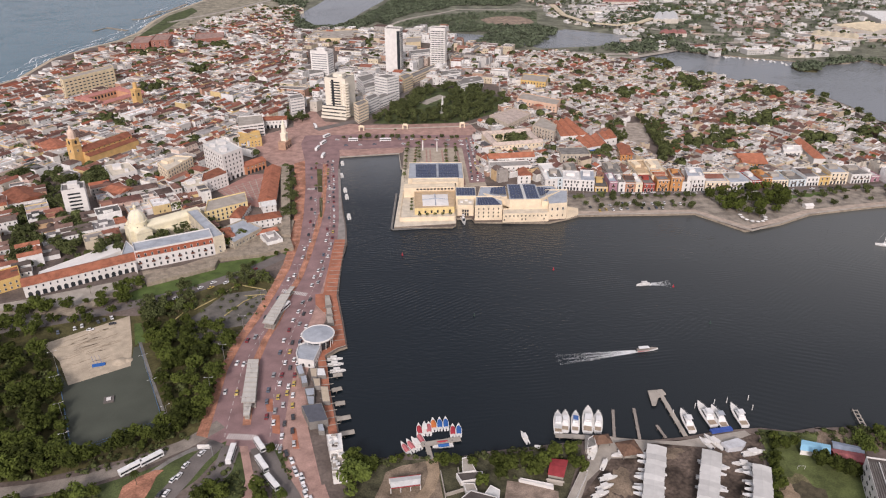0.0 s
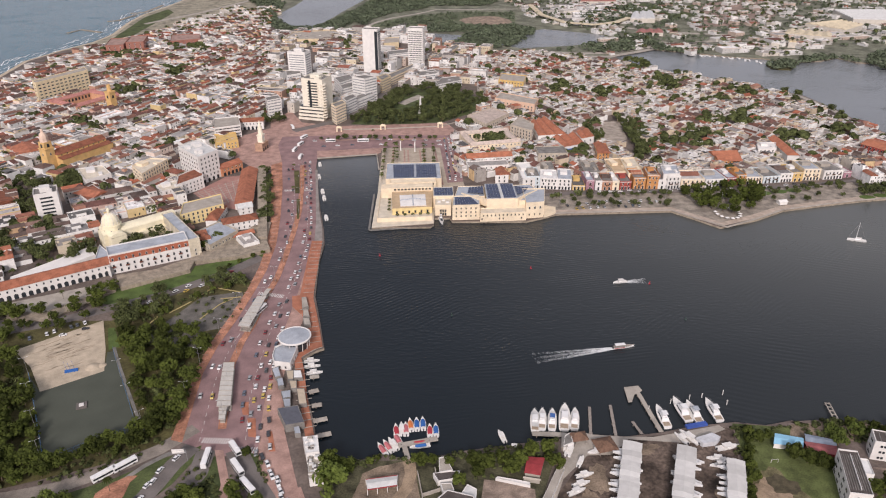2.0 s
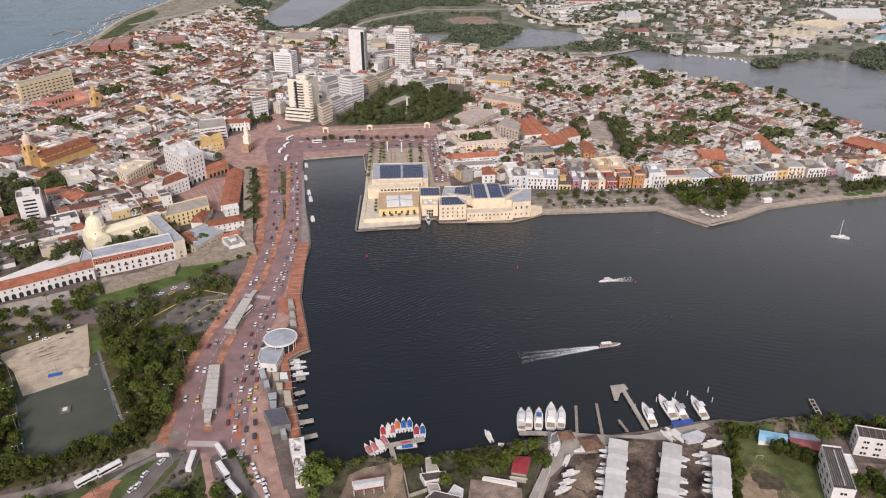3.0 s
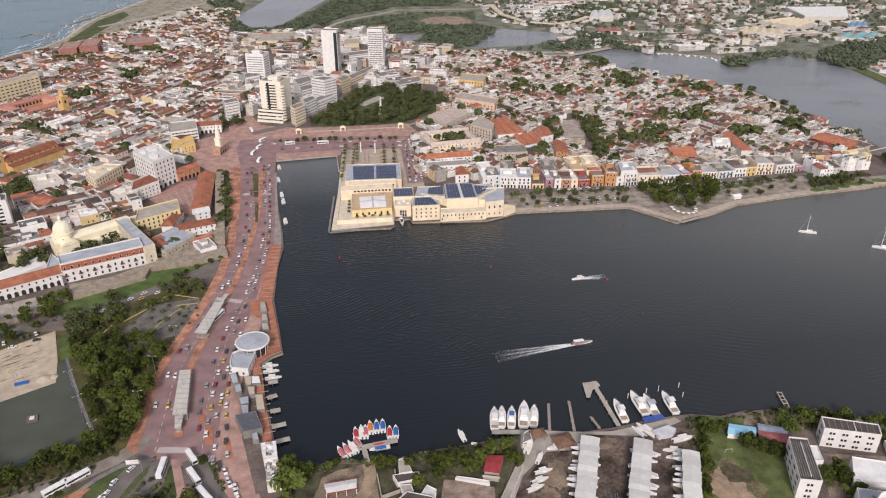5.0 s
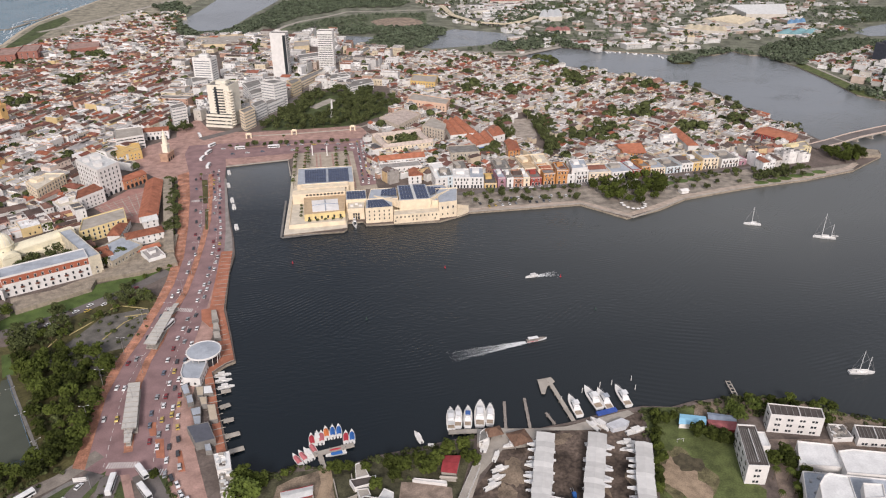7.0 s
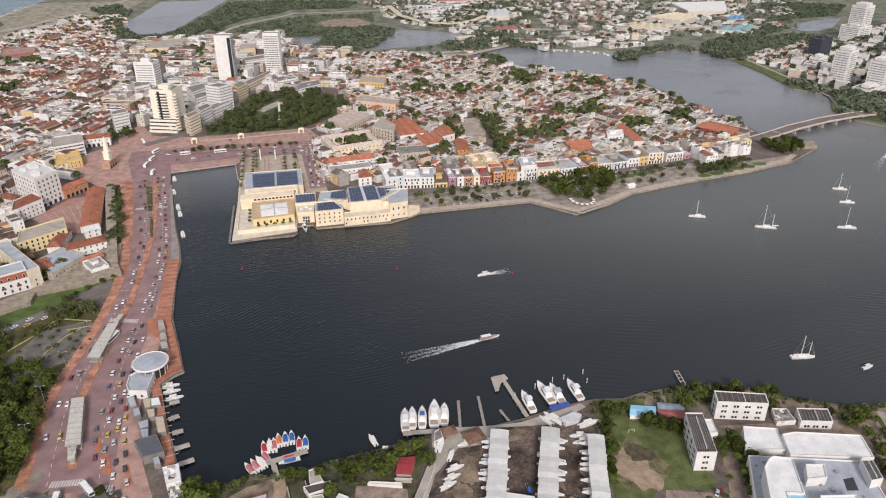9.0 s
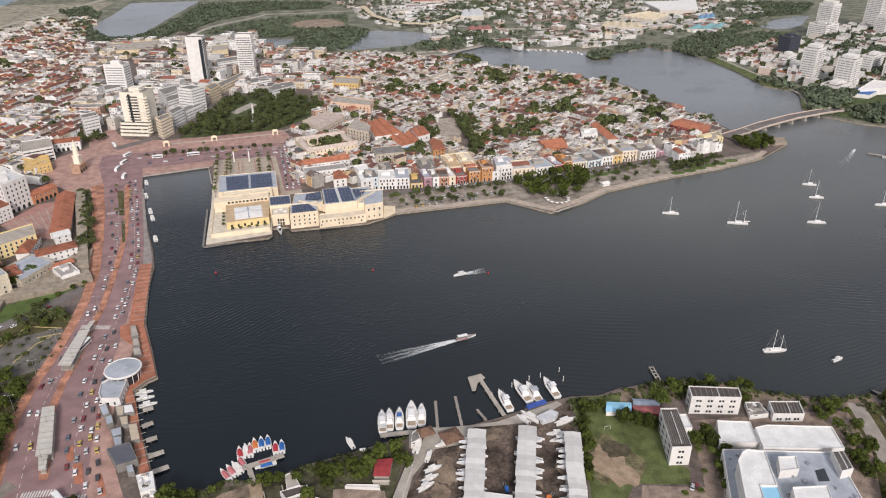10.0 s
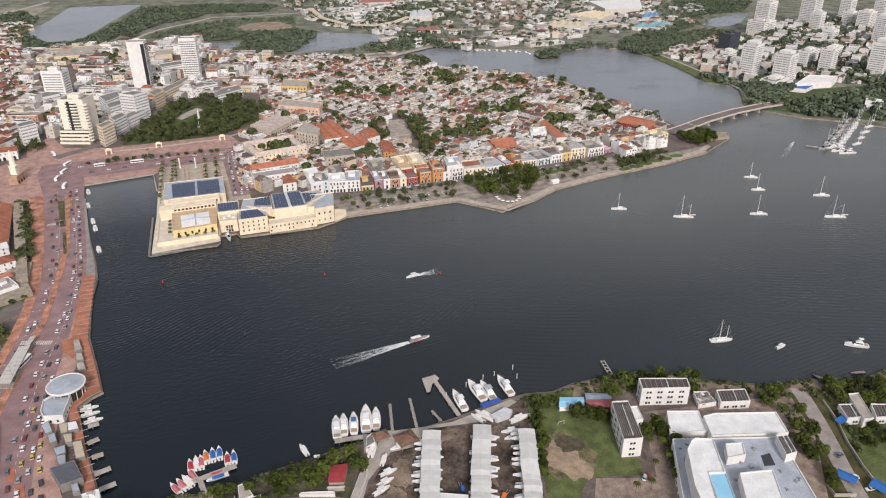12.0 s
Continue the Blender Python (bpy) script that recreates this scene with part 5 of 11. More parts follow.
k = b.pts([(x, y, 10.0) for x, y in tan_plan] + [(x, y, 10.0) for x, y in lip])
for i in range(4):
    j = (i + 1) % 4
    b.f.append((k + i, k + j, k + 4 + j, k + 4 + i))
    b.m.append(1)
walls(b, lip[::-1], 9.5, 10.0, 1)
b.part("court_house", [YELLOW, TANR], court, "yellow court house with a tan rim")
b = Build()
b.prism(lip, 9.3, 9.6)
b.part("roof_terrace", [TANR], court, "tan tiled roof terrace")
sky_plan = [(-17.5, 532), (3.5, 533), (3, 556), (-18.5, 555)]
b = Build()
b.prism(sky_plan, 9.6, 10.0)
sky_roof = b.part("skylight", [WHITE], court, "white square skylight roof")
smid = (sum(p[0] for p in sky_plan) / 4, sum(p[1] for p in sky_plan) / 4)
b = Build()
for i in range(4):
    j = (i + 1) % 4
    b.face([(*sky_plan[i], 10.02), (*sky_plan[j], 10.02), (*smid, 11.2)])
b.part("skylight_slope", [WHITE], sky_roof)
b = Build()
for i in range(4):
    m0 = ((sky_plan[i][0] + sky_plan[(i + 1) % 4][0]) / 2, (sky_plan[i][1] + sky_plan[(i + 1) % 4][1]) / 2)
    b.tube((*m0, 10.1), (*smid, 11.3), 0.55, 5)
b.part("skylight_ridge", [GREYR], sky_roof, "grey ridge of the skylight")
b = Build()
b.prism([(-34, 562.5), (9.5, 564.5), (10, 573), (-34, 572)], 4.2, 13.0)
b.part("gallery", [CREAM], court, "cream gallery behind the terrace")
# the gallery openings are dark faces painted for the shade within
row_of(slot_mesh(1.9, 1.5, CREAM, 0.05), "gallery_opening", court, (-24, 562.9), (9, 564.4), 10.8, 2.7, 0.4)
ARCH = slot_mesh(1.5, 2.4, YELLOW, 0.1)
for i in (0, 3):
    row_of(ARCH, "arch", court, tan_plan[i], tan_plan[(i + 1) % 4], 5.2, 4.4)
b = Build()
rng = random.Random(3)
for x, y, a in along([(-22, 525), (7, 527)], 6.2, 2) + along([(-27, 560), (-27, 530)], 7, 3):
    patio(b, x, y, 5.6, 1.3, rng, n=34)
b.thing("planter_shrubs", [LEAFS], "round green shrubs on the terrace", "shrub", kind="stuff")
lower = building("pier_hall", [(-27, 575), (13, 577), (13, 586), (-27, 585)], 11.0, "cream gallery with small dark openings", "building", wall=CREAM, roof=CREAM, floors=1, me=slot_mesh(1.6, 1.5, CREAM, 0.05), pitch=3.0, first=8.6, parapet=0.5)
hall = building("solar_hall", [(-31, 586.5), (18, 586.5), (18, 627), (-31, 627)], 10.3, "flat-roofed hall with wide solar roof", "building", wall=CREAM, roof=GREYR, parapet=0.5)
for q in ([(-24, 590), (-6, 590), (-6, 622), (-25, 622)], [(-4, 590), (14, 590), (14, 622), (-4, 622)]):
    panels(hall, q, (12.2,) * 4, 9, 4, 0.03)
link = building("link_hall", [(10.5, 531), (23.5, 530), (25, 546), (11, 546)], 8.6, "cream link block with a tall entrance", "building", wall=CREAM, roof=PALET, parapet=1.0)
b = Build()
b.box(-2.6, -0.06, 0.2, 2.6, 0.0, 5.6, 0)
for x in (-2.9, -0.9, 0.9, 2.9):
    b.box(x - 0.22, -0.3, 0.0, x + 0.22, 0.05, 6.0, 1)
b.box(-3.2, -0.3, 2.9, 3.2, -0.1, 3.3, 1)
b.box(-3.2, -0.35, 5.6, 3.2, 0.05, 6.2, 1)
part_of(b.mesh("entrance", [GLASSD, CREAM]), "entrance", link, pose(17, 530.4, 1.6, 0, 0, -4.4), "tall dark entrance between cream posts")
for x, y in ((14, 538), (18, 541), (21, 537)):
    b = Build()
    b.box(x - 1.2, y - 0.8, 10.1, x + 1.2, y + 0.8, 11.2)
    b.part("roof_unit", [WHITE], link)
back = building("solar_block", [(9.5, 546), (26.5, 546), (27, 566), (10, 566)], 10.6, "cream rear block with solar panels", "building", wall=CREAM, roof=GREYR, parapet=0.4)
panels(back, [(10.5, 548), (26, 548), (26, 564), (10.5, 564)], (12.4,) * 4, 7, 3, 0.04)
WING = "cream congress hall wing with small square windows"
ob = building("congress_wing", [(24, 521.5), (46, 522), (47, 541), (26, 541)], 12.2, WING, "building", wall=CREAM, roof=GREYR, floors=3, me=SMALLWIN, pitch=3.3, first=2.6, floor_h=3.3, group="congress hall wings")
panels(ob, [(26, 523.5), (45, 524), (40, 539), (27, 539)], (14.0,) * 4, 8, 4, 0.04)
ob = building("congress_wing", [(46, 517), (83, 518.6), (84, 528), (47, 527)], 7.0, WING, "building", wall=CREAM, roof=PALET, floors=0, group="congress hall wings", parapet=0.8)
row_of(SMALLWIN, "window", ob, (46, 517), (83, 518.6), 6.2, 3.1, 1.0)
for t in (0.04, 0.42, 0.5, 0.9):
    part_of(SMALLWIN, "window", ob, pose(46 + 37 * t, 517 + 1.6 * t, 3.2, 0, 0, 2.5))
b = Build()
b.box(-18.5, -0.35, 0, 18.5, 0, 0.5)
part_of(b.mesh("plinth", [STONE]), "plinth", ob, pose(64.5, 517.8, 1.2, 0, 0, 2.5), "stained stone plinth at the waterline")
ob = building("congress_wing", [(83, 522), (98, 524), (103, 552), (84, 552)], 13.0, WING, "building", wall=CREAM, roof=GREYR, floors=0, group="congress hall wings")
for k in range(3):
    part_of(TALLWIN, "window", ob, pose(86 + 4.4 * k, 522.4 + 0.58 * k, 9.5, 0, 0, 7.6))
    part_of(SMALLWIN, "window", ob, pose(86 + 4.4 * k, 522.4 + 0.58 * k, 4.0, 0, 0, 7.6))
b = Build()
b.prism([(52, 528), (77, 528.5), (77, 560), (53, 560)], 1.5, 16.8, 0, 1)
aud = b.thing("auditorium", [CREAM, GREYR], "raised cream auditorium with a solar roof", "building")
for q in ([(53, 529.5), (63.5, 529.5), (63.5, 558.5), (54, 558.5)], [(66, 529.5), (76, 529.7), (76, 558.5), (66, 558.5)]):
    panels(aud, q, (17.0,) * 4, 4, 6, 0.03)
b = Build()
b.prism([(63.7, 528.5), (65.8, 528.5), (65.8, 560), (63.7, 560)], 16.7, 17.4)
b.part("roof_gutter", [METAL], aud, "pale gutter between the panel fields")
ob = building("roof_wing", [(27, 541.3), (51.8, 541.3), (52.6, 564), (31, 564)], 11.6, "grey-roofed wing beside the auditorium", "building", wall=CREAM, roof=GREYR, parapet=0.5)
panels(ob, [(38, 549), (51, 543), (52, 560), (40, 561)], (13.4, 15.2, 15.2, 13.4), 5, 5, 0.05)
ob = building("roof_wing", [(77.2, 529), (83.6, 529), (84.4, 552.4), (96, 552.6), (92, 564), (77.2, 562)], 12.6, "grey-roofed wing beside the auditorium", "building", wall=CREAM, roof=GREYR, parapet=0.4)
panels(ob, [(78, 538), (85, 545), (90, 556), (78, 558)], (15.6, 15.0, 14.6, 15.6), 4, 5, 0.05)
for q in ([(33, 549), (43, 537), (52, 527.5)], [(77, 528), (86, 540), (97, 551)]):
    b = Build()
    (x0, y0), (x1, y1), (x2, y2) = q
    pts = ribbon(q, 1.4)
    lo, hi = (13.6, 16.9) if q[0][0] < 60 else (16.9, 14.4)
    zs = [lo, (lo + hi) / 2, hi, hi, (lo + hi) / 2, lo]
    k = b.pts([(x, y, 10.5) for x, y in pts] + [(x, y, z) for (x, y), z in zip(pts, zs)])
    for i in range(6):
        j = (i + 1) % 6
        b.f.append((k + i, k + j, k + 6 + j, k + 6 + i))
        b.m.append(0)
    b.f += [(k + 6, k + 7, k + 10, k + 11), (k + 7, k + 8, k + 9, k + 10)]
    b.m += [0, 0]
    b.part("slanting_parapet", [CREAM], aud, "slanting cream parapet wall")
for p in ((-19.1, 692.1), (-4.7, 688.8)):
    b = Build()
    b.box(-0.8, -0.8, 0, 0.8, 0.8, 0.6)
    b.box(-0.5, -0.5, 0.6, 0.5, 0.5, 9.6)
    b.box(-0.65, -0.65, 9.6, 0.65, 0.65, 10.0)
    b.thing("pylon", [WHITE], "tall slim white pylon on the forecourt", "pylon", "forecourt pylons", at=pose(p[0], p[1], 1.6))
slab("ramp", [(98, 523), (109, 530), (111, 541), (102, 545)], 1.4, 3.0, CREAM, "cream ramp wall beside the hall", "wall")

SANDW = mat("sandy plaster", (0.60, 0.49, 0.32), var=0.14, size=4, fine=0.6)
# towers and slabs in the business quarter
def tower(name, base, w, d, h, turn, label, wall=WHITE, bands=(0, 1), fh=3.1, margin=1.2, glass=None, core=True, fins=0, slim=1.35):
    """A tower with ribbon windows floor by floor on the chosen sides (0 front, 1 right, 2 back, 3 left)."""
    b = Build()
    b.box(-w / 2, -d / 2, 0, w / 2, d / 2, h)
    for q in ((-w / 2, -d / 2, w / 2, -d / 2 + 0.4), (-w / 2, d / 2 - 0.4, w / 2, d / 2), (-w / 2, -d / 2, -w / 2 + 0.4, d / 2), (w / 2 - 0.4, -d / 2, w / 2, d / 2)):
        b.box(q[0], q[1], h, q[2], q[3], h + 1.2)
    ob = b.thing(name, [wall], label, "tower block", at=pose(base[0], base[1], 1.5, 0, 0, turn))
    b = Build()
    b.box(-w / 2 + 0.4, -d / 2 + 0.4, h, w / 2 - 0.4, d / 2 - 0.4, h + 0.1)
    b.part("roof", [CONCD], ob)
    if core:
        b = Build()
        b.box(-w * 0.22, -d * 0.2, h, w * 0.22, d * 0.25, h + 4.0)
        b.box(w * 0.05, -d * 0.35, h, w * 0.3, -d * 0.1, h + 2.4)
        b.part("roof_house", [wall], ob)
    for s in bands:
        L = w if s in (0, 2) else d
        off = d / 2 if s in (0, 2) else w / 2
        b = Build()
        b.box(-L / 2 + margin, -0.12, 0, L / 2 - margin, 0, slim)
        me = b.mesh("window_band", [glass or GLASSD])
        for fl in range(1, int(h / fh)):
            a = 90 * s
            part_of(me, "window_band", ob, Matrix.Rotation(radians(a), 4, "Z") @ pose(0, -off, fl * fh + 0.9))
        if fins:
            b = Build()
            b.box(-0.3, -0.25, 2, 0.3, 0, h - 1)
            fin = b.mesh("fin", [wall])
            for k in range(fins):
                x = -L / 2 + margin + (L - 2 * margin) * (k + 0.5) / fins
                part_of(fin, "fin", ob, Matrix.Rotation(radians(90 * s), 4, "Z") @ pose(x, -off, 0))
    return ob


t1 = tower("tower", (-62.3, 1032.8), 22, 16, 61.2, -12, "tall white slab tower with a blank front", bands=(1,), margin=0.6, core=False)
b = Build()
b.box(-2.2, -8.3, 2, 2.2, -8.0, 61.2 - 2)
p = b.part("dark_strip", [GLASSD], t1, "dark glazed strip")
p.matrix_basis = pose(8.4, 0, 0)
t2 = tower("tower", (1.0, 1071.5), 22, 15, 55.4, -12, "tall white slab tower with fine window rows", bands=(0, 1), margin=0.8, fins=9, core=False)
t3 = tower("tower", (-159.7, 993.9), 26, 18, 39.1, -18, "white office tower with stacked floors", bands=(0, 1), margin=2.0, glass=GREYG, slim=1.0)
t4 = tower("tower", (-114.8, 815.5), 26, 24, 45.7, -20, "cream stepped apartment tower with curved balconies", wall=mat("pale cream paint", (0.74, 0.69, 0.58), var=0.07), bands=(0, 3), margin=7)
b = Build()
b.cyl(0, 0, 3.6, 0, 3.6, 1.0, 14)
me = b.mesh("balcony", [bpy.data.materials["pale cream paint"]])
for fl in range(1, int(45.7 / 3.1)):
    for cx in (5.5, 12.5):
        part_of(me, "balcony", t4, pose(cx, -10.0, fl * 3.1))
b = Build()
b.box(-1.4, -12.3, 3, 1.4, -12.0, 45.7 - 1)
b.part("dark_strip", [GLASSD], t4, "dark glazed stair strip").matrix_basis = pose(-3, 0, 0)
b = Build()
b.box(-17.0, -13.2, 0, 12.5, 11.5, 15, 0)
b.part("podium_glazing", [GLASSD], t4, "dark recessed podium glazing")
for k in range(4):
    b = Build()
    b.box(-19 + k * 0.6, -15 + k * 0.4, k * 4.0, 13, 12, k * 4.0 + 2.4, bottom=True)
    b.part("podium_floor", [bpy.data.materials["pale cream paint"]], t4)
OFFICES = (([(-98, 795), (-87, 811), (-82, 801), (-92, 783)], 20, "cream apartment block beside the tower", CREAM, 6), ([(-89, 836), (-78, 854), (-72, 841), (-83, 821)], 16, "white five-storey office block", WHITE, 5),
                      ([(-78, 860), (-59, 886), (-53, 875), (-73, 844)], 11, "white arcade block along the park street", WHITE, 3), ([(-80, 881), (-66, 893), (-50, 883), (-64, 869)], 30, "white slab block with blank side", WHITE, 9),
                      ([(-52, 935), (-41, 951), (-34, 938), (-45, 917)], 17, "ochre office block on the corner", SANDW, 5), ([(-107, 925), (-88, 943), (-82, 918), (-97, 895)], 19, "white office block with flat roof", WHITE, 6),
                      ([(-98, 901), (-83, 912), (-80, 889), (-92, 876)], 16, "white office block with ribbon windows", WHITE, 5),
                      ([(-1, 977), (24, 993), (30, 967), (4, 954)], 13, "white corner block facing the park", WHITE, 4), ([(22, 952), (57, 970), (60, 945), (28, 921)], 9, "low white office block by the park", WHITE, 3),
                      ([(-42, 971), (-4, 1039), (1, 1025), (-37, 952)], 10, "cream arcade block along the street", CREAM, 3), ([(-44, 1121), (-10, 1138), (-8, 1112), (-40, 1096)], 12, "white wide slab with ribbon windows", WHITE, 4),
                      ([(18, 1077), (67, 1188), (71, 1169), (23, 1054)], 9, "long cream hall with roof court", CREAM, 2), ([(-152, 897), (-135, 903), (-137, 926), (-156, 926)], 10, "white round-roofed school building", WHITE, 2),
                      ([(-179, 986), (-162, 999), (-156, 972), (-173, 959)], 14, "white block beside the tower", WHITE, 4), ([(-176, 820), (-163, 830), (-157, 815), (-171, 805)], 22, "slim white tower block", WHITE, 7))
for q, h, lb, wl_, fl in OFFICES:
    building("office_block", q, h, lb, "building", wall=wl_, roof=CONCD, floors=fl, band=True, group="office blocks")
KEEP_OUT.remove(CENTRE)
KEEP_OUT += [[(p[0] * 1.35 - sum(c[0] for c in q) / 4 * 0.35, p[1] * 1.35 - sum(c[1] for c in q) / 4 * 0.35) for p in q] for q, *_ in OFFICES]
KEEP_OUT += [rect(c, w, w, -12) for c, w in (((-62, 1033), 46), ((1, 1071), 44), ((-160, 994), 48), ((-115, 815), 66), ((-39, 1207), 70))]
KEEP_OUT += [ribbon([(-186, 994), (-147, 1070), (-125, 1207), (-74, 1333), (-13, 1452)], 26), ribbon([(-137, 762), (-90, 799), (-55, 881), (-13, 1025), (51, 1159)], 24)]
district(CENTRE, -22, 33, "centre_houses", "pale flat-roofed shops and offices round the towers", 0.1, [5, 7, 9, 11, 13], block=(56, 34), street=7, width=(8, 18), green=0.3, palette=WALLF)
for q, h, lb in (([(-51, 1183), (-27, 1191), (-27, 1234), (-51, 1229)], 12, "ochre and green school block"), ([(-224, 1242), (-215, 1308), (-140, 1323), (-143, 1240)], 9, "long tan warehouse with pale roof"),):
    building("warehouse", q, h, lb, "building", wall=SANDW, roof=CONC, floors=2, band=True)
# Manga towers across the water
for bx, w, d, h, a in (((1022, 1112), 28, 26, 55, 20), ((1012, 1106), 40, 34, 22, 20), ((1159, 1144), 30, 28, 66, 20), ((1124, 1088), 18, 20, 34, 20), ((757, 831), 24, 20, 44, 25), ((745, 846), 16, 14, 14, 25),
                       ((776, 786), 24, 22, 38, 25), ((792, 797), 18, 16, 26, 25), ((888, 821), 20, 18, 31, 25), ((936, 776), 28, 22, 46, 25), ((1139, 956), 26, 22, 44, 20), ((1232, 1078), 26, 24, 32, 20),
                       ((1230, 1116), 20, 18, 27, 20), ((1324, 1128), 28, 22, 50, 20), ((1418, 1190), 30, 24, 60, 20), ((890, 862), 40, 16, 22, 25), ((808, 940), 26, 16, 11, 25), ((752, 774), 44, 22, 9, 25),
                       ((1080, 1010), 22, 20, 18, 20), ((1290, 1180), 24, 22, 38, 20), ((980, 900), 30, 16, 14, 25)):
    t = tower("apartment_tower", bx, w, d, h, a, "white apartment tower with balconied floors", bands=(0, 3), margin=1.6, glass=GREYG, fins=3 if h > 20 else 0, slim=1.0)
    tagged(t, group="apartment towers")
    b = Build()
    b.box(-w * 0.2, -d / 2 - 1.6, 0, w * 0.2, -d / 2, 1.1, bottom=True)
    me = b.mesh("balcony", [WHITE])
    for fl in range(1, int(h / 3.1)):
        part_of(me, "balcony", t, pose(0, 0, fl * 3.1))
    if h > 36:
        b = Build()
        b.box(-w * 0.36, -d * 0.36, h + 1.2, w * 0.36, d * 0.36, h + 5.0)
        b.part("set_back_floor", [WHITE], t)
tower("unfinished_tower", (846.7, 989.0), 30, 20, 28.0, 20, "dark netted tower block under construction", wall=mat("dark netting", (0.05, 0.055, 0.07), var=0.2), bands=(1,), margin=1)
building("club_house", [(758, 743), (814, 737), (846, 759), (813, 777)], 8, "white club house with terrace", "building", roof=WHITE)
building("blue_canopy", [(744, 741), (761, 726), (786, 739), (774, 763)], 5, "blue canvas canopy roof", "canopy", roof=mat("blue canvas", (0.06, 0.14, 0.36), var=0.1), parapet=0.1)
building("old_battery", [(524, 620), (546, 611), (539, 598), (512, 599)], 2.5, "low stone battery on the point", "fort", wall=STONE, roof=STONE, parapet=0.5)
building("boat_house", [(767, 639), (781, 627), (809, 649), (794, 662)], 6, "white low boat house", "building", roof=WHITE)

# large sheds and works on the far shore
def far_shed(q, h, rf, label):
    """Side-by-side bays with low gables over a four-cornered plan."""
    q = ccw(q)

    def at(u, v):
        w = ((1 - u) * (1 - v), u * (1 - v), u * v, (1 - u) * v)
        return tuple(sum(w[k] * q[k][m] for k in range(4)) for m in (0, 1))
    b = Build()
    walls(b, q, 1.2, 1.5 + h)
    ob = b.thing("far_shed", [WALLF], label, "shed", "far sheds")
    n = max(2, int(math.hypot(q[1][0] - q[0][0], q[1][1] - q[0][1]) / 14))
    for k in range(n):
        b = Build()
        a, c, d, e = at(k / n, 0), at((k + 1) / n, 0), at((k + 1) / n, 1), at(k / n, 1)
        m0, m1 = at((k + 0.5) / n, 0), at((k + 0.5) / n, 1)
        z, r = 1.5 + h, 1.5 + h + 2.6
        b.face([(*a, z), (*m0, r), (*m1, r), (*e, z)])
        b.face([(*m0, r), (*c, z), (*d, z), (*m1, r)])
        b.face([(*a, z), (*c, z), (*m0, r)])
        b.face([(*e, z), (*m1, r), (*d, z)])
        b.part("bay_roof", [rf], ob)


BLUER = mat("faded blue sheet", (0.16, 0.30, 0.46), var=0.15, size=6)
TEALR = mat("faded teal sheet", (0.20, 0.36, 0.38), var=0.15, size=6)
REDF = mat("faded red sheet", (0.34, 0.15, 0.13), var=0.15, size=6)
CREAMR = mat("dusty cream sheet", (0.58, 0.50, 0.36), var=0.15, size=8)
for q, h, rf, lb in (([(867, 1278), (915, 1291), (938, 1329), (892, 1313)], 9, BLUER, "large far shed with faded blue roof"), ([(799, 1205), (849, 1182), (901, 1231), (836, 1239)], 6, TEALR, "low far shed with teal roof"),
                     ([(871, 1505), (849, 1391), (928, 1373), (1002, 1499), (979, 1588)], 11, METAL, "very large pale factory roof"), ([(734, 1352), (772, 1281), (835, 1333), (818, 1385)], 10, CREAMR, "dusty cream factory shed"),
                     ([(654, 1267), (717, 1227), (738, 1265), (679, 1306)], 8, CREAMR, "long dusty cream shed"), ([(589, 1180), (602, 1176), (608, 1190), (595, 1194)], 8, WHITE, "white block on the far shore"),
                     ([(620, 1183), (632, 1179), (638, 1193), (626, 1197)], 9, SANDW, "sandy block on the far shore"), ([(395, 1293), (445, 1292), (453, 1324), (409, 1325)], 6, REDF, "low market hall with faded red roof"),
                     ([(424, 1432), (474, 1432), (498, 1527), (453, 1513)], 8, METAL, "pale metal market hall"), ([(376, 1670), (459, 1669), (470, 1739), (398, 1740)], 8, REDF, "far hall with red and white roof")):
    far_shed(q[:4], h, rf, lb)
ring = [(258, 1640), (260, 1502), (290, 1410), (340, 1380), (391, 1408), (430, 1458)]
b = Build()
b.prism(ribbon(ring, 12), 7.0, 8.4)
viaduct = b.thing("market_viaduct", [CREAMR], "curved pale viaduct round the market", "viaduct")
b = Build()
b.box(-0.8, -4, 0, 0.8, 4, 7.0)
me = b.mesh("pier", [CONC])
for x, y, a in along(ring, 24, 6):
    part_of(me, "pier", viaduct, pose(x, y, 1.4, 0, 0, a))
slab("earthworks", [(555, 1380), (686, 1409), (854, 1662), (769, 1734), (656, 1682)], 1.4, 1.66, mat("reddish bare slope", (0.27, 0.20, 0.165), var=0.4, size=14, fine=3), "bare reddish far slope", "ground")
slab("market_yard", [(273, 1630), (278, 1516), (308, 1434), (360, 1421), (418, 1472), (435, 1627), (360, 1687)], 1.4, 1.63, CONCD, "worn grey market yard", "pavement")
b = Build()
rng = random.Random(91)
for _ in range(150):
    x, y = rng.uniform(275, 432), rng.uniform(1430, 1670)
    if inside(x, y, [(280, 1620), (284, 1516), (312, 1440), (360, 1428), (412, 1476), (428, 1620), (360, 1675)]):
        w, d = rng.uniform(4, 13), rng.uniform(3, 7)
        b.at(x, y, 1.6, rng.uniform(-20, 30)).box(-w, -d, 0, w, d, rng.uniform(3, 6), 0, 1)
b.thing("market_stalls", [WALLF, FLATF], "crowded pale market roofs", "market roofs", kind="stuff")

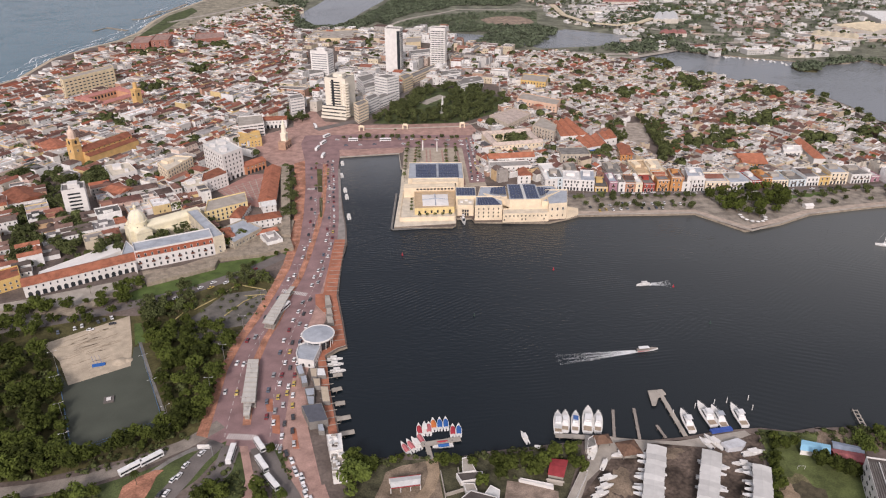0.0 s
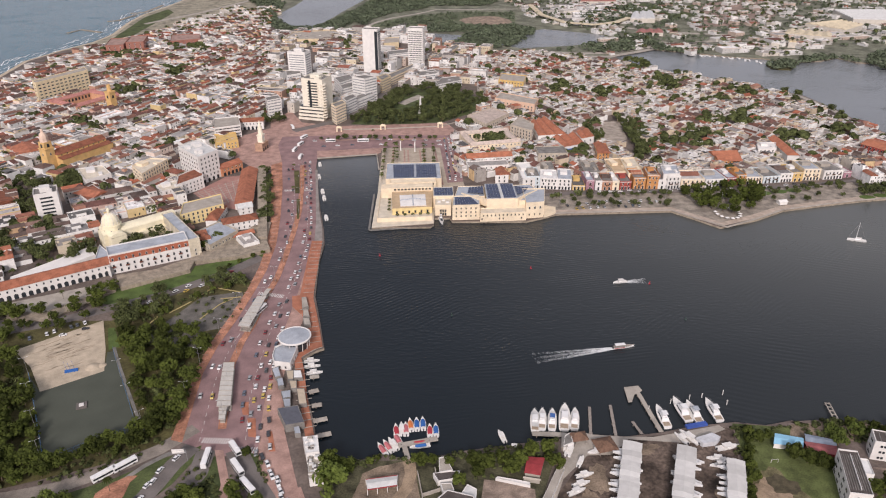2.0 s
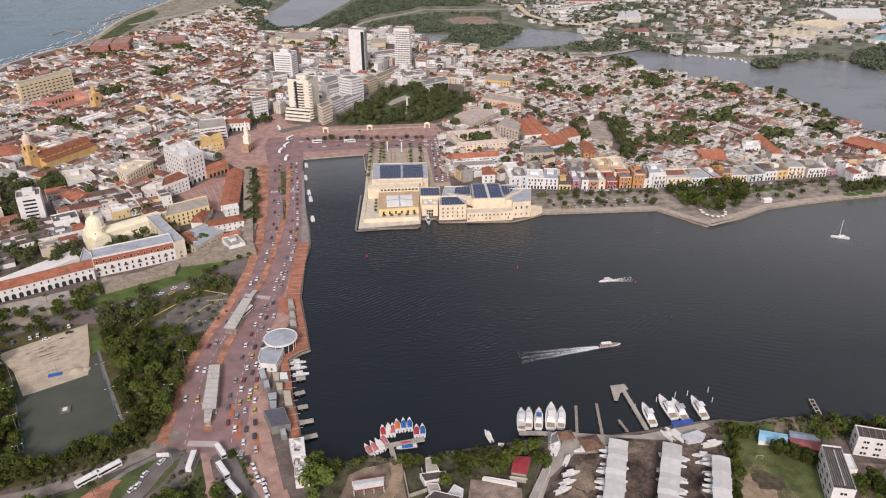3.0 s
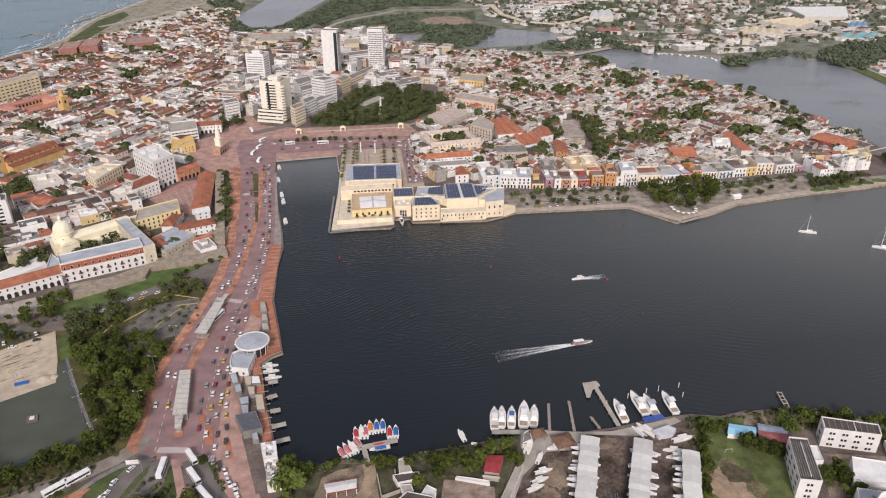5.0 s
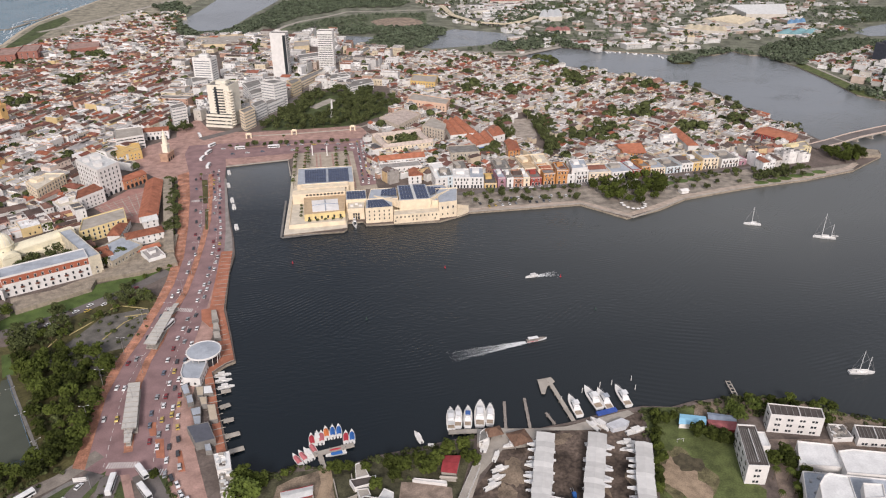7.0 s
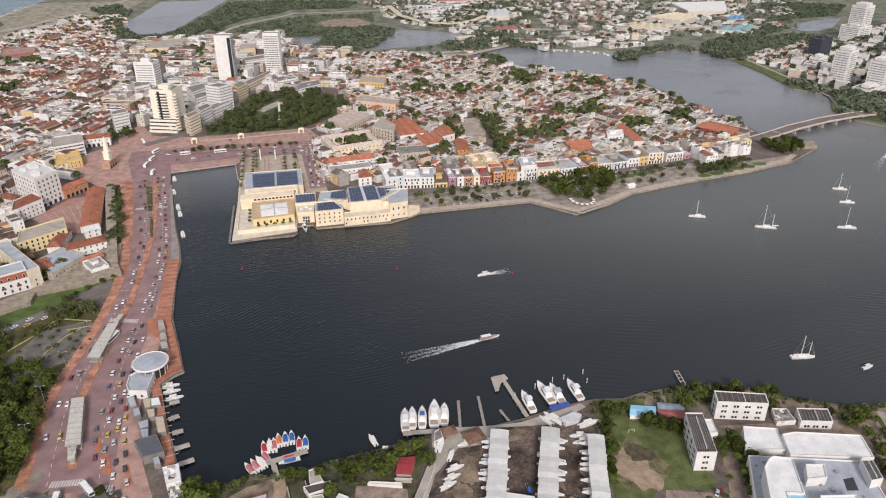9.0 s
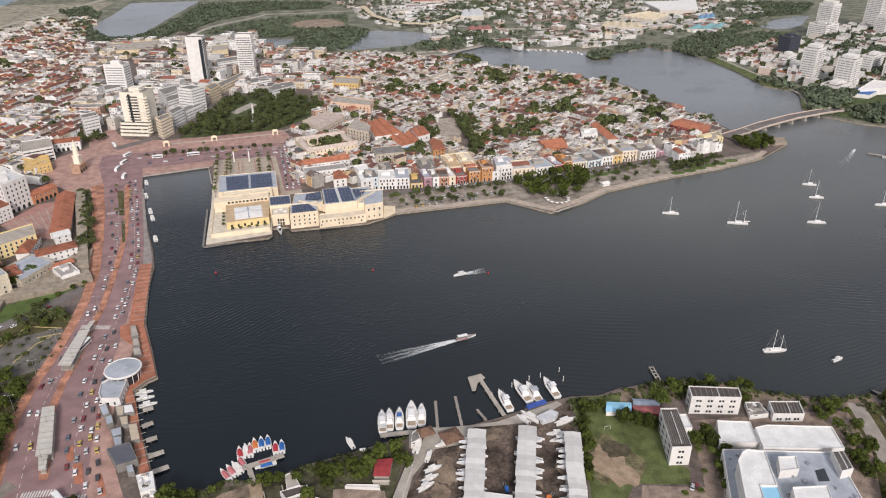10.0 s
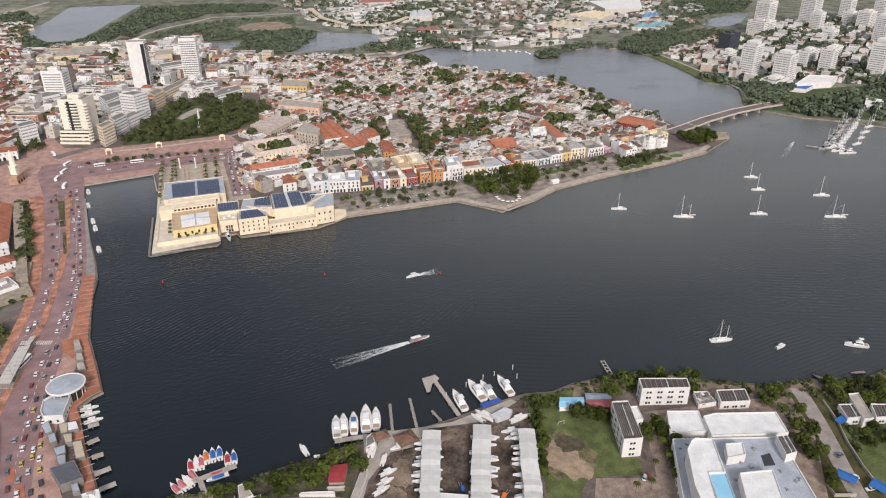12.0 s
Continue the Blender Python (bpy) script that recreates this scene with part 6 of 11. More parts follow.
# road bridge over the channel mouth
deck = [(489, 635), (517, 643), (553, 656), (604, 671), (651, 683), (694, 694)]
hump = [2.4, 3.8, 5.2, 6.0, 5.0, 2.4]
b = Build()
for i in range(5):
    (x0, y0), (x1, y1) = deck[i], deck[i + 1]
    L = math.hypot(x1 - x0, y1 - y0)
    nx, ny = -(y1 - y0) / L * 7, (x1 - x0) / L * 7
    z0, z1 = hump[i], hump[i + 1]
    k = b.pts([(x0 - nx, y0 - ny, z0), (x1 - nx, y1 - ny, z1), (x1 + nx, y1 + ny, z1), (x0 + nx, y0 + ny, z0)])
    k2 = b.pts([(x0 - nx, y0 - ny, z0 - 1.2), (x1 - nx, y1 - ny, z1 - 1.2), (x1 + nx, y1 + ny, z1 - 1.2), (x0 + nx, y0 + ny, z0 - 1.2)])
    b.f += [(k, k + 1, k + 2, k + 3), (k2, k2 + 1, k + 1, k), (k2 + 2, k2 + 3, k + 3, k + 2), (k2 + 3, k2 + 2, k2 + 1, k2)]
    b.m += [0, 1, 1, 1]
bridge = b.thing("bridge", [ASPHD, CONC], "humped pale concrete road bridge", "bridge")
for s in (-1, 1):
    b = Build()
    for i in range(5):
        (x0, y0), (x1, y1) = deck[i], deck[i + 1]
        L = math.hypot(x1 - x0, y1 - y0)
        nx, ny = -(y1 - y0) / L, (x1 - x0) / L
        for o0, o1 in ((6.7, 7.05),):
            a = [(x0 + nx * s * o0, y0 + ny * s * o0, hump[i]), (x1 + nx * s * o0, y1 + ny * s * o0, hump[i + 1]), (x1 + nx * s * o1, y1 + ny * s * o1, hump[i + 1]), (x0 + nx * s * o1, y0 + ny * s * o1, hump[i])]
            k = b.pts(a + [(x, y, z + 1.1) for x, y, z in a])
            for f in ((0, 1, 5, 4), (1, 2, 6, 5), (2, 3, 7, 6), (3, 0, 4, 7), (4, 5, 6, 7)):
                b.f.append(tuple(k + m for m in f))
                b.m.append(0)
    b.part("parapet", [mat("pinkish parapet %d" % s, (0.55, 0.44, 0.38), var=0.1)], bridge)
b = Build()
b.box(-0.9, -6, -2, 0.9, 6, 4.4)
b.box(-1.5, -6.6, -2, 1.5, 6.6, 1.0)
me = b.mesh("pier", [CONC])
for x, y, a in along(deck, 24, 40):
    part_of(me, "pier", bridge, pose(x, y, 0, 0, 0, a))

# ---------------------------------------------------------------- landmarks of the old town
def wing(p, q, depth):
    """Plan of a wing whose front runs from p to q, its depth behind (to the left of p to q)."""
    L = math.hypot(q[0] - p[0], q[1] - p[1])
    nx, ny = -(q[1] - p[1]) / L * depth, (q[0] - p[0]) / L * depth
    return [p, q, (q[0] + nx, q[1] + ny), (p[0] + nx, p[1] + ny)]


def frame_of(p, q):
    """Middle, length and turn of the line p to q."""
    return ((p[0] + q[0]) / 2, (p[1] + q[1]) / 2), math.hypot(q[0] - p[0], q[1] - p[1]), math.degrees(math.atan2(q[1] - p[1], q[0] - p[0]))


def roofed(name, p, q, depth, h, label, wall=WHITE, roof=TILE, rise=2.6, floors=2, me=None, pitch=3.6, lower=None, low_pitch=4.0, z=1.5, category="building", hip=False):
    """A wing with a pitched tile roof; lower: arches of the ground floor."""
    c, L, a = frame_of(p, q)
    b = Build()
    b.box(-L / 2, 0, 0, L / 2, depth, h)
    if not hip:
        for x in (-L / 2, L / 2):
            b.face([(x, 0, h), (x, depth, h), (x, depth / 2, h + rise - 0.2)])
    ob = b.thing(name, [wall], label, category, at=pose(c[0], c[1], z, 0, 0, a))
    b = Build()
    if hip:
        b.hip(-L / 2, 0, L / 2, depth, h, rise, 0.6)
    else:
        b.gable(-L / 2, 0, L / 2, depth, h, rise, "x", 0.6)
    b.part("roof", [roof], ob)
    n = int((L - 2) / pitch)
    for fl in range(floors):
        if fl == 0 and lower is not None:
            m = int((L - 2) / low_pitch)
            for k in range(m):
                part_of(lower, "arch", ob, pose(-L / 2 + 1 + (L - 2) * (k + 0.5) / m, 0, 0))
            continue
        for k in range(n):
            part_of(me or WINDOW, "window", ob, pose(-L / 2 + 1 + (L - 2) * (k + 0.5) / n, 0, 1.1 + fl * h / floors))
    return ob


def arch_mesh(w, h):
    # flat dark face on the wall, standing for the shade inside an open arch
    b = Build()
    pts = [(-w / 2, 0), (w / 2, 0)] + [(w / 2 * math.cos(t), h - w / 2 + w / 2 * math.sin(t)) for t in [math.pi * k / 8 for k in range(9)]]
    b.face([(x, -0.05, z) for x, z in pts])
    return b.mesh("arch", [GLASSD])


ARCHWAY = arch_mesh(2.6, 3.6)
REDW = mat("brick red paint", (0.36, 0.12, 0.07), var=0.12, size=4)

# church with its dome, convent wings and the long arcaded wing
PA, PB, PC = (-274.8, 405.9), (-215.3, 442.2), (-167.7, 465.3)
roofed("arcade_wing", PA, PB, 13, 8.5, "long white arcaded wing with clay tile roof", floors=2, lower=ARCHWAY, me=WINDOW, pitch=4.2, low_pitch=4.2)
hC = 14.2
conv = building("convent_wing", wing(PB, PC, 15), hC, "three-storey convent wing with red upper gallery and grey roof", "building", roof=GREYR, floors=0)
c, L, a = frame_of(PB, PC)
b = Build()
b.box(-L / 2 + 0.3, -0.12, hC * 0.66, L / 2 - 0.3, 0, hC * 0.97)
g = b.part("upper_gallery", [REDW], conv, "brick red upper gallery")
g.matrix_basis = pose(c[0], c[1], 1.5, 0, 0, a)
n = int(L / 4.2)
for fl, zz in ((0, 1.2), (1, hC * 0.36), (2, hC * 0.70)):
    for k in range(n):
        t = (k + 0.5) / n
        part_of(TALLWIN, "window", conv, pose(PB[0] + (PC[0] - PB[0]) * t + 0.13 * math.sin(radians(a)), PB[1] + (PC[1] - PB[1]) * t - 0.13 * math.cos(radians(a)), 1.5 + zz, 0, 0, a))
b = Build()
b.box(-1.2, -0.9, 0, 1.2, -0.1, 1.0)
me = b.mesh("balcony", [mat("brown balcony wood", (0.16, 0.07, 0.05), var=0.2)])
for k in range(0, n, 2):
    part_of(me, "balcony", conv, pose(c[0], c[1], 1.5, 0, 0, a) @ pose(-L / 2 + L * (k + 0.5) / n, 0, hC * 0.33))
building("convent_wing", wing((-201.2, 512.9), PC, 8), hC - 1, "convent wing with pale grey roof", "building", wall=mat("weathered cream", (0.58, 0.52, 0.40), var=0.2, size=4), roof=GREYR, floors=2, pitch=4)
CRE = mat("cream church plaster", (0.76, 0.70, 0.52), var=0.1, size=6, fine=0.8)
dm, nv = (-231.0, 491.3), (-200.3, 517.0)
_, _, an = frame_of(dm, nv)
b = Build()
b.box(-14, -9, 0, 76, 9, 14)
b.box(-9, -20, 0, 9, 20, 13)
b.box(20, -14, 0, 76, -9, 9)
church = b.thing("church", [CRE], "cream domed church with vaulted roofs", "church", at=pose(dm[0], dm[1], 1.5, 0, 0, an) @ Matrix.Diagonal((0.62, 0.62, 0.74, 1)))
b = Build()
for t0, t1 in [(math.pi * k / 10, math.pi * (k + 1) / 10) for k in range(10)]:
    y0, z0, y1, z1 = 9.4 * math.cos(t0), 14 + 4.0 * math.sin(t0), 9.4 * math.cos(t1), 14 + 4.0 * math.sin(t1)
    b.face([(-14, y0, z0), (76, y0, z0), (76, y1, z1), (-14, y1, z1)])
    b.face([(y0, -20, z0 - 0.6), (y1, -20, z1 - 0.6), (y1, 20, z1 - 0.6), (y0, 20, z0 - 0.6)])
    for x in (-14, 76):
        b.face([(x, 0, 14), (x, y0, z0), (x, y1, z1)])
    for y in (-20, 20):
        b.face([(0, y, 13.4), (y0, y, z0 - 0.6), (y1, y, z1 - 0.6)])
b.part("vault", [CRE], church)
b = Build()
b.lathe(0, 0, [(11.0, 13.0), (11.0, 21.0), (11.7, 21.2), (11.7, 22.0), (10.4, 22.0)], 24)
b.part("drum", [CRE], church)
b = Build()
b.lathe(0, 0, [(10.4 * math.cos(t), 22 + 11.5 * math.sin(t)) for t in [math.pi / 2 * k / 9 for k in range(9)]] + [(1.6, 33.3)], 24)
dome = b.part("dome", [CRE], church, "ribbed cream dome", smooth=True)
for k in range(12):
    b = Build()
    for j in range(8):
        t0, t1 = math.pi / 2 * j / 9, math.pi / 2 * (j + 1) / 9
        b.tube((10.5 * math.cos(t0), 0, 22 + 11.55 * math.sin(t0)), (10.5 * math.cos(t1), 0, 22 + 11.55 * math.sin(t1)), 0.25, 4)
    r = b.part("rib", [WHITE], dome)
    r.matrix_basis = pose(0, 0, 0, 0, 0, 30 * k)
b = Build()
b.lathe(0, 0, [(1.7, 33.0), (1.7, 36.5), (2.2, 36.6), (1.8, 37.4), (0.9, 38.4), (0.15, 39.0), (0.1, 41.0)], 10)
b.part("lantern", [CRE], dome)
for k in range(8):
    part_of(TALLWIN, "window", church, Matrix.Rotation(radians(45 * k + 22), 4, "Z") @ pose(0, -11.05, 16))
building("white_hall", [(-273, 417), (-235, 465), (-244, 477), (-279, 434)], 4.0, "long low white-roofed hall", "building", roof=WHITE, parapet=0.3)
building("grey_hall", [(-230, 453), (-214, 438), (-220, 458), (-235, 475)], 6.5, "white hall with grey roof", "building", roof=GREYR)
ob = building("balcony_house", [(-302, 405), (-284, 421), (-293, 435), (-311, 421)], 8, "ochre house with wooden balconies", "house", wall=OCHRE, roof=TILE, floors=2)
# rampart of the old town
slab("rampart_1", [(-210, 436), (-186, 443), (-165, 461), (-142, 475), (-118, 489), (-112, 471), (-131, 461), (-162, 454), (-162, 442), (-201, 419)], 1.4, 4.4, STONE, "broad grey stone town rampart", "wall", side=STONE)
slab("rampart_4", [(-164, 470), (-150, 462), (-118, 489), (-120, 521), (-127, 523), (-134, 512), (-141, 495), (-153, 474)], 1.4, 3.2, STONE, "stone platform of the rampart beside the hall", "wall", side=STONE)
roofed("rampart_arcade", (-143.5, 490.5), (-128.5, 498.5), 7, 3.2, "small open arcade with orange clay roof", wall=STONE, floors=1, me=WINDOW, rise=1.8, z=1.6)
slab("rampart_2", [(-299, 369), (-265, 387), (-234, 383), (-204, 418), (-206, 425), (-239, 393), (-271, 394), (-304, 378)], 1.4, 2.6, STONE, "low stone wall of the square", "wall", side=STONE)
slab("rampart_3", [(-153, 640), (-145, 640), (-117, 488), (-124, 489)], 1.4, 6.0, STONE, "stone rampart along the avenue", "wall", side=STONE)
# around the customs square
building("customs_hall", [(-174, 491), (-158, 512), (-140, 496), (-155, 471)], 6.2, "stone hall with pale blue-grey roof", "building", wall=mat("grey coral stone", (0.42, 0.37, 0.29), var=0.25, size=3), roof=GREYR, floors=1, first=3)
r1 = roofed("corner_house", (-153.1, 505.9), (-128.6, 515.9), 12, 7, "white house with red clay roof", hip=True)
roofed("corner_house", (-160.9, 516.4), (-159.7, 545.0), 9, 6, "white wing with red clay roof", hip=True)
roofed("market_arcade", (-140.4, 551.6), (-150.9, 630.7), 14, 5.5, "long arcade with orange clay roof", lower=ARCHWAY, floors=1, rise=3.4)
roofed("gable_house", (-148.4, 538.0), (-138.2, 542.3), 9, 6, "white gabled house by the arcade", roof=METAL)
building("yellow_palace", [(-189, 517), (-160, 538), (-167, 559), (-193, 541)], 10, "yellow colonial house row with arches", "building", wall=mat("yellow cream paint", (0.72, 0.58, 0.30), var=0.1), roof=CONC, floors=3, pitch=3.4, me=TALLWIN)
hw = 25.3
q0, q1, q2 = (-222.4, 637.8), (-196.5, 607.2), (-183.7, 626.8)
hotel = building("white_hotel", [q0, q1, q2, (q0[0] + q2[0] - q1[0], q0[1] + q2[1] - q1[1])], hw, "white six-storey block with tall windows", "building", roof=METAL, floors=5, pitch=4.2, me=TALLWIN, floor_h=hw / 6.2, first=1.0 + hw / 6.2)
for p, q in ((q0, q1), (q1, q2)):
    row_of(ARCHWAY, "archway", hotel, p, q, 1.5, 4.6)
for u, v, w, d, h in ((0.25, 0.3, 7, 5, 3.2), (0.7, 0.65, 9, 6, 2.6), (0.72, 0.22, 5, 4, 2.2)):
    x, y = q1[0] + (q0[0] - q1[0]) * u + (q2[0] - q1[0]) * v, q1[1] + (q0[1] - q1[1]) * u + (q2[1] - q1[1]) * v
    b = Build()
    b.prism(rect((x, y), w, d, -50), 1.5 + hw - 0.05, 1.5 + hw + h)
    b.part("roof_house", [WHITE], hotel)
building("white_terrace", [(-209, 578), (-192, 600), (-201, 623), (-214, 601)], 11, "white house with wooden balconies", "building", roof=TILE, floors=3, pitch=3.6)
roofed("red_house", (-182.4, 625.4), (-167.1, 642.9), 12, 8, "brick red arcaded house", wall=mat("terracotta paint", (0.48, 0.22, 0.12), var=0.12), lower=ARCHWAY, floors=2)
building("ochre_house", [(-206, 699), (-185, 709), (-193, 735), (-214, 728)], 7.5, "bright ochre house with arcade", "building", wall=OCHRE, roof=OCHRE, floors=2, pitch=3.4)
building("white_office", [(-214, 732), (-189, 743), (-198, 775), (-223, 767)], 13, "white office house with window rows", "building", roof=CONC, floors=4, band=True)
roofed("square_house", (-198.7, 767.0), (-170.7, 770.7), 14, 9, "white corner house with red roof", lower=ARCHWAY, floors=2)
# large red houses near the sea
RUST = mat("rust red plaster", (0.33, 0.15, 0.115), var=0.14, size=5)
for q, h, lb in (([(-489, 1168), (-463, 1174), (-474, 1232), (-502, 1226)], 15, "rust red theatre block near the sea"), ([(-460, 1176), (-434, 1182), (-444, 1236), (-470, 1232)], 18, "tall rust red block near the sea"), ([(-406, 1226), (-362, 1246), (-374, 1292), (-420, 1284)], 10, "long rust red cloister house")):
    building("red_block", q, h, lb, "building", wall=RUST, roof=mat("dull rust roof", (0.33, 0.22, 0.185), var=0.3, size=5) if "dull rust roof" not in bpy.data.materials else bpy.data.materials["dull rust roof"], floors=int(h / 3.6), pitch=6.5, me=TALLWIN, group="red blocks")
building("yellow_hall", [(108, 937), (139, 922), (148, 957), (116, 972)], 11, "ochre yellow house with arched windows", "building", wall=OCHRE, roof=CONC, floors=3, me=TALLWIN, pitch=4)
building("salmon_hall", [(94, 853), (138, 823), (146, 845), (105, 880)], 9, "pale salmon hall facing the park", "building", wall=mat("pale salmon plaster", (0.66, 0.46, 0.34), var=0.1, size=5), roof=CONC, floors=2, me=TALLWIN, pitch=4.5)
# clock tower
ct = (-160.1, 701.7)
b = Build()
b.box(-7, -4, 0, 7, 4, 7.4)
b.box(-7.4, -4.4, 7.4, 7.4, 4.4, 8.0)
clock = b.thing("clock_tower", [mat("faded ochre plaster", (0.42, 0.27, 0.19), var=0.25)], "clock tower over the town gate with pale spire", "tower", at=pose(ct[0], ct[1], 1.5, 0, 0, 75))
for x in (-6, 0, 6):
    part_of(ARCHWAY, "archway", clock, pose(x * 0.75, -4.05, 0))
hct = 30.5
b = Build()
b.box(-2.7, -2.7, 8.0, 2.7, 2.7, hct * 0.5)
b.box(-3.1, -3.1, hct * 0.5, 3.1, 3.1, hct * 0.53)
b.cyl(0, 0, 2.5, hct * 0.53, 2.3, hct * 0.72, 8)
b.cyl(0, 0, 2.7, hct * 0.72, 2.7, hct * 0.74, 8)
b.cyl(0, 0, 2.2, hct * 0.74, 0.2, hct, 8)
shaft = b.part("shaft", [mat("pale lime wash", (0.80, 0.74, 0.60), var=0.1, size=3)], clock, "pale cream shaft and spire")
b = Build()
b.cyl(0, 0, 1.2, 0, 1.2, 0.15, 16)
part_of(b.mesh("clock_face", [WHITE]), "clock_face", shaft, pose(0, -2.75, hct * 0.44, 90))
# cathedral
cb = (-350.2, 655.1)
hcb = 39.3
b = Build()
b.box(-4.5, -4.5, 0, 4.5, 4.5, hcb * 0.5)
b.box(-4.9, -4.9, hcb * 0.5, 4.9, 4.9, hcb * 0.53)
b.box(-4.0, -4.0, hcb * 0.53, 4.0, 4.0, hcb * 0.68)
cath = b.thing("cathedral", [mat("warm ochre plaster", (0.62, 0.40, 0.17), var=0.12, size=4)], "ochre cathedral with domed tower and tiled nave", "church", at=pose(cb[0], cb[1], 1.5, 0, 0, 61))
b = Build()
b.lathe(0, 0, [(3.9, hcb * 0.68), (3.7, hcb * 0.76), (4.0, hcb * 0.765), (3.4, hcb * 0.84), (2.2, hcb * 0.89), (1.3, hcb * 0.91), (1.2, hcb * 0.96), (0.1, hcb)], 8)
b.part("tower_top", [mat("pinkish stucco", (0.66, 0.50, 0.40), var=0.1)], cath, "pale pink octagonal tower top")
for k in range(4):
    part_of(ARCHWAY, "belfry_arch", cath, Matrix.Rotation(radians(90 * k), 4, "Z") @ pose(0, -4.05, hcb * 0.55))
    part_of(TALLWIN, "window", cath, Matrix.Rotation(radians(90 * k), 4, "Z") @ pose(0, -4.55, hcb * 0.36))
b = Build()
b.box(4.5, -13, 0, 62, 9, 9)
b.box(4.5, -7, 9, 60, 5, 13)
b.part("nave", [bpy.data.materials["warm ochre plaster"]], cath)
b = Build()
b.gable(4.5, -7, 60, 5, 13, 3.6, "x", 0.5)
for y0, y1, z0, z1 in ((-13.4, -7, 9.0, 10.8), (9.4, 5, 9.0, 10.8)):
    b.face([(4.2, y0, z0), (62, y0, z0), (62, y1, z1), (4.2, y1, z1)][:: 1 if y0 < y1 else -1])
b.part("roof", [TILE], cath)
for k in range(9):
    part_of(SMALLWIN, "window", cath, pose(9 + k * 6, -7.0, 11.0))
# ochre block and cloister
hb = 24.8
building("ochre_block", [(-475, 899), (-466, 888), (-430, 955), (-440, 972)], hb, "long pale cream apartment block", "building", wall=mat("pale ochre plaster", (0.74, 0.62, 0.41), var=0.14, size=5), roof=CONC, floors=6, pitch=6.0, me=slot_mesh(3.4, 1.3, WHITE, 0.1), floor_h=hb / 6.3, sides=(0, 1))


def cloister(name, c, w, d, turn, h, depth, label, wall, roof, arches=True, green=False):
    """Four tiled wings round a court."""
    b = Build()
    for q in ((-w / 2, -d / 2, w / 2, -d / 2 + depth), (-w / 2, d / 2 - depth, w / 2, d / 2), (-w / 2, -d / 2 + depth, -w / 2 + depth, d / 2 - depth), (w / 2 - depth, -d / 2 + depth, w / 2, d / 2 - depth)):
        b.box(q[0], q[1], 0, q[2], q[3], h)
    ob = b.thing(name, [wall], label, "building", at=pose(c[0], c[1], 1.5, 0, 0, turn))
    for q, al in (((-w / 2, -d / 2, w / 2, -d / 2 + depth), "x"), ((-w / 2, d / 2 - depth, w / 2, d / 2), "x"), ((-w / 2, -d / 2 + depth, -w / 2 + depth, d / 2 - depth), "y"), ((w / 2 - depth, -d / 2 + depth, w / 2, d / 2 - depth), "y")):
        b = Build()
        b.gable(q[0], q[1], q[2], q[3], h, 2.4, al, 0.5)
        b.part("roof", [roof], ob)
    n = int((w - 2 * depth) / 4.5)
    for k in range(n):
        part_of(ARCHWAY, "arch", ob, pose(-w / 2 + depth + (w - 2 * depth) * (k + 0.5) / n, d / 2 - depth, h - 5))
    for k in range(int(w / 4)):
        part_of(WINDOW, "window", ob, pose(-w / 2 + 2 + 4 * k, -d / 2, h - 3))
    if green:
        b = Build()
        rng = random.Random(8)
        for _ in range(26):
            patio(b, rng.uniform(-w / 2 + depth + 2, w / 2 - depth - 2), rng.uniform(-d / 2 + depth + 2, d / 2 - depth - 2), rng.uniform(6, 9), rng.uniform(2.6, 4.0), rng, n=40)
        g = b.thing("court_trees", [LEAFS], "green trees filling the court", "trees", kind="stuff", at=pose(c[0], c[1], 1.5, 0, 0, turn))
    return ob


cloister("cloister", (-406.2, 876.3), 62, 52, 60, 9, 10, "pink-roofed cloister round an arcaded court", mat("salmon plaster", (0.60, 0.33, 0.20), var=0.12), mat("pink tile roof", (0.42, 0.19, 0.16), var=0.2))
bt = (-359.2, 840.7)
b = Build()
b.box(-4, -4, 0, 4, 4, 24.5)
b.box(-4.4, -4.4, 24.5, 4.4, 4.4, 26.5)
b.cyl(0, 0, 2.6, 26.5, 2.2, 33.9, 8)
bell = b.thing("bell_tower", [bpy.data.materials["warm ochre plaster"]], "square ochre bell tower", "tower", at=pose(bt[0], bt[1], 1.5, 0, 0, 60))
for k in range(4):
    part_of(ARCHWAY, "belfry_arch", bell, Matrix.Rotation(radians(90 * k), 4, "Z") @ pose(0, -4.05, 24.5 - 6))
tower("white_block", (-299.0, 540.5), 17, 16, 23.2, 24, "white apartment block with small windows", bands=(0,), margin=4)
cloister("cloister", (72.4, 704.9), 52, 44, 12, 9, 7, "pale cloister with a green court", CREAM, mat("rosy deck roof", (0.52, 0.43, 0.37), var=0.22), green=True)
ORT = mat("orange tile", (0.40, 0.155, 0.09), var=0.22, size=4)
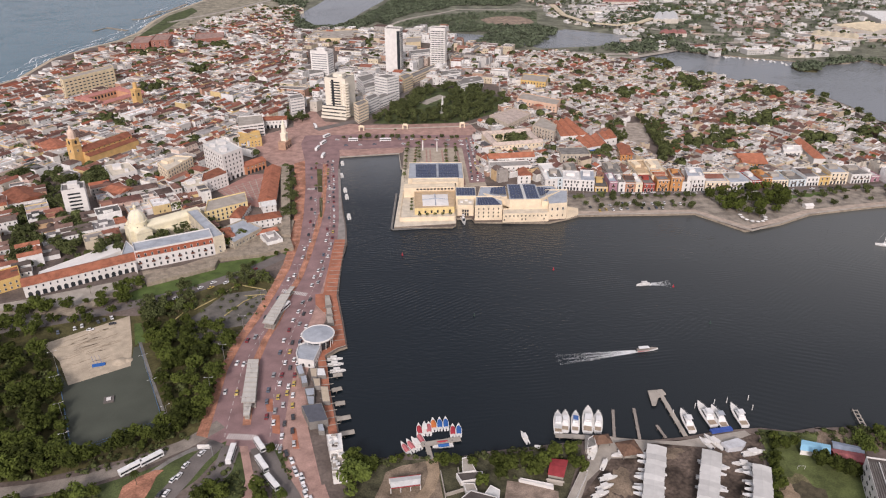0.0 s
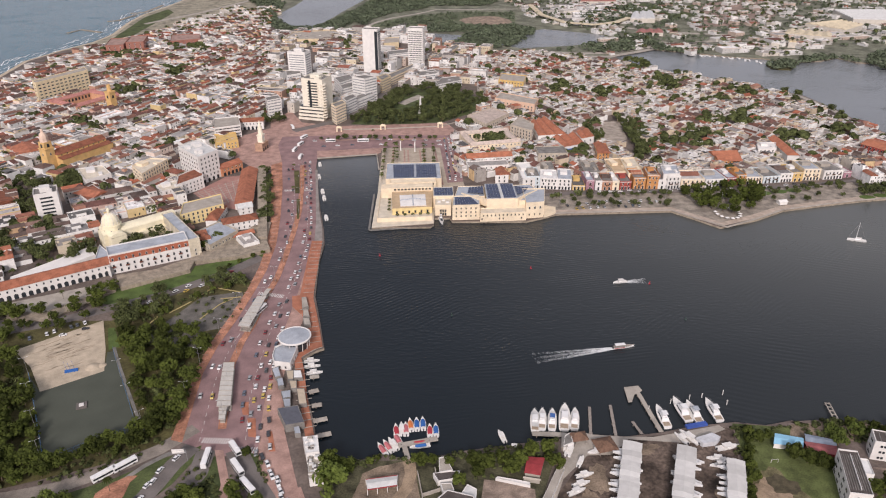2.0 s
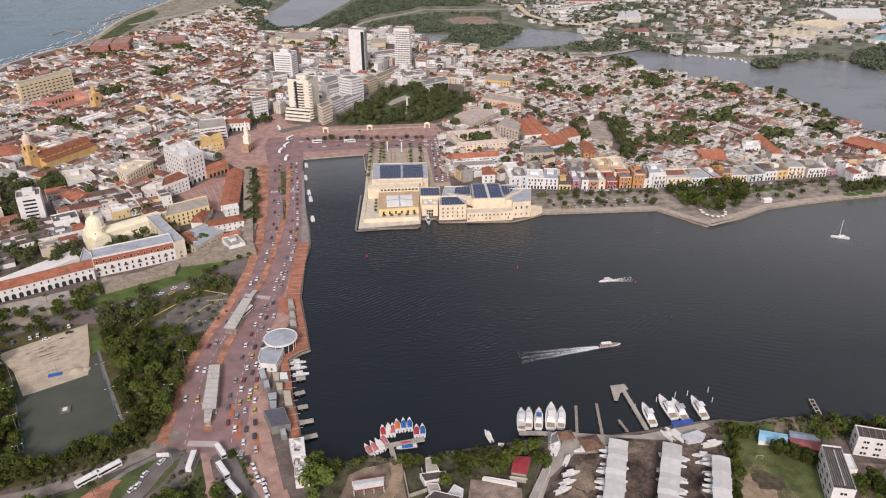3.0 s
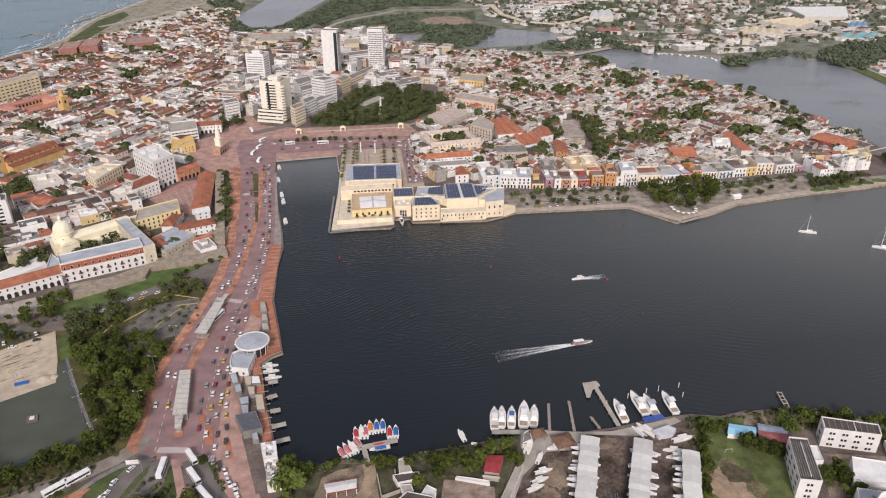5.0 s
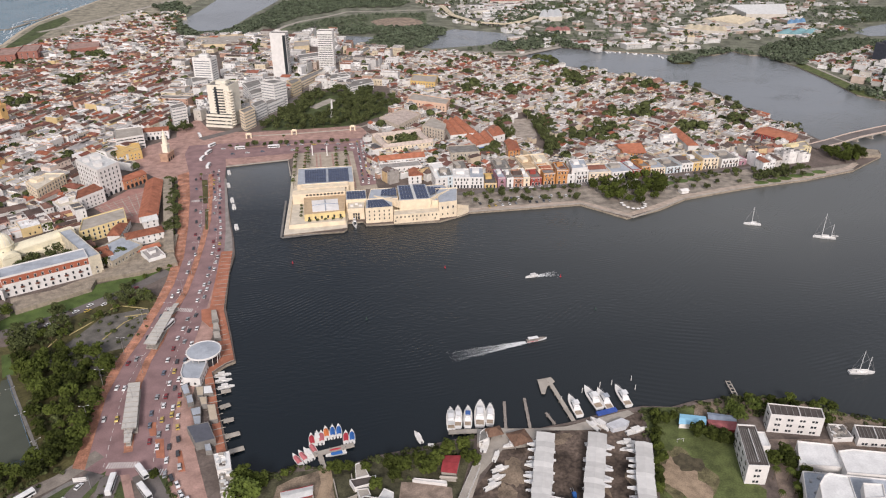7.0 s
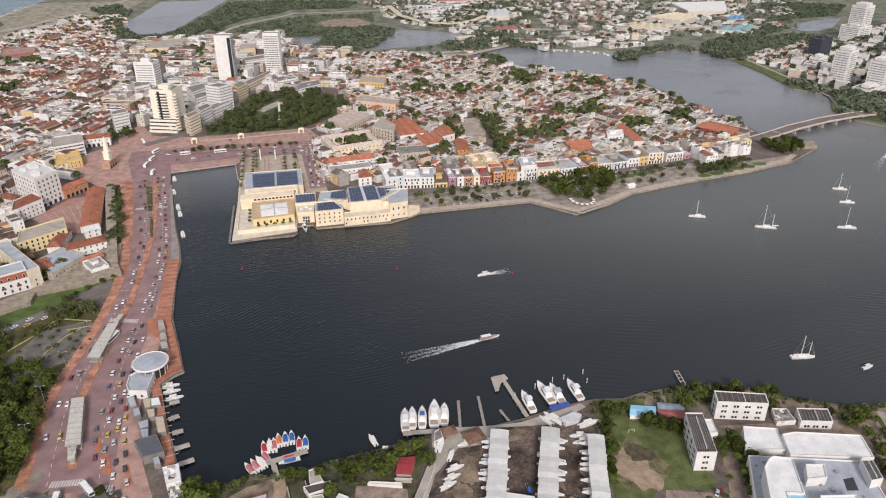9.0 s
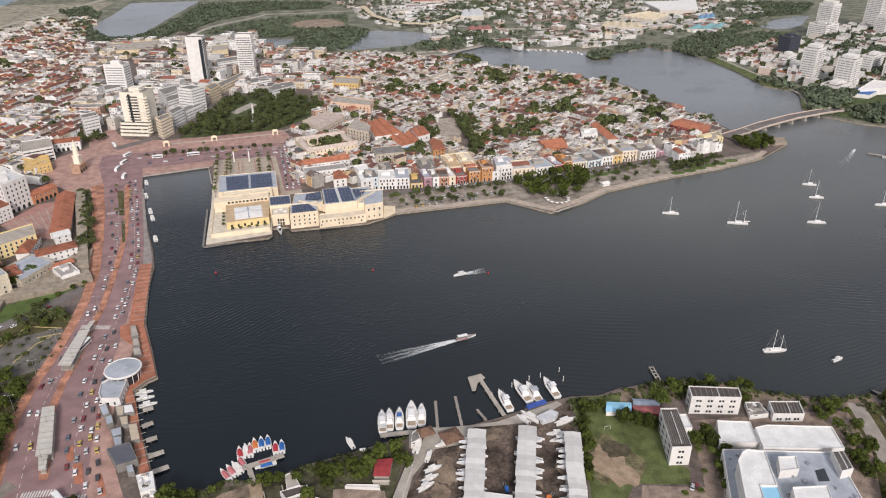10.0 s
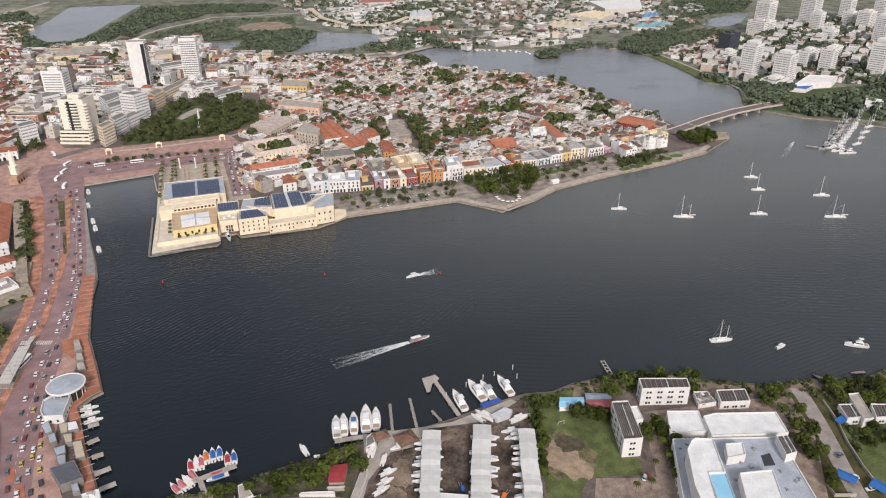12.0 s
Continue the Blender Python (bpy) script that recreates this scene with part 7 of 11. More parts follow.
for q, rf, lb in (([(124, 761), (144, 777), (155, 717), (124, 711)], ORT, "market hall with a wide orange clay roof"), ([(138, 706), (165, 718), (167, 685), (144, 674)], ORT, "market hall with a wide orange clay roof"), ([(166, 722), (182, 732), (182, 707), (167, 700)], ORT, "white hall with an orange clay roof")):
    q = ccw(q)
    b = Build()
    walls(b, q, 1.3, 9.0)
    ob = b.thing("market_hall", [WHITE], lb, "hall", "market halls")
    at = lambda u, v: tuple(sum(w * q[k][m] for k, w in enumerate(((1 - u) * (1 - v), u * (1 - v), u * v, (1 - u) * v))) for m in (0, 1))
    n = 3 if q[0][0] < 160 else 2
    for k in range(n):
        b = Build()
        a, c, d, e = at(k / n, 0), at((k + 1) / n, 0), at((k + 1) / n, 1), at(k / n, 1)
        m0, m1 = at((k + 0.5) / n, 0), at((k + 0.5) / n, 1)
        b.face([(*a, 8.9), (*m0, 11.6), (*m1, 11.6), (*e, 8.9)])
        b.face([(*m0, 11.6), (*c, 8.9), (*d, 8.9), (*m1, 11.6)])
        b.face([(*a, 8.9), (*c, 8.9), (*m0, 11.6)])
        b.face([(*e, 8.9), (*m1, 11.6), (*d, 8.9)])
        b.part("bay_roof", [rf], ob)
    for k in range(4):
        row_of(TALLWIN, "window", ob, q[k], q[(k + 1) % 4], 4.5, 5.0)
slab("blue_awning", ribbon([(145, 673), (165, 684)], 3.0), 6.0, 6.3, bpy.data.materials["blue canvas"], "long blue awning of the market", "awning", kind="")
GREYT = mat("grey tan plaster", (0.50, 0.43, 0.35), var=0.2, size=3)
building("stone_palace", [(98, 738), (113, 768), (124, 738), (118, 715)], 11, "grey tan palace with window rows", "building", wall=GREYT, roof=CONC, floors=3, pitch=3.8, me=TALLWIN)
building("stone_palace", [(55, 781), (86, 812), (103, 787), (73, 747)], 9, "broad grey tan block with terraces", "building", wall=GREYT, roof=mat("rosy roof deck", (0.46, 0.38, 0.33), var=0.25, size=4), floors=2, pitch=4.0, me=TALLWIN)
slab("tree_square", [(204, 780), (230, 783), (221, 719), (202, 699), (193, 707)], 1.4, 1.62, mat("dusty square paving", (0.36, 0.31, 0.26), var=0.3, size=6), "dusty paved square between trees", "pavement")
for p, q, dd, hh, ww in (((43.9, 614.5), (81.8, 618.1), 14, 10, WHITE),):
    building("street_house", wing(p, q, dd), hh, "large painted house facing the promenade", "house", wall=ww, roof=DECKO, floors=3, pitch=4.2)
roofed("long_hall", (44.8, 640.9), (88.2, 646.3), 12, 9, "white house with long orange clay roof", rise=3.0, roof=ORT)
for p, q, dd, hh in HALLS:
    roofed("long_hall", p, q, dd, hh, "painted hall with orange clay roof", rise=3.0, roof=ORT)
building("market_house", wing_plan((114.4, 651.2), (143.2, 651.5), 22), 8.5, "grey stone house with two window rows", "building", wall=mat("grey stone plaster", (0.44, 0.39, 0.32), var=0.2, size=3), roof=CONCD, floors=2, me=TALLWIN, pitch=3.4, first=1.2, floor_h=4.0)
PAINTS = {"white": WHITE, "cream": CREAM, "pale": mat("pale blue plaster", (0.55, 0.62, 0.65), var=0.1), "yellow": OCHRE, "mauve": mat("mauve plaster", (0.36, 0.20, 0.24), var=0.14, size=3), "terracotta": mat("terracotta plaster", (0.42, 0.22, 0.14), var=0.14, size=3),
          "red": mat("dark red plaster", (0.33, 0.07, 0.055), var=0.14, size=3), "orange": mat("orange plaster", (0.50, 0.24, 0.09), var=0.14, size=3)}
PAINTS["yellowc"] = mat("pale yellow plaster", (0.70, 0.60, 0.36), var=0.1, size=4)
# larger houses that stand out in the quarters
TRACED = [
    (10.1, WHITE, WHITE, 3, "white house with a long white roof terrace"),
    (7.1, WHITE, TILE, 2, "white house with a dull red roof"),
    (7.1, CONC, CONCD, 2, "plastered house with a dark grey roof"),
    (7.1, CONC, CONCD, 2, "plastered house with a dark grey roof"),
    (10.1, PAINTS["orange"], TILE, 3, "orange house with small upper terraces"),
    (8.1, CREAM, TANR, 2, "cream house with a tan roof terrace"),
    (10.1, CREAM, PALET, 2, "cream house with a wide pale roof"),
    (11.1, PAINTS["terracotta"], ROOFO, 2, "terracotta house with a brown roof"),
    (13.1, WHITE, GREYR, 2, "white house with a pale blue-grey roof"),
    (7.1, PAINTS["orange"], ORT, 2, "orange hall with a clay roof"),
    (7.1, WHITE, WHITE, 2, "plain white block with a flat roof"),
    (7.1, PAINTS["red"], ORT, 2, "dark red block with wide clay roofs"),
    (8.1, PAINTS["yellowc"], CONC, 3, "pale yellow corner house with many windows"),
    (10.1, WHITE, PALET, 2, "white house with broad pale terraces"),
    (14.1, CREAM, PALET, 4, "cream four-storey house with window rows"),
    (8.1, WHITE, TILE, 2, "white house with a red clay roof"),
    (7.1, WHITE, TILE, 2, "wide white house with dark red roofs"),
    (8.1, WHITE, TILE, 2, "white arcaded house beside the cathedral"),
    (10.1, WHITE, PALET, 3, "white stepped house by the square"),
]
for plan, (h, wall, roof, fl, lb) in zip(PLANS, TRACED):
    ob = building("town_house", plan, h, lb, "house", wall=wall, roof=roof, floors=fl, pitch=3.6, me=TALLWIN, floor_h=(h - 0.4) / fl, group="larger town houses", parapet=0.5 if roof in (TILE, ORT, ROOFO) else 0.9)
    cx, cy = sum(p[0] for p in plan) / 4, sum(p[1] for p in plan) / 4
    L, W = math.hypot(plan[1][0] - plan[0][0], plan[1][1] - plan[0][1]), math.hypot(plan[3][0] - plan[0][0], plan[3][1] - plan[0][1])
    b = Build()
    b.at(cx, cy, 1.5 + h, heading(plan[0], plan[1]))
    if roof in (TILE, ORT, ROOFO):
        if L >= W:
            b.gable(-L / 2 + 0.5, -W / 2 + 0.5, L / 2 - 0.5, W / 2 - 0.5, 0.4, 2.4, "x", 0.1)
        else:
            b.gable(-L / 2 + 0.5, -W / 2 + 0.5, L / 2 - 0.5, W / 2 - 0.5, 0.4, 2.4, "y", 0.1)
        b.part("clay_roof", [roof], ob)
    else:
        b.box(-L * 0.3, 0, 0, L * 0.05, W * 0.3, 2.6)
        b.box(L * 0.15, -W * 0.3, 0, L * 0.3, -W * 0.1, 1.2)
        b.part("roof_house", [wall], ob)
frng = random.Random(41)
DOORW = slot_mesh(1.6, 2.8, WHITE, 0.15)
BALC = Build()
BALC.box(-1.5, -0.9, -0.15, 1.5, 0, 0, bottom=True)
BALC.box(-1.5, -0.9, 0, 1.5, -0.8, 0.95)
BALCONY = BALC.mesh("balcony", [mat("dark balcony wood", (0.10, 0.06, 0.04), var=0.2)])
for (p, q), h, paint in FRONTS:
    fl = max(1, round(h / 3.9))
    deep = frng.uniform(20, 26)
    ob = building("front_house", wing_plan(p, q, deep), h - 0.8, "%s plastered house front with tall windows" % paint, "house", wall=PAINTS[paint], roof=frng.choice([DECKO, CONCD, GREYR, DECKO]), floors=0, parapet=0.9, group="houses facing the bay")
    for k in range(fl):
        row_of(DOORW if k == 0 else TALLWIN, "door" if k == 0 else "window", ob, p, q, 1.6 + k * (h - 1.0) / fl + (0.1 if k == 0 else 0.9), frng.choice([2.7, 3.1, 3.5]), 0.6)
        if k == 1 and frng.random() < 0.5:
            row_of(BALCONY, "balcony", ob, p, q, 1.5 + k * (h - 1.0) / fl + 0.6, 5.0, 0.6)
    L = math.hypot(q[0] - p[0], q[1] - p[1])
    ux, uy = (q[0] - p[0]) / L, (q[1] - p[1]) / L
    b = Build()
    b.prism(ribbon([(p[0] + uy * 0.15, p[1] - ux * 0.15), (q[0] + uy * 0.15, q[1] - ux * 0.15)], 0.5), 1.5 + h - 0.9, 1.5 + h - 0.5)
    b.part("cornice", [WHITE], ob)
    # stair house and lower rear wing on the roof terrace
    b = Build()
    cx, cy = (p[0] + q[0]) / 2 - uy * deep * 0.62, (p[1] + q[1]) / 2 + ux * deep * 0.62
    b.at(cx, cy, 1.5 + h - 1.0, math.degrees(math.atan2(uy, ux)))
    if frng.random() < 0.22:
        b.gable(-L * .42, -deep * .22, L * .42, deep * .22, 0.6, 2.2, "x", 0.2)
        b.part("rear_roof", [ROOFO], ob, "clay tiled rear roof")
    else:
        b.box(-L * .3, -deep * .15, 0, L * .2, deep * .15, 2.8)
        b.part("stair_house", [frng.choice([WHITE, CONC, PAINTS[paint]])], ob)
# white parasols round the terrace on the point
pc_ = (248.4, 521.6)
for k in range(11):
    a = 6.283 * k / 14 + 2.9
    b = Build()
    b.tube((0, 0, 0), (0, 0, 2.5), 0.05, 5)
    ob = b.thing("parasol", [STEEL], "white parasol on the round terrace", "parasol", "parasols on the point", at=pose(pc_[0] + 9.5 * math.cos(a), pc_[1] + 11 * math.sin(a), 1.6))
    b = Build()
    b.cyl(0, 0, 1.7, 2.3, 0.1, 3.0, 8)
    b.part("canopy", [WHITE], ob)
b = Build()
b.box(-3.5, -2.5, 0, 3.5, 2.5, 2.6)
b.gable(-3.5, -2.5, 3.5, 2.5, 2.6, 1.2, "x", 0.5)
b.thing("promenade_kiosk", [WHITE], "white tent kiosk on the promenade", "kiosk", at=pose(*(303.5, 542.4), 1.58, 0, 0, 10))
# obelisk and gates of the park
ob_ = (3.0, 825.2)
b = Build()
b.box(-3, -3, 0, 3, 3, 2)
b.box(-2, -2, 2, 2, 2, 4)
b.cyl(0, 0, 1.5, 4, 0.8, 19, 4)
b.cyl(0, 0, 0.8, 19, 0.05, 20.5, 4)
b.thing("obelisk", [WHITE], "white stone obelisk on a stepped base", "monument", at=pose(ob_[0], ob_[1], 1.5))
for p in ((-39.2, 762.3), (-86.7, 757.0), (24.1, 767.5)):
    b = Build()
    for x in (-3.4, 3.4):
        b.box(x * .7 - 0.7, -0.6, 0, x * .7 + 0.7, 0.6, 5)
        b.box(x * .7 - 0.9, -0.8, 5, x * .7 + 0.9, 0.8, 5.5)
    b.box(-1.7, -0.5, 4.0, 1.7, 0.5, 5)
    b.gable(-1.7, -0.5, 1.7, 0.5, 5, 1.4, "x", 0.2)
    b.thing("park_gate", [CREAM], "pale stone gate of the park", "gate", "park gates", at=pose(p[0], p[1], 1.5))
slab("park_wall", ribbon([(-87, 763), (-39, 764), (24, 770), (46, 788)], 0.6), 1.4, 2.7, CONC, "low pale park wall", "wall")
slab("park_court", [(-25, 870), (1, 907), (9, 896), (-16, 860)], 1.4, 1.8, CONC, "pale paved court inside the park", "pavement")

# pale sea wall along the promenade and round the inlet
for nm, ln in (("sea_wall_1", [(99, 526), (110, 531), (159, 532), (206, 533), (217, 520), (239, 499), (269, 513), (299, 530), (342, 540), (376, 547), (431, 555), (489, 571)]), ("sea_wall_2", [(-101, 672), (-43, 682), (-39, 638)])):
    slab(nm, ribbon(ln, 1.3), 1.2, 2.1, CONC, "pale concrete sea wall", "wall")

# ---------------------------------------------------------------- the near shore
YARD = mat("oily yard ground", (0.105, 0.079, 0.063), var=0.7, size=10, fine=1.6)
slab("boat_yard", [(73, 270), (102, 266), (143, 272), (149, 270), (128, 200), (124, 183), (40, 212), (57, 235), (73, 255)], 1.4, 1.56, YARD, "dark oily boat yard ground", "ground")
slab("yard_path", [(73, 271), (79, 269), (92, 267), (108, 266), (143, 273), (145, 270), (124, 261), (95, 265), (85, 255), (73, 255), (59, 241), (52, 226), (48, 227), (59, 249), (68, 261)], 1.4, 1.6, CONC, "pale concrete quay of the yard", "pavement")
slab("shore_earth", [(-49, 250), (-28, 256), (-4, 255), (20, 258), (47, 262), (61, 263), (46, 226), (43, 208), (-51, 210)], 1.4, 1.55, mat("shore undergrowth", (0.075, 0.072, 0.042), var=0.6, size=5, fine=0.8), "weedy undergrowth along the near shore", "grass")
slab("sandy_yard", [(-32, 248), (-25, 252), (-20, 253), (-13, 255), (-8, 254), (-8, 248), (-6, 232), (-5, 217), (-40, 219), (-36, 233), (-33, 243)], 1.4, 1.59, DUST, "bare sandy yard with tracks", "ground")
slab("sandy_path", ribbon([(-11, 256), (-10, 247), (-12, 238), (-17, 230)], 5.5), 1.4, 1.61, mat("trodden sand", (0.30, 0.225, 0.155), var=0.3, size=4, fine=0.5), "trodden sandy path to the water", "ground")
slab("paved_court", [(23, 242), (28, 241), (41, 237), (45, 235), (43, 215), (18, 216), (21, 232)], 1.4, 1.6, mat("worn court paving", (0.26, 0.20, 0.16), var=0.35, size=4, fine=0.5), "worn paved court with faded paint", "pavement")
slab("meadow", [(150, 274), (176, 270), (195, 253), (178, 220), (183, 212), (178, 204), (154, 211), (140, 196), (129, 200), (146, 248)], 1.4, 1.57, MEADOW, "mown meadow with worn patches", "grass")
def blob(c, rx, ry, seed, n=34, rough=0.22):
    """An uneven round outline."""
    r = random.Random(seed)
    ph = [r.uniform(0, 6.283) for _ in range(5)]
    out = []
    for i in range(n):
        a = 6.2832 * i / n
        k = 1 + rough * (0.5 * math.sin(2 * a + ph[0]) + 0.4 * math.sin(3 * a + ph[1]) + 0.35 * math.sin(5 * a + ph[2]) + 0.3 * math.sin(9 * a + ph[3])) + r.uniform(-0.05, 0.05)
        out.append((c[0] + rx * k * math.cos(a), c[1] + ry * k * math.sin(a)))
    return out


slab("thin_grass", blob((151.2, 226.7), 12.5, 17, 3), 1.4, 1.588, mat("thin dry grass", (0.145, 0.128, 0.068), var=0.5, size=3, fine=0.5), "thin dry grass round the bare patch", "grass")
slab("damp_patch", blob((156.3, 233.0), 6.5, 6, 9), 1.4, 1.606, mat("damp earth", (0.085, 0.072, 0.045), var=0.4, size=3), "dark damp patch in the meadow", "ground")
slab("worn_patch", blob((149.9, 223.6), 9.5, 12, 5, 40, 0.3), 1.4, 1.6, bpy.data.materials["trodden sand"], "bare earth patch in the meadow", "ground")
slab("lot", [(157, 209), (186, 200), (180, 183), (171, 167), (138, 178)], 1.4, 1.6, bpy.data.materials["worn court paving"], "paved car park with kerbs", "road")
slab("shore_scrub", [(179, 272), (195, 273), (216, 272), (239, 263), (247, 254), (262, 245), (284, 237), (305, 234), (299, 228), (284, 229), (256, 238), (236, 245), (207, 259), (184, 260), (174, 263)], 1.4, 1.58, DUST, "sandy strip along the shore", "ground")
slab("hospital_yard", [(202, 242), (284, 229), (273, 200), (233, 146), (169, 168)], 1.4, 1.57, bpy.data.materials["worn court paving"], "worn paved yard round the white halls", "ground")
slab("lane", ribbon([(292, 232), (287, 219), (282, 207), (276, 194), (270, 182), (265, 171), (259, 157)], 8), 1.4, 1.62, mat("pinkish lane concrete", (0.30, 0.265, 0.235), var=0.2, size=5, fine=0.6), "pale concrete lane", "road")
slab("shore_green", [(259, 242), (289, 233), (299, 228), (388, 214), (281, 130), (233, 146), (273, 200), (283, 227)], 1.4, 1.54, ROUGH, "green undergrowth between the yards", "grass")
slab("south_meadow", [(289, 199), (317, 199), (345, 180), (297, 143), (272, 159)], 1.4, 1.58, MEADOW, "rough grass beside the lane", "grass")


def boat_hull(b, L, W, H, mi=0, deck=1, n=10, bow=0.5, sharp=0.8):
    """A pointed hull from bow (+x) to transom, closed by its deck."""
    rings = []
    for i in range(n + 1):
        t = i / n
        x = -L / 2 + L * t
        w = W / 2 * (1 if t < bow else max(0.02, (1 - t) / (1 - bow)) if sharp == 0 else max(0.02, math.cos((t - bow) / (1 - bow) * math.pi / 2) ** sharp)) * (0.88 + 0.12 * min(1, t * 4))
        z = H * (1 + 0.35 * t * t)
        rings.append((x, w, z))
    for (x0, w0, z0), (x1, w1, z1) in zip(rings, rings[1:]):
        for s in (1, -1):
            q = [(x0, s * w0, z0), (x1, s * w1, z1), (x1, s * w1 * 0.7, -0.1), (x0, s * w0 * 0.75, -0.1)]
            b.face(q if s < 0 else q[::-1], mi)
        b.face([(x0, -w0, z0), (x1, -w1, z1), (x1, w1, z1), (x0, w0, z0)], deck)
    x, w, z = rings[0]
    b.face([(x, -w, z), (x, w, z), (x, w * 0.75, -0.1), (x, -w * 0.75, -0.1)], mi)


TYREC = mat("engine black", (0.05, 0.05, 0.055), rough=0.4)
GEL = mat("white gelcoat", (0.75, 0.75, 0.74), rough=0.3, var=0.05, size=2, spec=0.5)
TEAK = mat("pale deck", (0.72, 0.70, 0.66), var=0.12, size=1)
RAIL = mat("mooring wood", (0.29, 0.255, 0.225), var=0.25, size=1.5, fine=0.3)


COCKPIT = mat("worn teak", (0.34, 0.27, 0.20), var=0.2, size=1)


def yacht(p, L, turn, label, canopy=None):
    """A motor yacht: hull, saloon, windscreen, flybridge."""
    W = L * 0.29
    b = Build()
    boat_hull(b, L, W, 1.5)
    ob = b.thing("motor_yacht", [GEL, TEAK], label, "boat", "moored yachts", at=pose(p[0], p[1], 0.02, 0, 0, turn))
    b = Build()
    k = b.pts([(-L * .28, -W * .36, 1.6), (L * .18, -W * .30, 1.7), (L * .18, W * .30, 1.7), (-L * .28, W * .36, 1.6), (-L * .24, -W * .33, 3.3), (L * .06, -W * .26, 3.3), (L * .06, W * .26, 3.3), (-L * .24, W * .33, 3.3)])
    for f in ((0, 1, 5, 4), (2, 3, 7, 6), (3, 0, 4, 7), (4, 5, 6, 7)):
        b.f.append(tuple(k + i for i in f))
        b.m.append(0)
    saloon = b.part("saloon", [GEL], ob)
    b = Build()
    b.face([(L * .185, -W * .29, 1.75), (L * .185, W * .29, 1.75), (L * .065, W * .25, 3.28), (L * .065, -W * .25, 3.28)])
    for s in (1, -1):
        q = [(-L * .22, s * (W * .36), 2.2), (L * .10, s * (W * .315), 2.25), (L * .06, s * (W * .292), 2.9), (-L * .22, s * (W * .345), 2.9)]
        b.face(q if s < 0 else q[::-1])
    b.part("windscreen", [GLASSD], saloon)
    b = Build()
    b.box(-L * .20, -W * .25, 3.3, -L * .02, W * .25, 3.9)
    fly = b.part("flybridge", [GEL], ob)
    b = Build()
    for y in (-W * .2, W * .2):
        b.tube((-L * .16, y, 3.9), (-L * .16, y, 5.3), 0.05, 5)
    b.box(-L * .24, -W * .28, 5.3, -L * .04, W * .28, 5.4, bottom=True)
    b.part("hardtop", [canopy or GEL], fly)
    b = Build()
    for s in (1, -1):
        prev = None
        for t in (0.55, 0.7, 0.85, 0.97):
            w = W / 2 * max(0.05, math.cos((t - .55) / .45 * math.pi / 2) ** 0.8) * 0.95
            c = (-L / 2 + L * t, s * w, 1.5 * (1 + .35 * t * t) + 0.7)
            b.tube((c[0], c[1], c[2] - 0.7), c, 0.03, 4)
            if prev:
                b.tube(prev, c, 0.03, 4)
            prev = c
    b.part("rail", [STEEL], ob)
    b = Build()
    b.box(-L * .46, -W * .34, 1.5, -L * .30, W * .34, 1.62)
    b.part("cockpit", [COCKPIT], ob, "brown teak cockpit")
    return ob


def small_boat(p, L, turn, cover, label, group="small boats", z=0.02):
    W = L * (0.34 if cover == "bare" else 0.3)
    b = Build()
    boat_hull(b, L, W, 0.8, n=8, bow=0.5 if cover == "bare" else 0.45, sharp=0 if cover == "bare" else 0.9)
    ob = b.thing("motor_boat", [GEL, GEL if cover == "bare" else TEAK], label, "boat", group, at=pose(p[0], p[1], z, 0, 0, turn))
    if cover == "bare":
        b = Build()
        b.box(-L * .28, -W * .3, 0.95, L * .05, W * .3, 1.25)
        b.part("seat_box", [TEAK], ob)
        return ob
    if cover:
        b = Build()
        prof = [(-L * .30, W * .38, 1.15), (-L * .1, W * .42, 1.4), (L * .12, W * .40, 1.4), (L * .24, W * .28, 1.3)]
        for (x0, w0, z0), (x1, w1, z1) in zip(prof, prof[1:]):
            for s in (1, -1):
                q = [(x0, s * w0, 0.9), (x1, s * w1, 1.0), (x1, 0, z1 + .25), (x0, 0, z0 + .25)]
                b.face(q if s < 0 else q[::-1])
        b.part("cover", [cover], ob)
    else:
        b = Build()
        b.box(-L * .1, -W * .3, 0.95, L * .12, W * .3, 1.6)
        b.part("console", [GEL], ob)
        b = Build()
        for y in (-W * .3, W * .3):
            for x in (-L * .2, L * .1):
                b.tube((x, y, 0.9), (x, y, 2.3), 0.04, 4)
        b.box(-L * .26, -W * .36, 2.3, L * .14, W * .36, 2.4, bottom=True)
        b.part("sunshade", [WHITE], ob)
    b = Build()
    b.box(-L * .54, -0.25, 0.3, -L * .48, 0.25, 1.3)
    b.part("outboard", [mat("engine cowl", (0.05, 0.05, 0.055), rough=0.4) if "engine cowl" not in bpy.data.materials else bpy.data.materials["engine cowl"]], ob)
    return ob


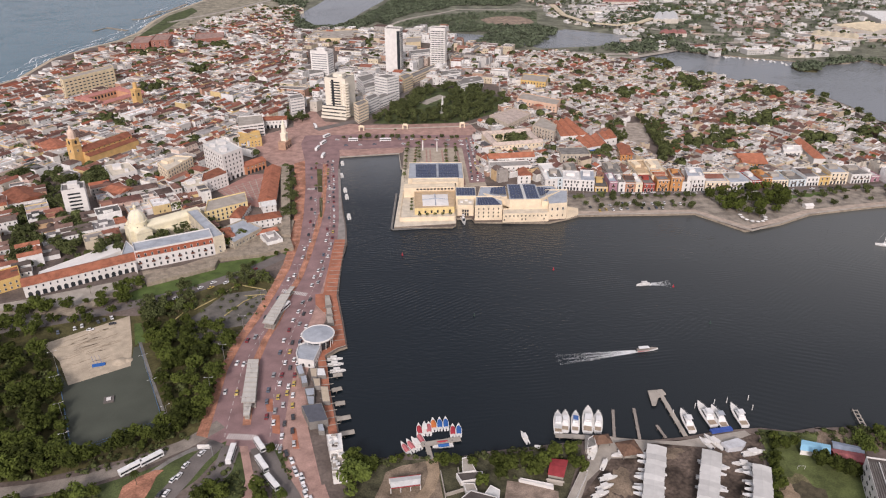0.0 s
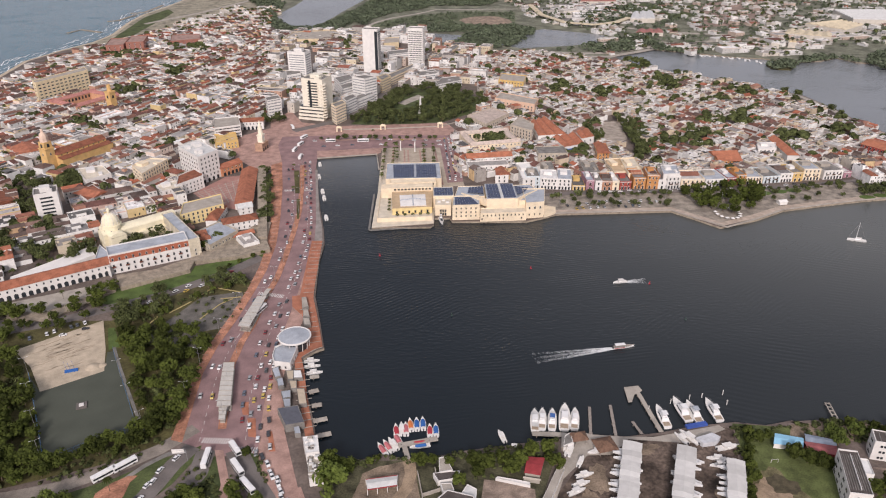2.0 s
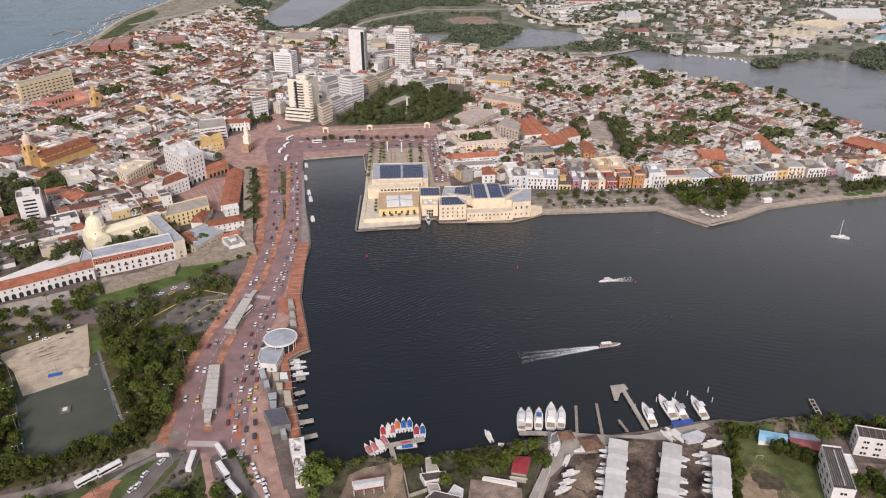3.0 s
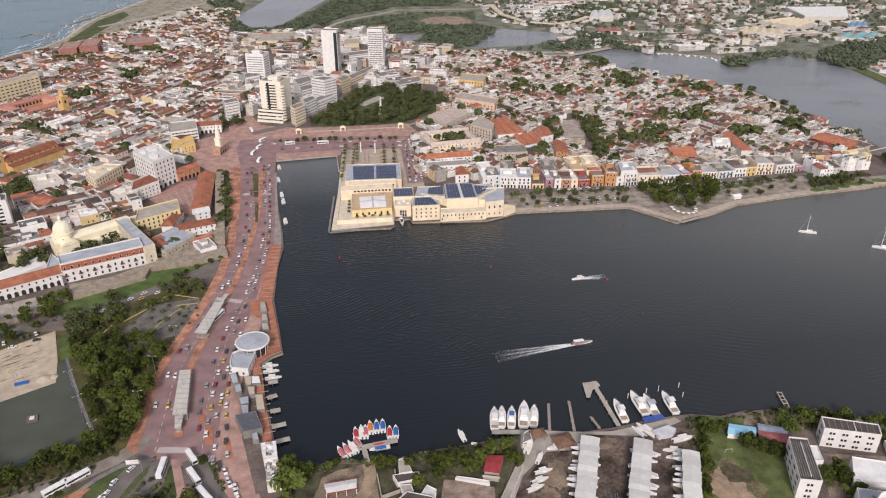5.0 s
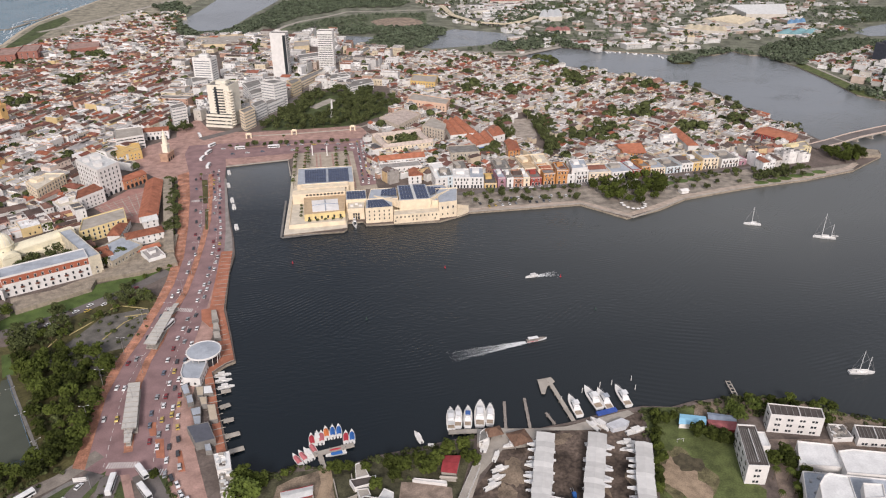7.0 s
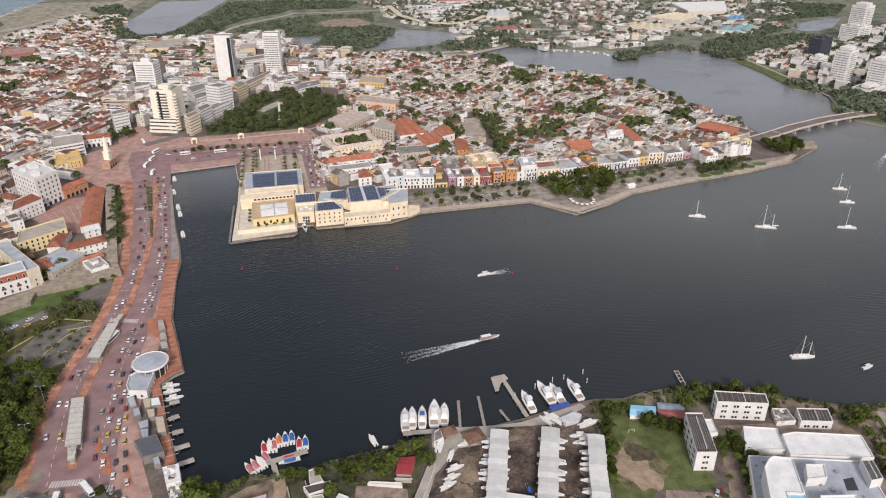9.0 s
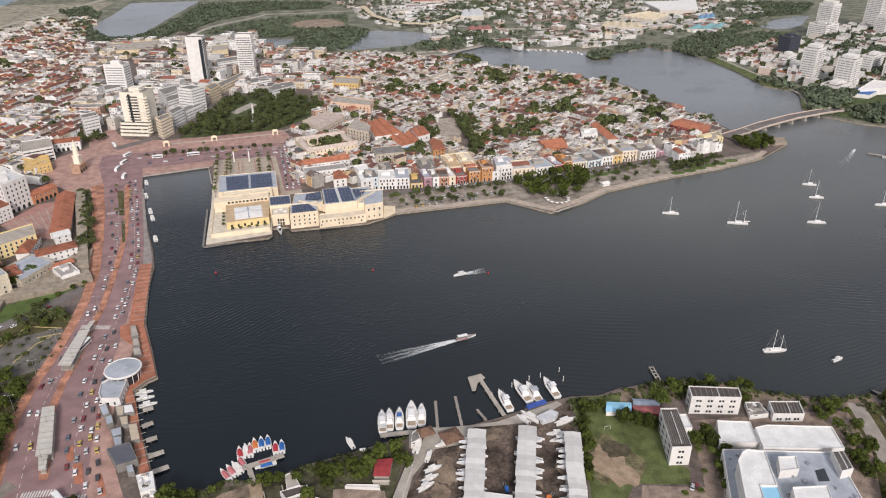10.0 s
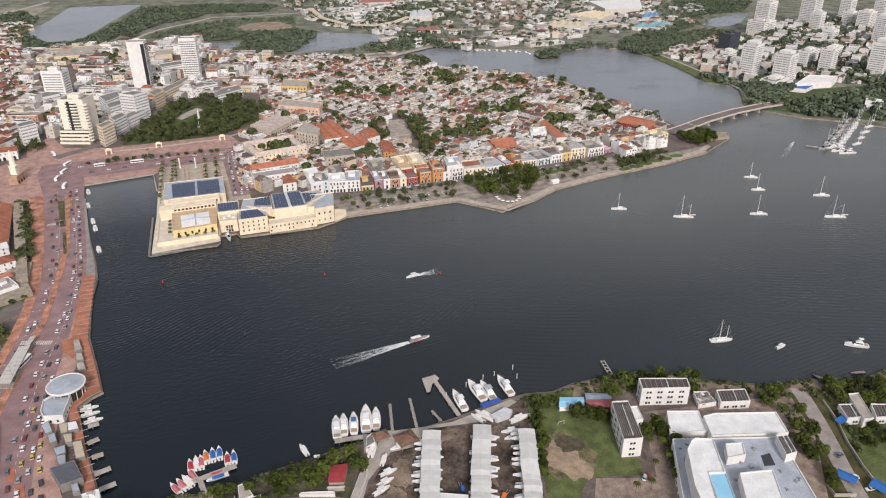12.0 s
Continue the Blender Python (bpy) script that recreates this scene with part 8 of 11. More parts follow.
def sail_boat(p, L, turn, masts, label):
    W = L * 0.26
    b = Build()
    boat_hull(b, L, W, 1.1, bow=0.45)
    ob = b.thing("sailing_boat", [GEL, TEAK], label, "boat", "anchored sailing boats", at=pose(p[0], p[1], 0.02, 0, 0, turn))
    b = Build()
    b.box(-L * .22, -W * .25, 1.2, L * .12, W * .25, 1.9)
    b.part("cabin", [GEL], ob)
    for x, h in masts:
        b = Build()
        b.tube((x * L, 0, 1.0), (x * L, 0, h), 0.22, 6, r2=0.14)
        b.tube((x * L, 0, h * .55), (x * L, -1.2, h * .55), 0.06, 4)
        b.tube((x * L, 0, h * .55), (x * L, 1.2, h * .55), 0.06, 4)
        b.part("mast", [GEL], ob)
        b = Build()
        b.tube((x * L, 0, 2.4), (x * L - L * .3, 0, 2.5), 0.35, 6)
        b.part("furled_sail", [WHITE], ob)
        b = Build()
        b.tube((x * L, 0, h - .3), (L * .48, 0, 1.5), 0.10, 4)
        b.tube((x * L, 0, h - .3), (-L * .46, 0, 1.3), 0.06, 4)
        b.part("stay", [STEEL], ob)
    return ob


def jetty(name, line, w, label, z=1.3):
    b = Build()
    b.prism(ribbon(line, w), z - 0.35, z)
    ob = b.thing(name, [RAIL if "timber" in label else CONC], label, "jetty")
    b = Build()
    b.cyl(0, 0, 0.14, -2, 0.14, z + 0.4, 8)
    me = b.mesh("pile", [RAIL])
    for x, y, a in along(line, 6, 2):
        for s in (-1, 1):
            part_of(me, "pile", ob, pose(x - math.sin(radians(a)) * s * w / 2, y + math.cos(radians(a)) * s * w / 2, 0))
    return ob


# marina: jetties and moored yachts
jetty("jetty", [(107, 302), (110, 303), (113, 270)], 2.3, "concrete jetty with a broad landing head")
slab_b = Build()
slab_b.prism([(104, 305), (112, 306), (113, 302), (108, 299), (105, 293), (103, 293)], 0.9, 1.35)
slab_b.thing("landing_stage", [CONC], "pale concrete landing stage", "jetty")
jetty("jetty", [(82, 290), (78, 270)], 1.4, "narrow grey timber jetty")
jetty("jetty", [(93, 291), (90, 268)], 1.4, "narrow grey timber jetty")
jetty("jetty", [(101, 278), (103, 269)], 1.3, "short grey timber jetty")
jetty("jetty", [(49.5, 271.5), (64, 270)], 3.0, "floating pontoon with pale edge")
house = yacht((52.3, 281.3), 16.5, 82, "long white boat under a pale awning")
b = Build()
b.box(-7.0, -1.7, 3.0, 4.0, 1.7, 3.2, bottom=True)
b.part("awning", [METAL], house, "pale grey awning")
ga, gb = (205.8, 287.6), (203.3, 272.5)
gl, gt = math.hypot(gb[0] - ga[0], gb[1] - ga[1]), math.degrees(math.atan2(gb[1] - ga[1], gb[0] - ga[0]))
b = Build()
for y in (-1.1, 1.1):
    b.box(0, y - 0.25, -0.3, gl, y + 0.25, 0.1, bottom=True)
gw = b.thing("gangway", [CONC], "open ladder-like gangway frame over the water", "jetty", at=pose(ga[0], ga[1], 1.4, 0, 0, gt))
for k in range(6):
    b = Build()
    b.box(gl * k / 5.2, -1.1, -0.2, gl * k / 5.2 + 0.5, 1.1, 0.06, bottom=True)
    b.part("rung", [CONC], gw)
    if k % 2 == 0:
        for y in (-1.1, 1.1):
            b = Build()
            b.cyl(gl * k / 5.2, y, 0.18, -3.4, 0.18, 0.3, 7)
            b.part("pile", [RAIL], gw)
for nm, p, L, a, cv in (("a", (56.1, 282.1), 15.5, 80, None), ("b", (61.1, 281.6), 15.5, 79, bpy.data.materials["blue canvas"]), ("c", (67.7, 283.2), 20, 78, None), ("d", (72.5, 281.4), 16, 77, None),
                        ("e", (117.1, 281.5), 17, 92, None), ("f", (128.5, 286.4), 19, 96, None), ("g", (134.1, 284.2), 17, 93.5, GREYR), ("h", (144.6, 285.3), 17.5, 93, None),
                        ("p", (15.2, 522.1), 12, -82, None)):
    yacht(p, L, a, "white motor yacht with dark windscreen" if not cv else "white motor yacht with dark canopy", cv)
small_boat((34.3, 271.0), 9, 106, None, "white open motor boat drifting off the shore")
small_boat((40.1, 262.7), 8, -8, None, "white open motor boat by a plank")
jetty("jetty", [(-11, 255), (-13, 265)], 2.4, "narrow landing plank to the boats")
jetty("jetty", [(-16, 266), (3, 270)], 3.0, "floating pontoon among covered boats")
RED = mat("red boat cover", (0.42, 0.045, 0.06), var=0.12, size=1.5)
PINK = mat("faded red boat cover", (0.50, 0.16, 0.17), var=0.12, size=1.5)
BLUE = mat("blue boat cover", (0.035, 0.13, 0.38), var=0.12, size=1.5)
ORANGE = mat("orange boat cover", (0.62, 0.19, 0.06), var=0.12, size=1.5)
for p, a, cv in (((-23.7, 264.5), 118, PINK), ((-21.1, 266.4), 118, PINK), ((-18.7, 267.9), 118, None), ((-16.5, 271.0), 112, PINK), ((-17.1, 277.1), 97, RED), ((-14.4, 278.3), 95, None), ((-12.4, 278.2), 93, PINK),
                 ((-10.1, 281.1), 96, ORANGE), ((-7.0, 281.5), 92, BLUE), ((-3.9, 281.8), 92, BLUE), ((-0.6, 276.4), 90, RED), ((2.4, 276.7), 90, BLUE), ((-6.1, 268.1), 188, RED), ((-5.6, 265.8), 188, BLUE)):
    small_boat(p, 10, a, cv, "tour boat under a coloured canvas cover" if cv else "open white tour boat", "tour boats at the pontoon")
for p in [(-66, 337), (-65, 332), (-63, 326)]:
    small_boat(p, 9, 8, None, "white launch beside the quay", "quay launches")
for p in [(-97, 658), (-94, 625), (-87, 589), (-84, 574), (-78, 533)]:
    small_boat(p, 11, 100, None, "white launch moored along the inlet", "quay launches")
for q in ([(-65, 321), (-60, 322)], [(-64, 308), (-59, 310)], [(-61, 297), (-56, 298)], [(-59, 285), (-52, 287)], [(-56, 274), (-49, 276)]):
    jetty("jetty", q, 3.0, "short pale concrete finger pier")
small_boat((132.5, 418.8), 10, 190, None, "small white ferry launch on the bay")
b = Build()
boat_hull(b, 13, 2.8, 1.0)
fast = b.thing("tour_launch", [GEL, RAIL], "long low white launch speeding across the bay", "boat", at=pose(*(114.4, 343.3), 0.02, 0, 0, 8))
b = Build()
for x in (-5, -2.2, 0.5):
    for y in (-1.1, 1.1):
        b.tube((x, y, 1.0), (x, y, 2.4), 0.05, 4)
b.box(-5.4, -1.2, 2.4, 0.8, 1.2, 2.5, bottom=True)
b.part("canopy", [GEL], fast, "white canopy on thin posts")
b = Build()
for s in (1, -1):
    b.box(-6.2, min(s * 1.28, s * 1.42), 0.55, 0.5, max(s * 1.28, s * 1.42), 0.85, bottom=True)
b.part("stripe", [RED], fast, "red stripe")
b = Build()
for y in (-0.7, 0.0, 0.7):
    b.box(-6.9, y - 0.2, 0.3, -6.4, y + 0.2, 1.5)
b.part("outboard", [TYREC], fast)
for p, L, a, m in (((329.3, 474.3), 13, 160, [(0.05, 15)]), ((370.9, 443.2), 16, 158, [(0.12, 20), (-0.3, 12)]), ((433.2, 428.2), 14, 160, [(0.08, 18)]), ((469.8, 471.9), 12, 160, [(0.08, 16)]),
                   ((485.1, 499.1), 12, 155, [(0.08, 16)]), ((513.3, 443.4), 14, 160, [(0.08, 19)]), ((488.6, 403.5), 17, 160, [(0.12, 20), (-0.3, 12)]), ((283.9, 284.2), 14, -11, [(-0.1, 15), (0.22, 11)])):
    sail_boat(p, L, a, m, "white anchored sailing boat with bare mast" if len(m) == 1 else "white two-masted sailing boat at anchor")
yacht((355.8, 254.4), 13, 150, "white motor cruiser at anchor")
small_boat((313.0, 267.6), 8, 10, None, "low white dinghy on the water")
# far marina
rng = random.Random(20)
for x, y, a in along([(435, 1155), (465, 1139), (508, 1120), (537, 1081)], 9):
    small_boat((x + rng.uniform(-3, 3), y - rng.uniform(6, 18)), 11, rng.uniform(60, 120), "bare", "white boat moored on the far shore", "far moored boats")
jetty("jetty", [(651, 564), (713, 610)], 3, "long pontoon of the far marina")
jetty("jetty", [(601, 555), (615, 539)], 3, "long pontoon of the far marina")
rng = random.Random(21)
for k in range(11):
    t = k / 10
    x, y = (624.0, 542.9)
    x2, y2 = (728.8, 614.9)
    for s, a in ((-10, 190), (10, 10)):
        for o in (0, 24):
            if o and k % 2:
                continue
            if s < 0 and k % 2 == 0:
                yacht((x + (x2 - x) * t + s, y + (y2 - y) * t), 17, a, "white motor yacht berthed in the far marina")
                continue
            sail_boat((x + (x2 - x) * t + s + o, y + (y2 - y) * t), 13 + rng.uniform(-2, 3), a, [(0.05, 15 + rng.uniform(-2, 5))], "white sailing boat berthed in the far marina")
for p in [(623, 532), (623, 543), (625, 524)]:
    yacht(p, 18, 170, "large white yacht berthed in the far marina")
for p in [(-32, 465), (75, 441), (152, 416), (16, 382), (161, 371)]:
    b = Build()
    b.cyl(0, 0, 1.1, -0.3, 1.1, 0.5, 10, 0)
    b.cyl(0, 0, 0.55, 0.5, 0.3, 2.6, 8, 0)
    b.cyl(0, 0, 0.6, 2.6, 0.1, 3.1, 8, 0)
    b.thing("buoy", [RED if p[0] > 60 and p[1] > 400 or p[0] < -20 else mat("dark buoy %d" % int(p[0]), (0.05, 0.08, 0.07))], "small floating channel marker buoy", "buoy", "channel buoys", at=pose(p[0], p[1], 0) @ Matrix.Diagonal((0.62, 0.62, 0.62, 1)))
# wakes: loose foam patches behind the moving boats
for nm, tip, tail, wd in (("wake_1", (109.5, 342.7), (59.8, 334.6), 7.0), ("wake_2", (135.0, 419.3), (151.9, 420.5), 5.0), ("wake_3", (599.8, 570.7), (544.1, 528.1), 6.0)):
    rng = random.Random(4)
    b = Build()
    L = math.hypot(tail[0] - tip[0], tail[1] - tip[1])
    a = math.atan2(tail[1] - tip[1], tail[0] - tip[0])
    for _ in range(4200 if wd > 6.5 else 1500):
        t = rng.random() ** 1.7
        arm = rng.random()
        y = rng.gauss(0, 0.35 + 0.5 * t) if arm < 0.35 else (1 if arm < 0.75 else -1) * ((0.08 + 0.5 * t) * wd + rng.gauss(0, 0.25 + 0.6 * t))
        s = rng.uniform(0.06, 0.30) * (1.25 - t)
        x = t * L
        b.at(tip[0] + x * math.cos(a) - y * math.sin(a), tip[1] + x * math.sin(a) + y * math.cos(a), rng.uniform(0.03, 0.16), math.degrees(a) + rng.uniform(-9, 9))
        b.face([(-s * 3.6, 0, 0), (0, -s * .32, 0), (s * 3.2, -s * .1, 0), (s * .4, s * .36, 0)])
    b.thing(nm, [FOAM], "pale churned foam behind a boat", "wake", kind="stuff")

# boat racks: three long roofs with stored boats
SHEDM = mat("weathered white sheet", (0.59, 0.58, 0.555), rough=0.6, var=0.07, size=3, fine=0.3, rnd=0.17)


def rack(near, far, w, label, sides):
    c, L, a = frame_of(near, far)
    b = Build()
    n = int(L / 7)
    for k in range(n + 1):
        for y in (-w / 2 + 0.4, 0, w / 2 - 0.4):
            x = -L / 2 + 0.3 + (L - 0.6) * k / n
            b.box(x - 0.15, y - 0.15, 0, x + 0.15, y + 0.15, 6.6)
    ob = b.thing("boat_rack", [STEEL], label, "shed", "boat racks", at=pose(c[0], c[1], 1.5, 0, 0, a))
    rng = random.Random(int(L * 10))
    n = int(L / 3.2)
    for k in range(n):
        x0, x1 = -L / 2 + L * k / n, -L / 2 + L * (k + 1) / n
        b = Build()
        dz, dy = rng.uniform(-0.1, 0.1), rng.uniform(-0.35, 0.3)
        for s in (1, -1):
            q = [(x0, s * w / 2 + dy, 6.5 + dz), (x1 + 0.3, s * w / 2 + dy * 0.6, 6.5 + dz), (x1 + 0.3, 0, 6.95 + dz), (x0, 0, 6.95 + dz)]
            lo = [(x, y, z - 0.12) for x, y, z in q]
            b.face(q if s < 0 else q[::-1])
            b.face(lo[::-1] if s < 0 else lo)
        b.part("roof_panel", [SHEDM], ob)
    for s in sides:
        lead = s == sides[0]
        for k in range(int(L / 3.4)):
            x = -L / 2 + 2 + 3.4 * k + rng.uniform(-0.3, 0.3)
            for zz in ((rng.choice([3.4, 5.2]),) if rng.random() < (0.85 if lead else 0.6) else ()):
                bb = rng.uniform(2.6, 4.4) if lead else rng.uniform(0.5, 1.3)
                px, py = x, s * (w / 2 - 4.4 + bb)
                m = pose(c[0], c[1], 1.5, 0, 0, a) @ pose(px, py, 0)
                small_boat((m.translation.x, m.translation.y), 8.8, a + 90 * s, "bare", "white boat stored bow out in a rack", "boats in the racks", z=1.5 + zz - 2.0)
    return ob


rack((78.2, 210.0), (94.0, 256.0), 8.8, "long boat rack under a pale sheet roof", (1, -1))
rack((98.3, 203.2), (118.3, 252.0), 8.8, "long boat rack under a pale sheet roof", (-1, 1))
rack((120.1, 195.9), (137.4, 242.6), 8.0, "long boat rack under a pale blue-grey roof", (1, -1))
building("yard_shed", [(86, 219), (97, 214), (95, 206), (82, 210)], 5, "low white shed across the yard", "shed", roof=SHEDM, parapet=0.1)
BRN = mat("brown thatch", (0.16, 0.095, 0.065), var=0.3, size=1.5, fine=0.3)
for p, w, d, a in (((70.3, 264.9), 8, 5.5, 8), ((82.0, 258.9), 9, 8.5, 12)):
    b = Build()
    for x in (-w / 2 + .4, w / 2 - .4):
        for y in (-d / 2 + .4, d / 2 - .4):
            b.box(x - .15, y - .15, 0, x + .15, y + .15, 3)
    ob = b.thing("shade_hut", [RAIL], "open hut with brown hipped roof", "hut", at=pose(p[0], p[1], 1.5, 0, 0, a))
    b = Build()
    b.hip(-w / 2, -d / 2, w / 2, d / 2, 3, 2.4, 0.6)
    b.part("roof", [BRN], ob)
for p, L, a in (((77.8, 257.1), 9, 190), ((68.9, 250.9), 8, 60), ((68.8, 242.2), 9, 15), ((66.1, 236.9), 9, 20), ((63.2, 232.6), 9, 22), ((65.7, 259.9), 12, 65), ((124.8, 264.9), 12, 120), ((120.7, 264.0), 9, 115),
                ((141.0, 257.1), 12, 12), ((132.5, 249.9), 9, 170), ((132.2, 245.7), 9, 180)):
    small_boat(p, L, a, None, "white motor boat laid up ashore", "boats laid up ashore", z=1.6)
b = Build()
b.prism([(127, 262), (136, 265), (139, 262), (136, 259), (129, 258)], 1.5, 4.2)
b.thing("tarpaulin_store", [mat("pale tarpaulin", (0.52, 0.53, 0.55), var=0.15)], "heap under a pale tarpaulin", "tarpaulin")
b = Build()
b.prism(ribbon([(126, 272), (137, 274)], 2.5), 1.5, 2.6)
b.thing("blue_barrier", [mat("blue boom", (0.05, 0.10, 0.35), var=0.15)], "rolled blue boom on the quay", "boom")

for c, rx, ry, sd in (((74, 240), 5, 10, 21), ((68, 225), 4, 9, 22), ((100, 258), 8, 3.5, 23), ((112, 232), 3, 10, 24), ((128, 226), 3, 9, 25)):
    slab("dust_patch", blob(c, rx, ry, sd, 26, 0.35), 1.4, 1.575 + 0.001 * (sd - 20), DUST, "dusty pale patch on the yard ground", "ground")
# white halls behind the meadow
WR = mat("white roof paint", (0.69, 0.69, 0.675), var=0.12, size=6, fine=0.8)
LB = mat("light blue roof paint", (0.28, 0.55, 0.72), var=0.08, size=6)
DARKR = mat("dark tiled deck", (0.085, 0.072, 0.066), var=0.25, size=3, fine=0.5)
wb = Build()
for x in (-0.75, 0.75):
    wb.box(x - 0.55, -0.08, 0, x + 0.55, -0.01, 1.25, 0)
wb.box(-1.5, -0.14, -0.18, 1.5, 0, -0.06, 1)
PAIRWIN = wb.mesh("window", [GLASSD, WHITE])
for nm, q, h, rf, fl, lb in (("white_block", [(207, 255), (231, 247), (228, 240), (204, 247)], 10.5, DARKR, 3, "white three-storey block with dark flat roof"),
                         ("white_block", [(184, 243), (192, 241), (184, 215), (175, 217)], 10.5, DARKR, 3, "slim white block with dark flat roof"),
                         ("side_wing", [(191.6, 239.5), (196, 238.5), (193.5, 229), (188.5, 230)], 8.0, WR, 0, "lower white wing beside the slim block"),
                         ("white_hall", [(210, 233), (225, 228), (220, 214), (202, 219)], 5.5, WR, 1, "wide white hall with white roof"),
                         ("white_hall", [(223, 222), (230, 222), (259, 213), (254, 199), (218, 209)], 7.5, WR, 1, "long white hall with white roof"),
                         ("blue_wall_house", [(245, 240), (260, 236), (256, 227), (241, 231)], 4.5, DARKR, 1, "white and blue house with dark roof"),
                         ("ruined_house", [(235, 245), (242, 243), (241, 234), (231, 235)], 2.2, CONCD, 0, "roofless grey house with broken slabs"),
                         ("hospital", [(199, 213), (248, 198), (236, 164), (230, 149), (175, 168)], 7.5, GREYR, 1, "large white hospital with grey membrane roof"),
                         ("hospital_wing", [(195, 198), (200, 202), (203, 203), (210, 200), (207, 193), (202, 181), (195, 183), (183, 158), (178, 159), (185, 179)], 15.5, WR, 0, "tall white hospital wing"),
                         ("hospital_wing", [(195, 183), (202, 181), (191, 155), (184, 158)], 15.2, LB, 0, "hospital wing with light blue roof"),
                         ("hospital_wing", [(210, 181), (225, 178), (211, 151), (196, 156)], 12.5, WR, 0, "white stepped hospital wing"),
                         ("plant_room", [(217, 199), (225, 197), (221, 190), (212, 191)], 11.5, WR, 0, "white plant room on the roof"),
                         ("hospital_wing", [(243, 196), (248, 195), (244, 184), (238, 184)], 11.5, DARKR, 2, "white wing with dark roof deck"),
                         ("shore_house", [(297, 211), (307, 208), (302, 199), (293, 201)], 4.0, DARKR, 1, "low house with dark roof"),
                         ("shore_house", [(313, 206), (326, 201), (322, 193), (307, 197)], 4.0, DARKR, 1, "low house with dark roof"),
                         ("shore_house", [(307, 215), (313, 214), (304, 196), (299, 197)], 5.0, CONC, 1, "low house with pale roof")):
    ob = building(nm, q, h, lb, "building", roof=rf, floors=fl, pitch=5.2 if nm == "white_block" else 4.2, me=PAIRWIN, parapet=0.6, group="white halls")
    if rf is DARKR:        # sheet ribs across the dark roofs
        q = ccw(q)
        for k in range(1, 9):
            u = k / 9
            a = (q[0][0] + (q[1][0] - q[0][0]) * u, q[0][1] + (q[1][1] - q[0][1]) * u)
            c = (q[3][0] + (q[2][0] - q[3][0]) * u, q[3][1] + (q[2][1] - q[3][1]) * u)
            m = [(a[0] * 0.9 + c[0] * 0.1, a[1] * 0.9 + c[1] * 0.1), (a[0] * 0.1 + c[0] * 0.9, a[1] * 0.1 + c[1] * 0.9)]
            b = Build()
            b.prism(ribbon(m, 0.28), 1.5 + h, 1.5 + h + (0.75 if k == 5 else 0.16))
            b.part("roof_rib", [CONCD if k != 5 else WHITE], ob)
b = Build()
b.prism([(231, 191), (236, 191), (233, 184), (228, 185)], 9.0, 9.12)
b.thing("light_well", [GLASSD], "dark glazed light well in the roof", "skylight")
rng = random.Random(31)
hp = [(200, 210), (245, 197), (235, 167), (186, 184)]
for k in range(22):
    u, v = rng.random(), rng.random()
    x = (1 - v) * ((1 - u) * hp[0][0] + u * hp[1][0]) + v * ((1 - u) * hp[3][0] + u * hp[2][0])
    y = (1 - v) * ((1 - u) * hp[0][1] + u * hp[1][1]) + v * ((1 - u) * hp[3][1] + u * hp[2][1])
    b = Build()
    s = rng.uniform(0.5, 1.1)
    b.box(-s, -s * .7, 0, s, s * .7, 0.9)
    b.cyl(0, 0, s * .5, 0.9, s * .5, 1.05, 10)
    b.thing("cooling_unit", [STEEL], "small grey rooftop cooling unit", "cooling unit", "roof cooling units", at=pose(x, y, 9.0, 0, 0, rng.uniform(0, 90)))
# colourful sheds on the point and small houses on the near shore
for nm, q, h, rf, lb in (
                         
                         ("white_lodge", [(3, 253), (6, 254), (9, 245), (3, 244)], 3.2, CONC, "white lodge with terrace walls"), ("lodge_wing", [(0, 244), (12, 245), (12, 241), (2, 239)], 2.8, DARKR, "low lodge wing with dark slabs"), ("garden_house", [(3, 238), (8, 238), (9, 234), (4, 233)], 2.6, CONC, "small garden house with sandy roof"),
                         ("round_hall", [(-0, 227), (6, 233), (17, 229), (20, 218), (0, 217)], 3.6, DARKR, "hall with dark ribbed roof"), ("small_shed", [(12, 232), (15, 237), (19, 234), (18, 228)], 2.5, METAL, "small shed with metal roof"),
                         ("boundary_wall", [(29, 242), (43, 238), (43, 236), (28, 241)], 1.5, WHITE, "low white boundary wall"), ("long_shed", [(57, 246), (60, 245), (48, 222), (44, 222)], 2.5, CONC, "long narrow shed roof"),
                         ("quay_house", [(-61, 266), (-54, 267), (-52, 256), (-58, 255)], 6.5, WR, "white stepped quay house with terrace"), ("quay_house", [(-58, 257), (-52, 257), (-49, 242), (-55, 241)], 4.5, CONC, "low pale quay house with roof court"),
                         ("boat_club", [(64, 265), (67, 267), (67, 260), (62, 258)], 3.5, CONCD, "grey club house on the pontoon")):
    building(nm, q, h, lb, "building", roof=rf, parapet=0.25, floors=1 if h > 3.1 else 0, pitch=3.2)


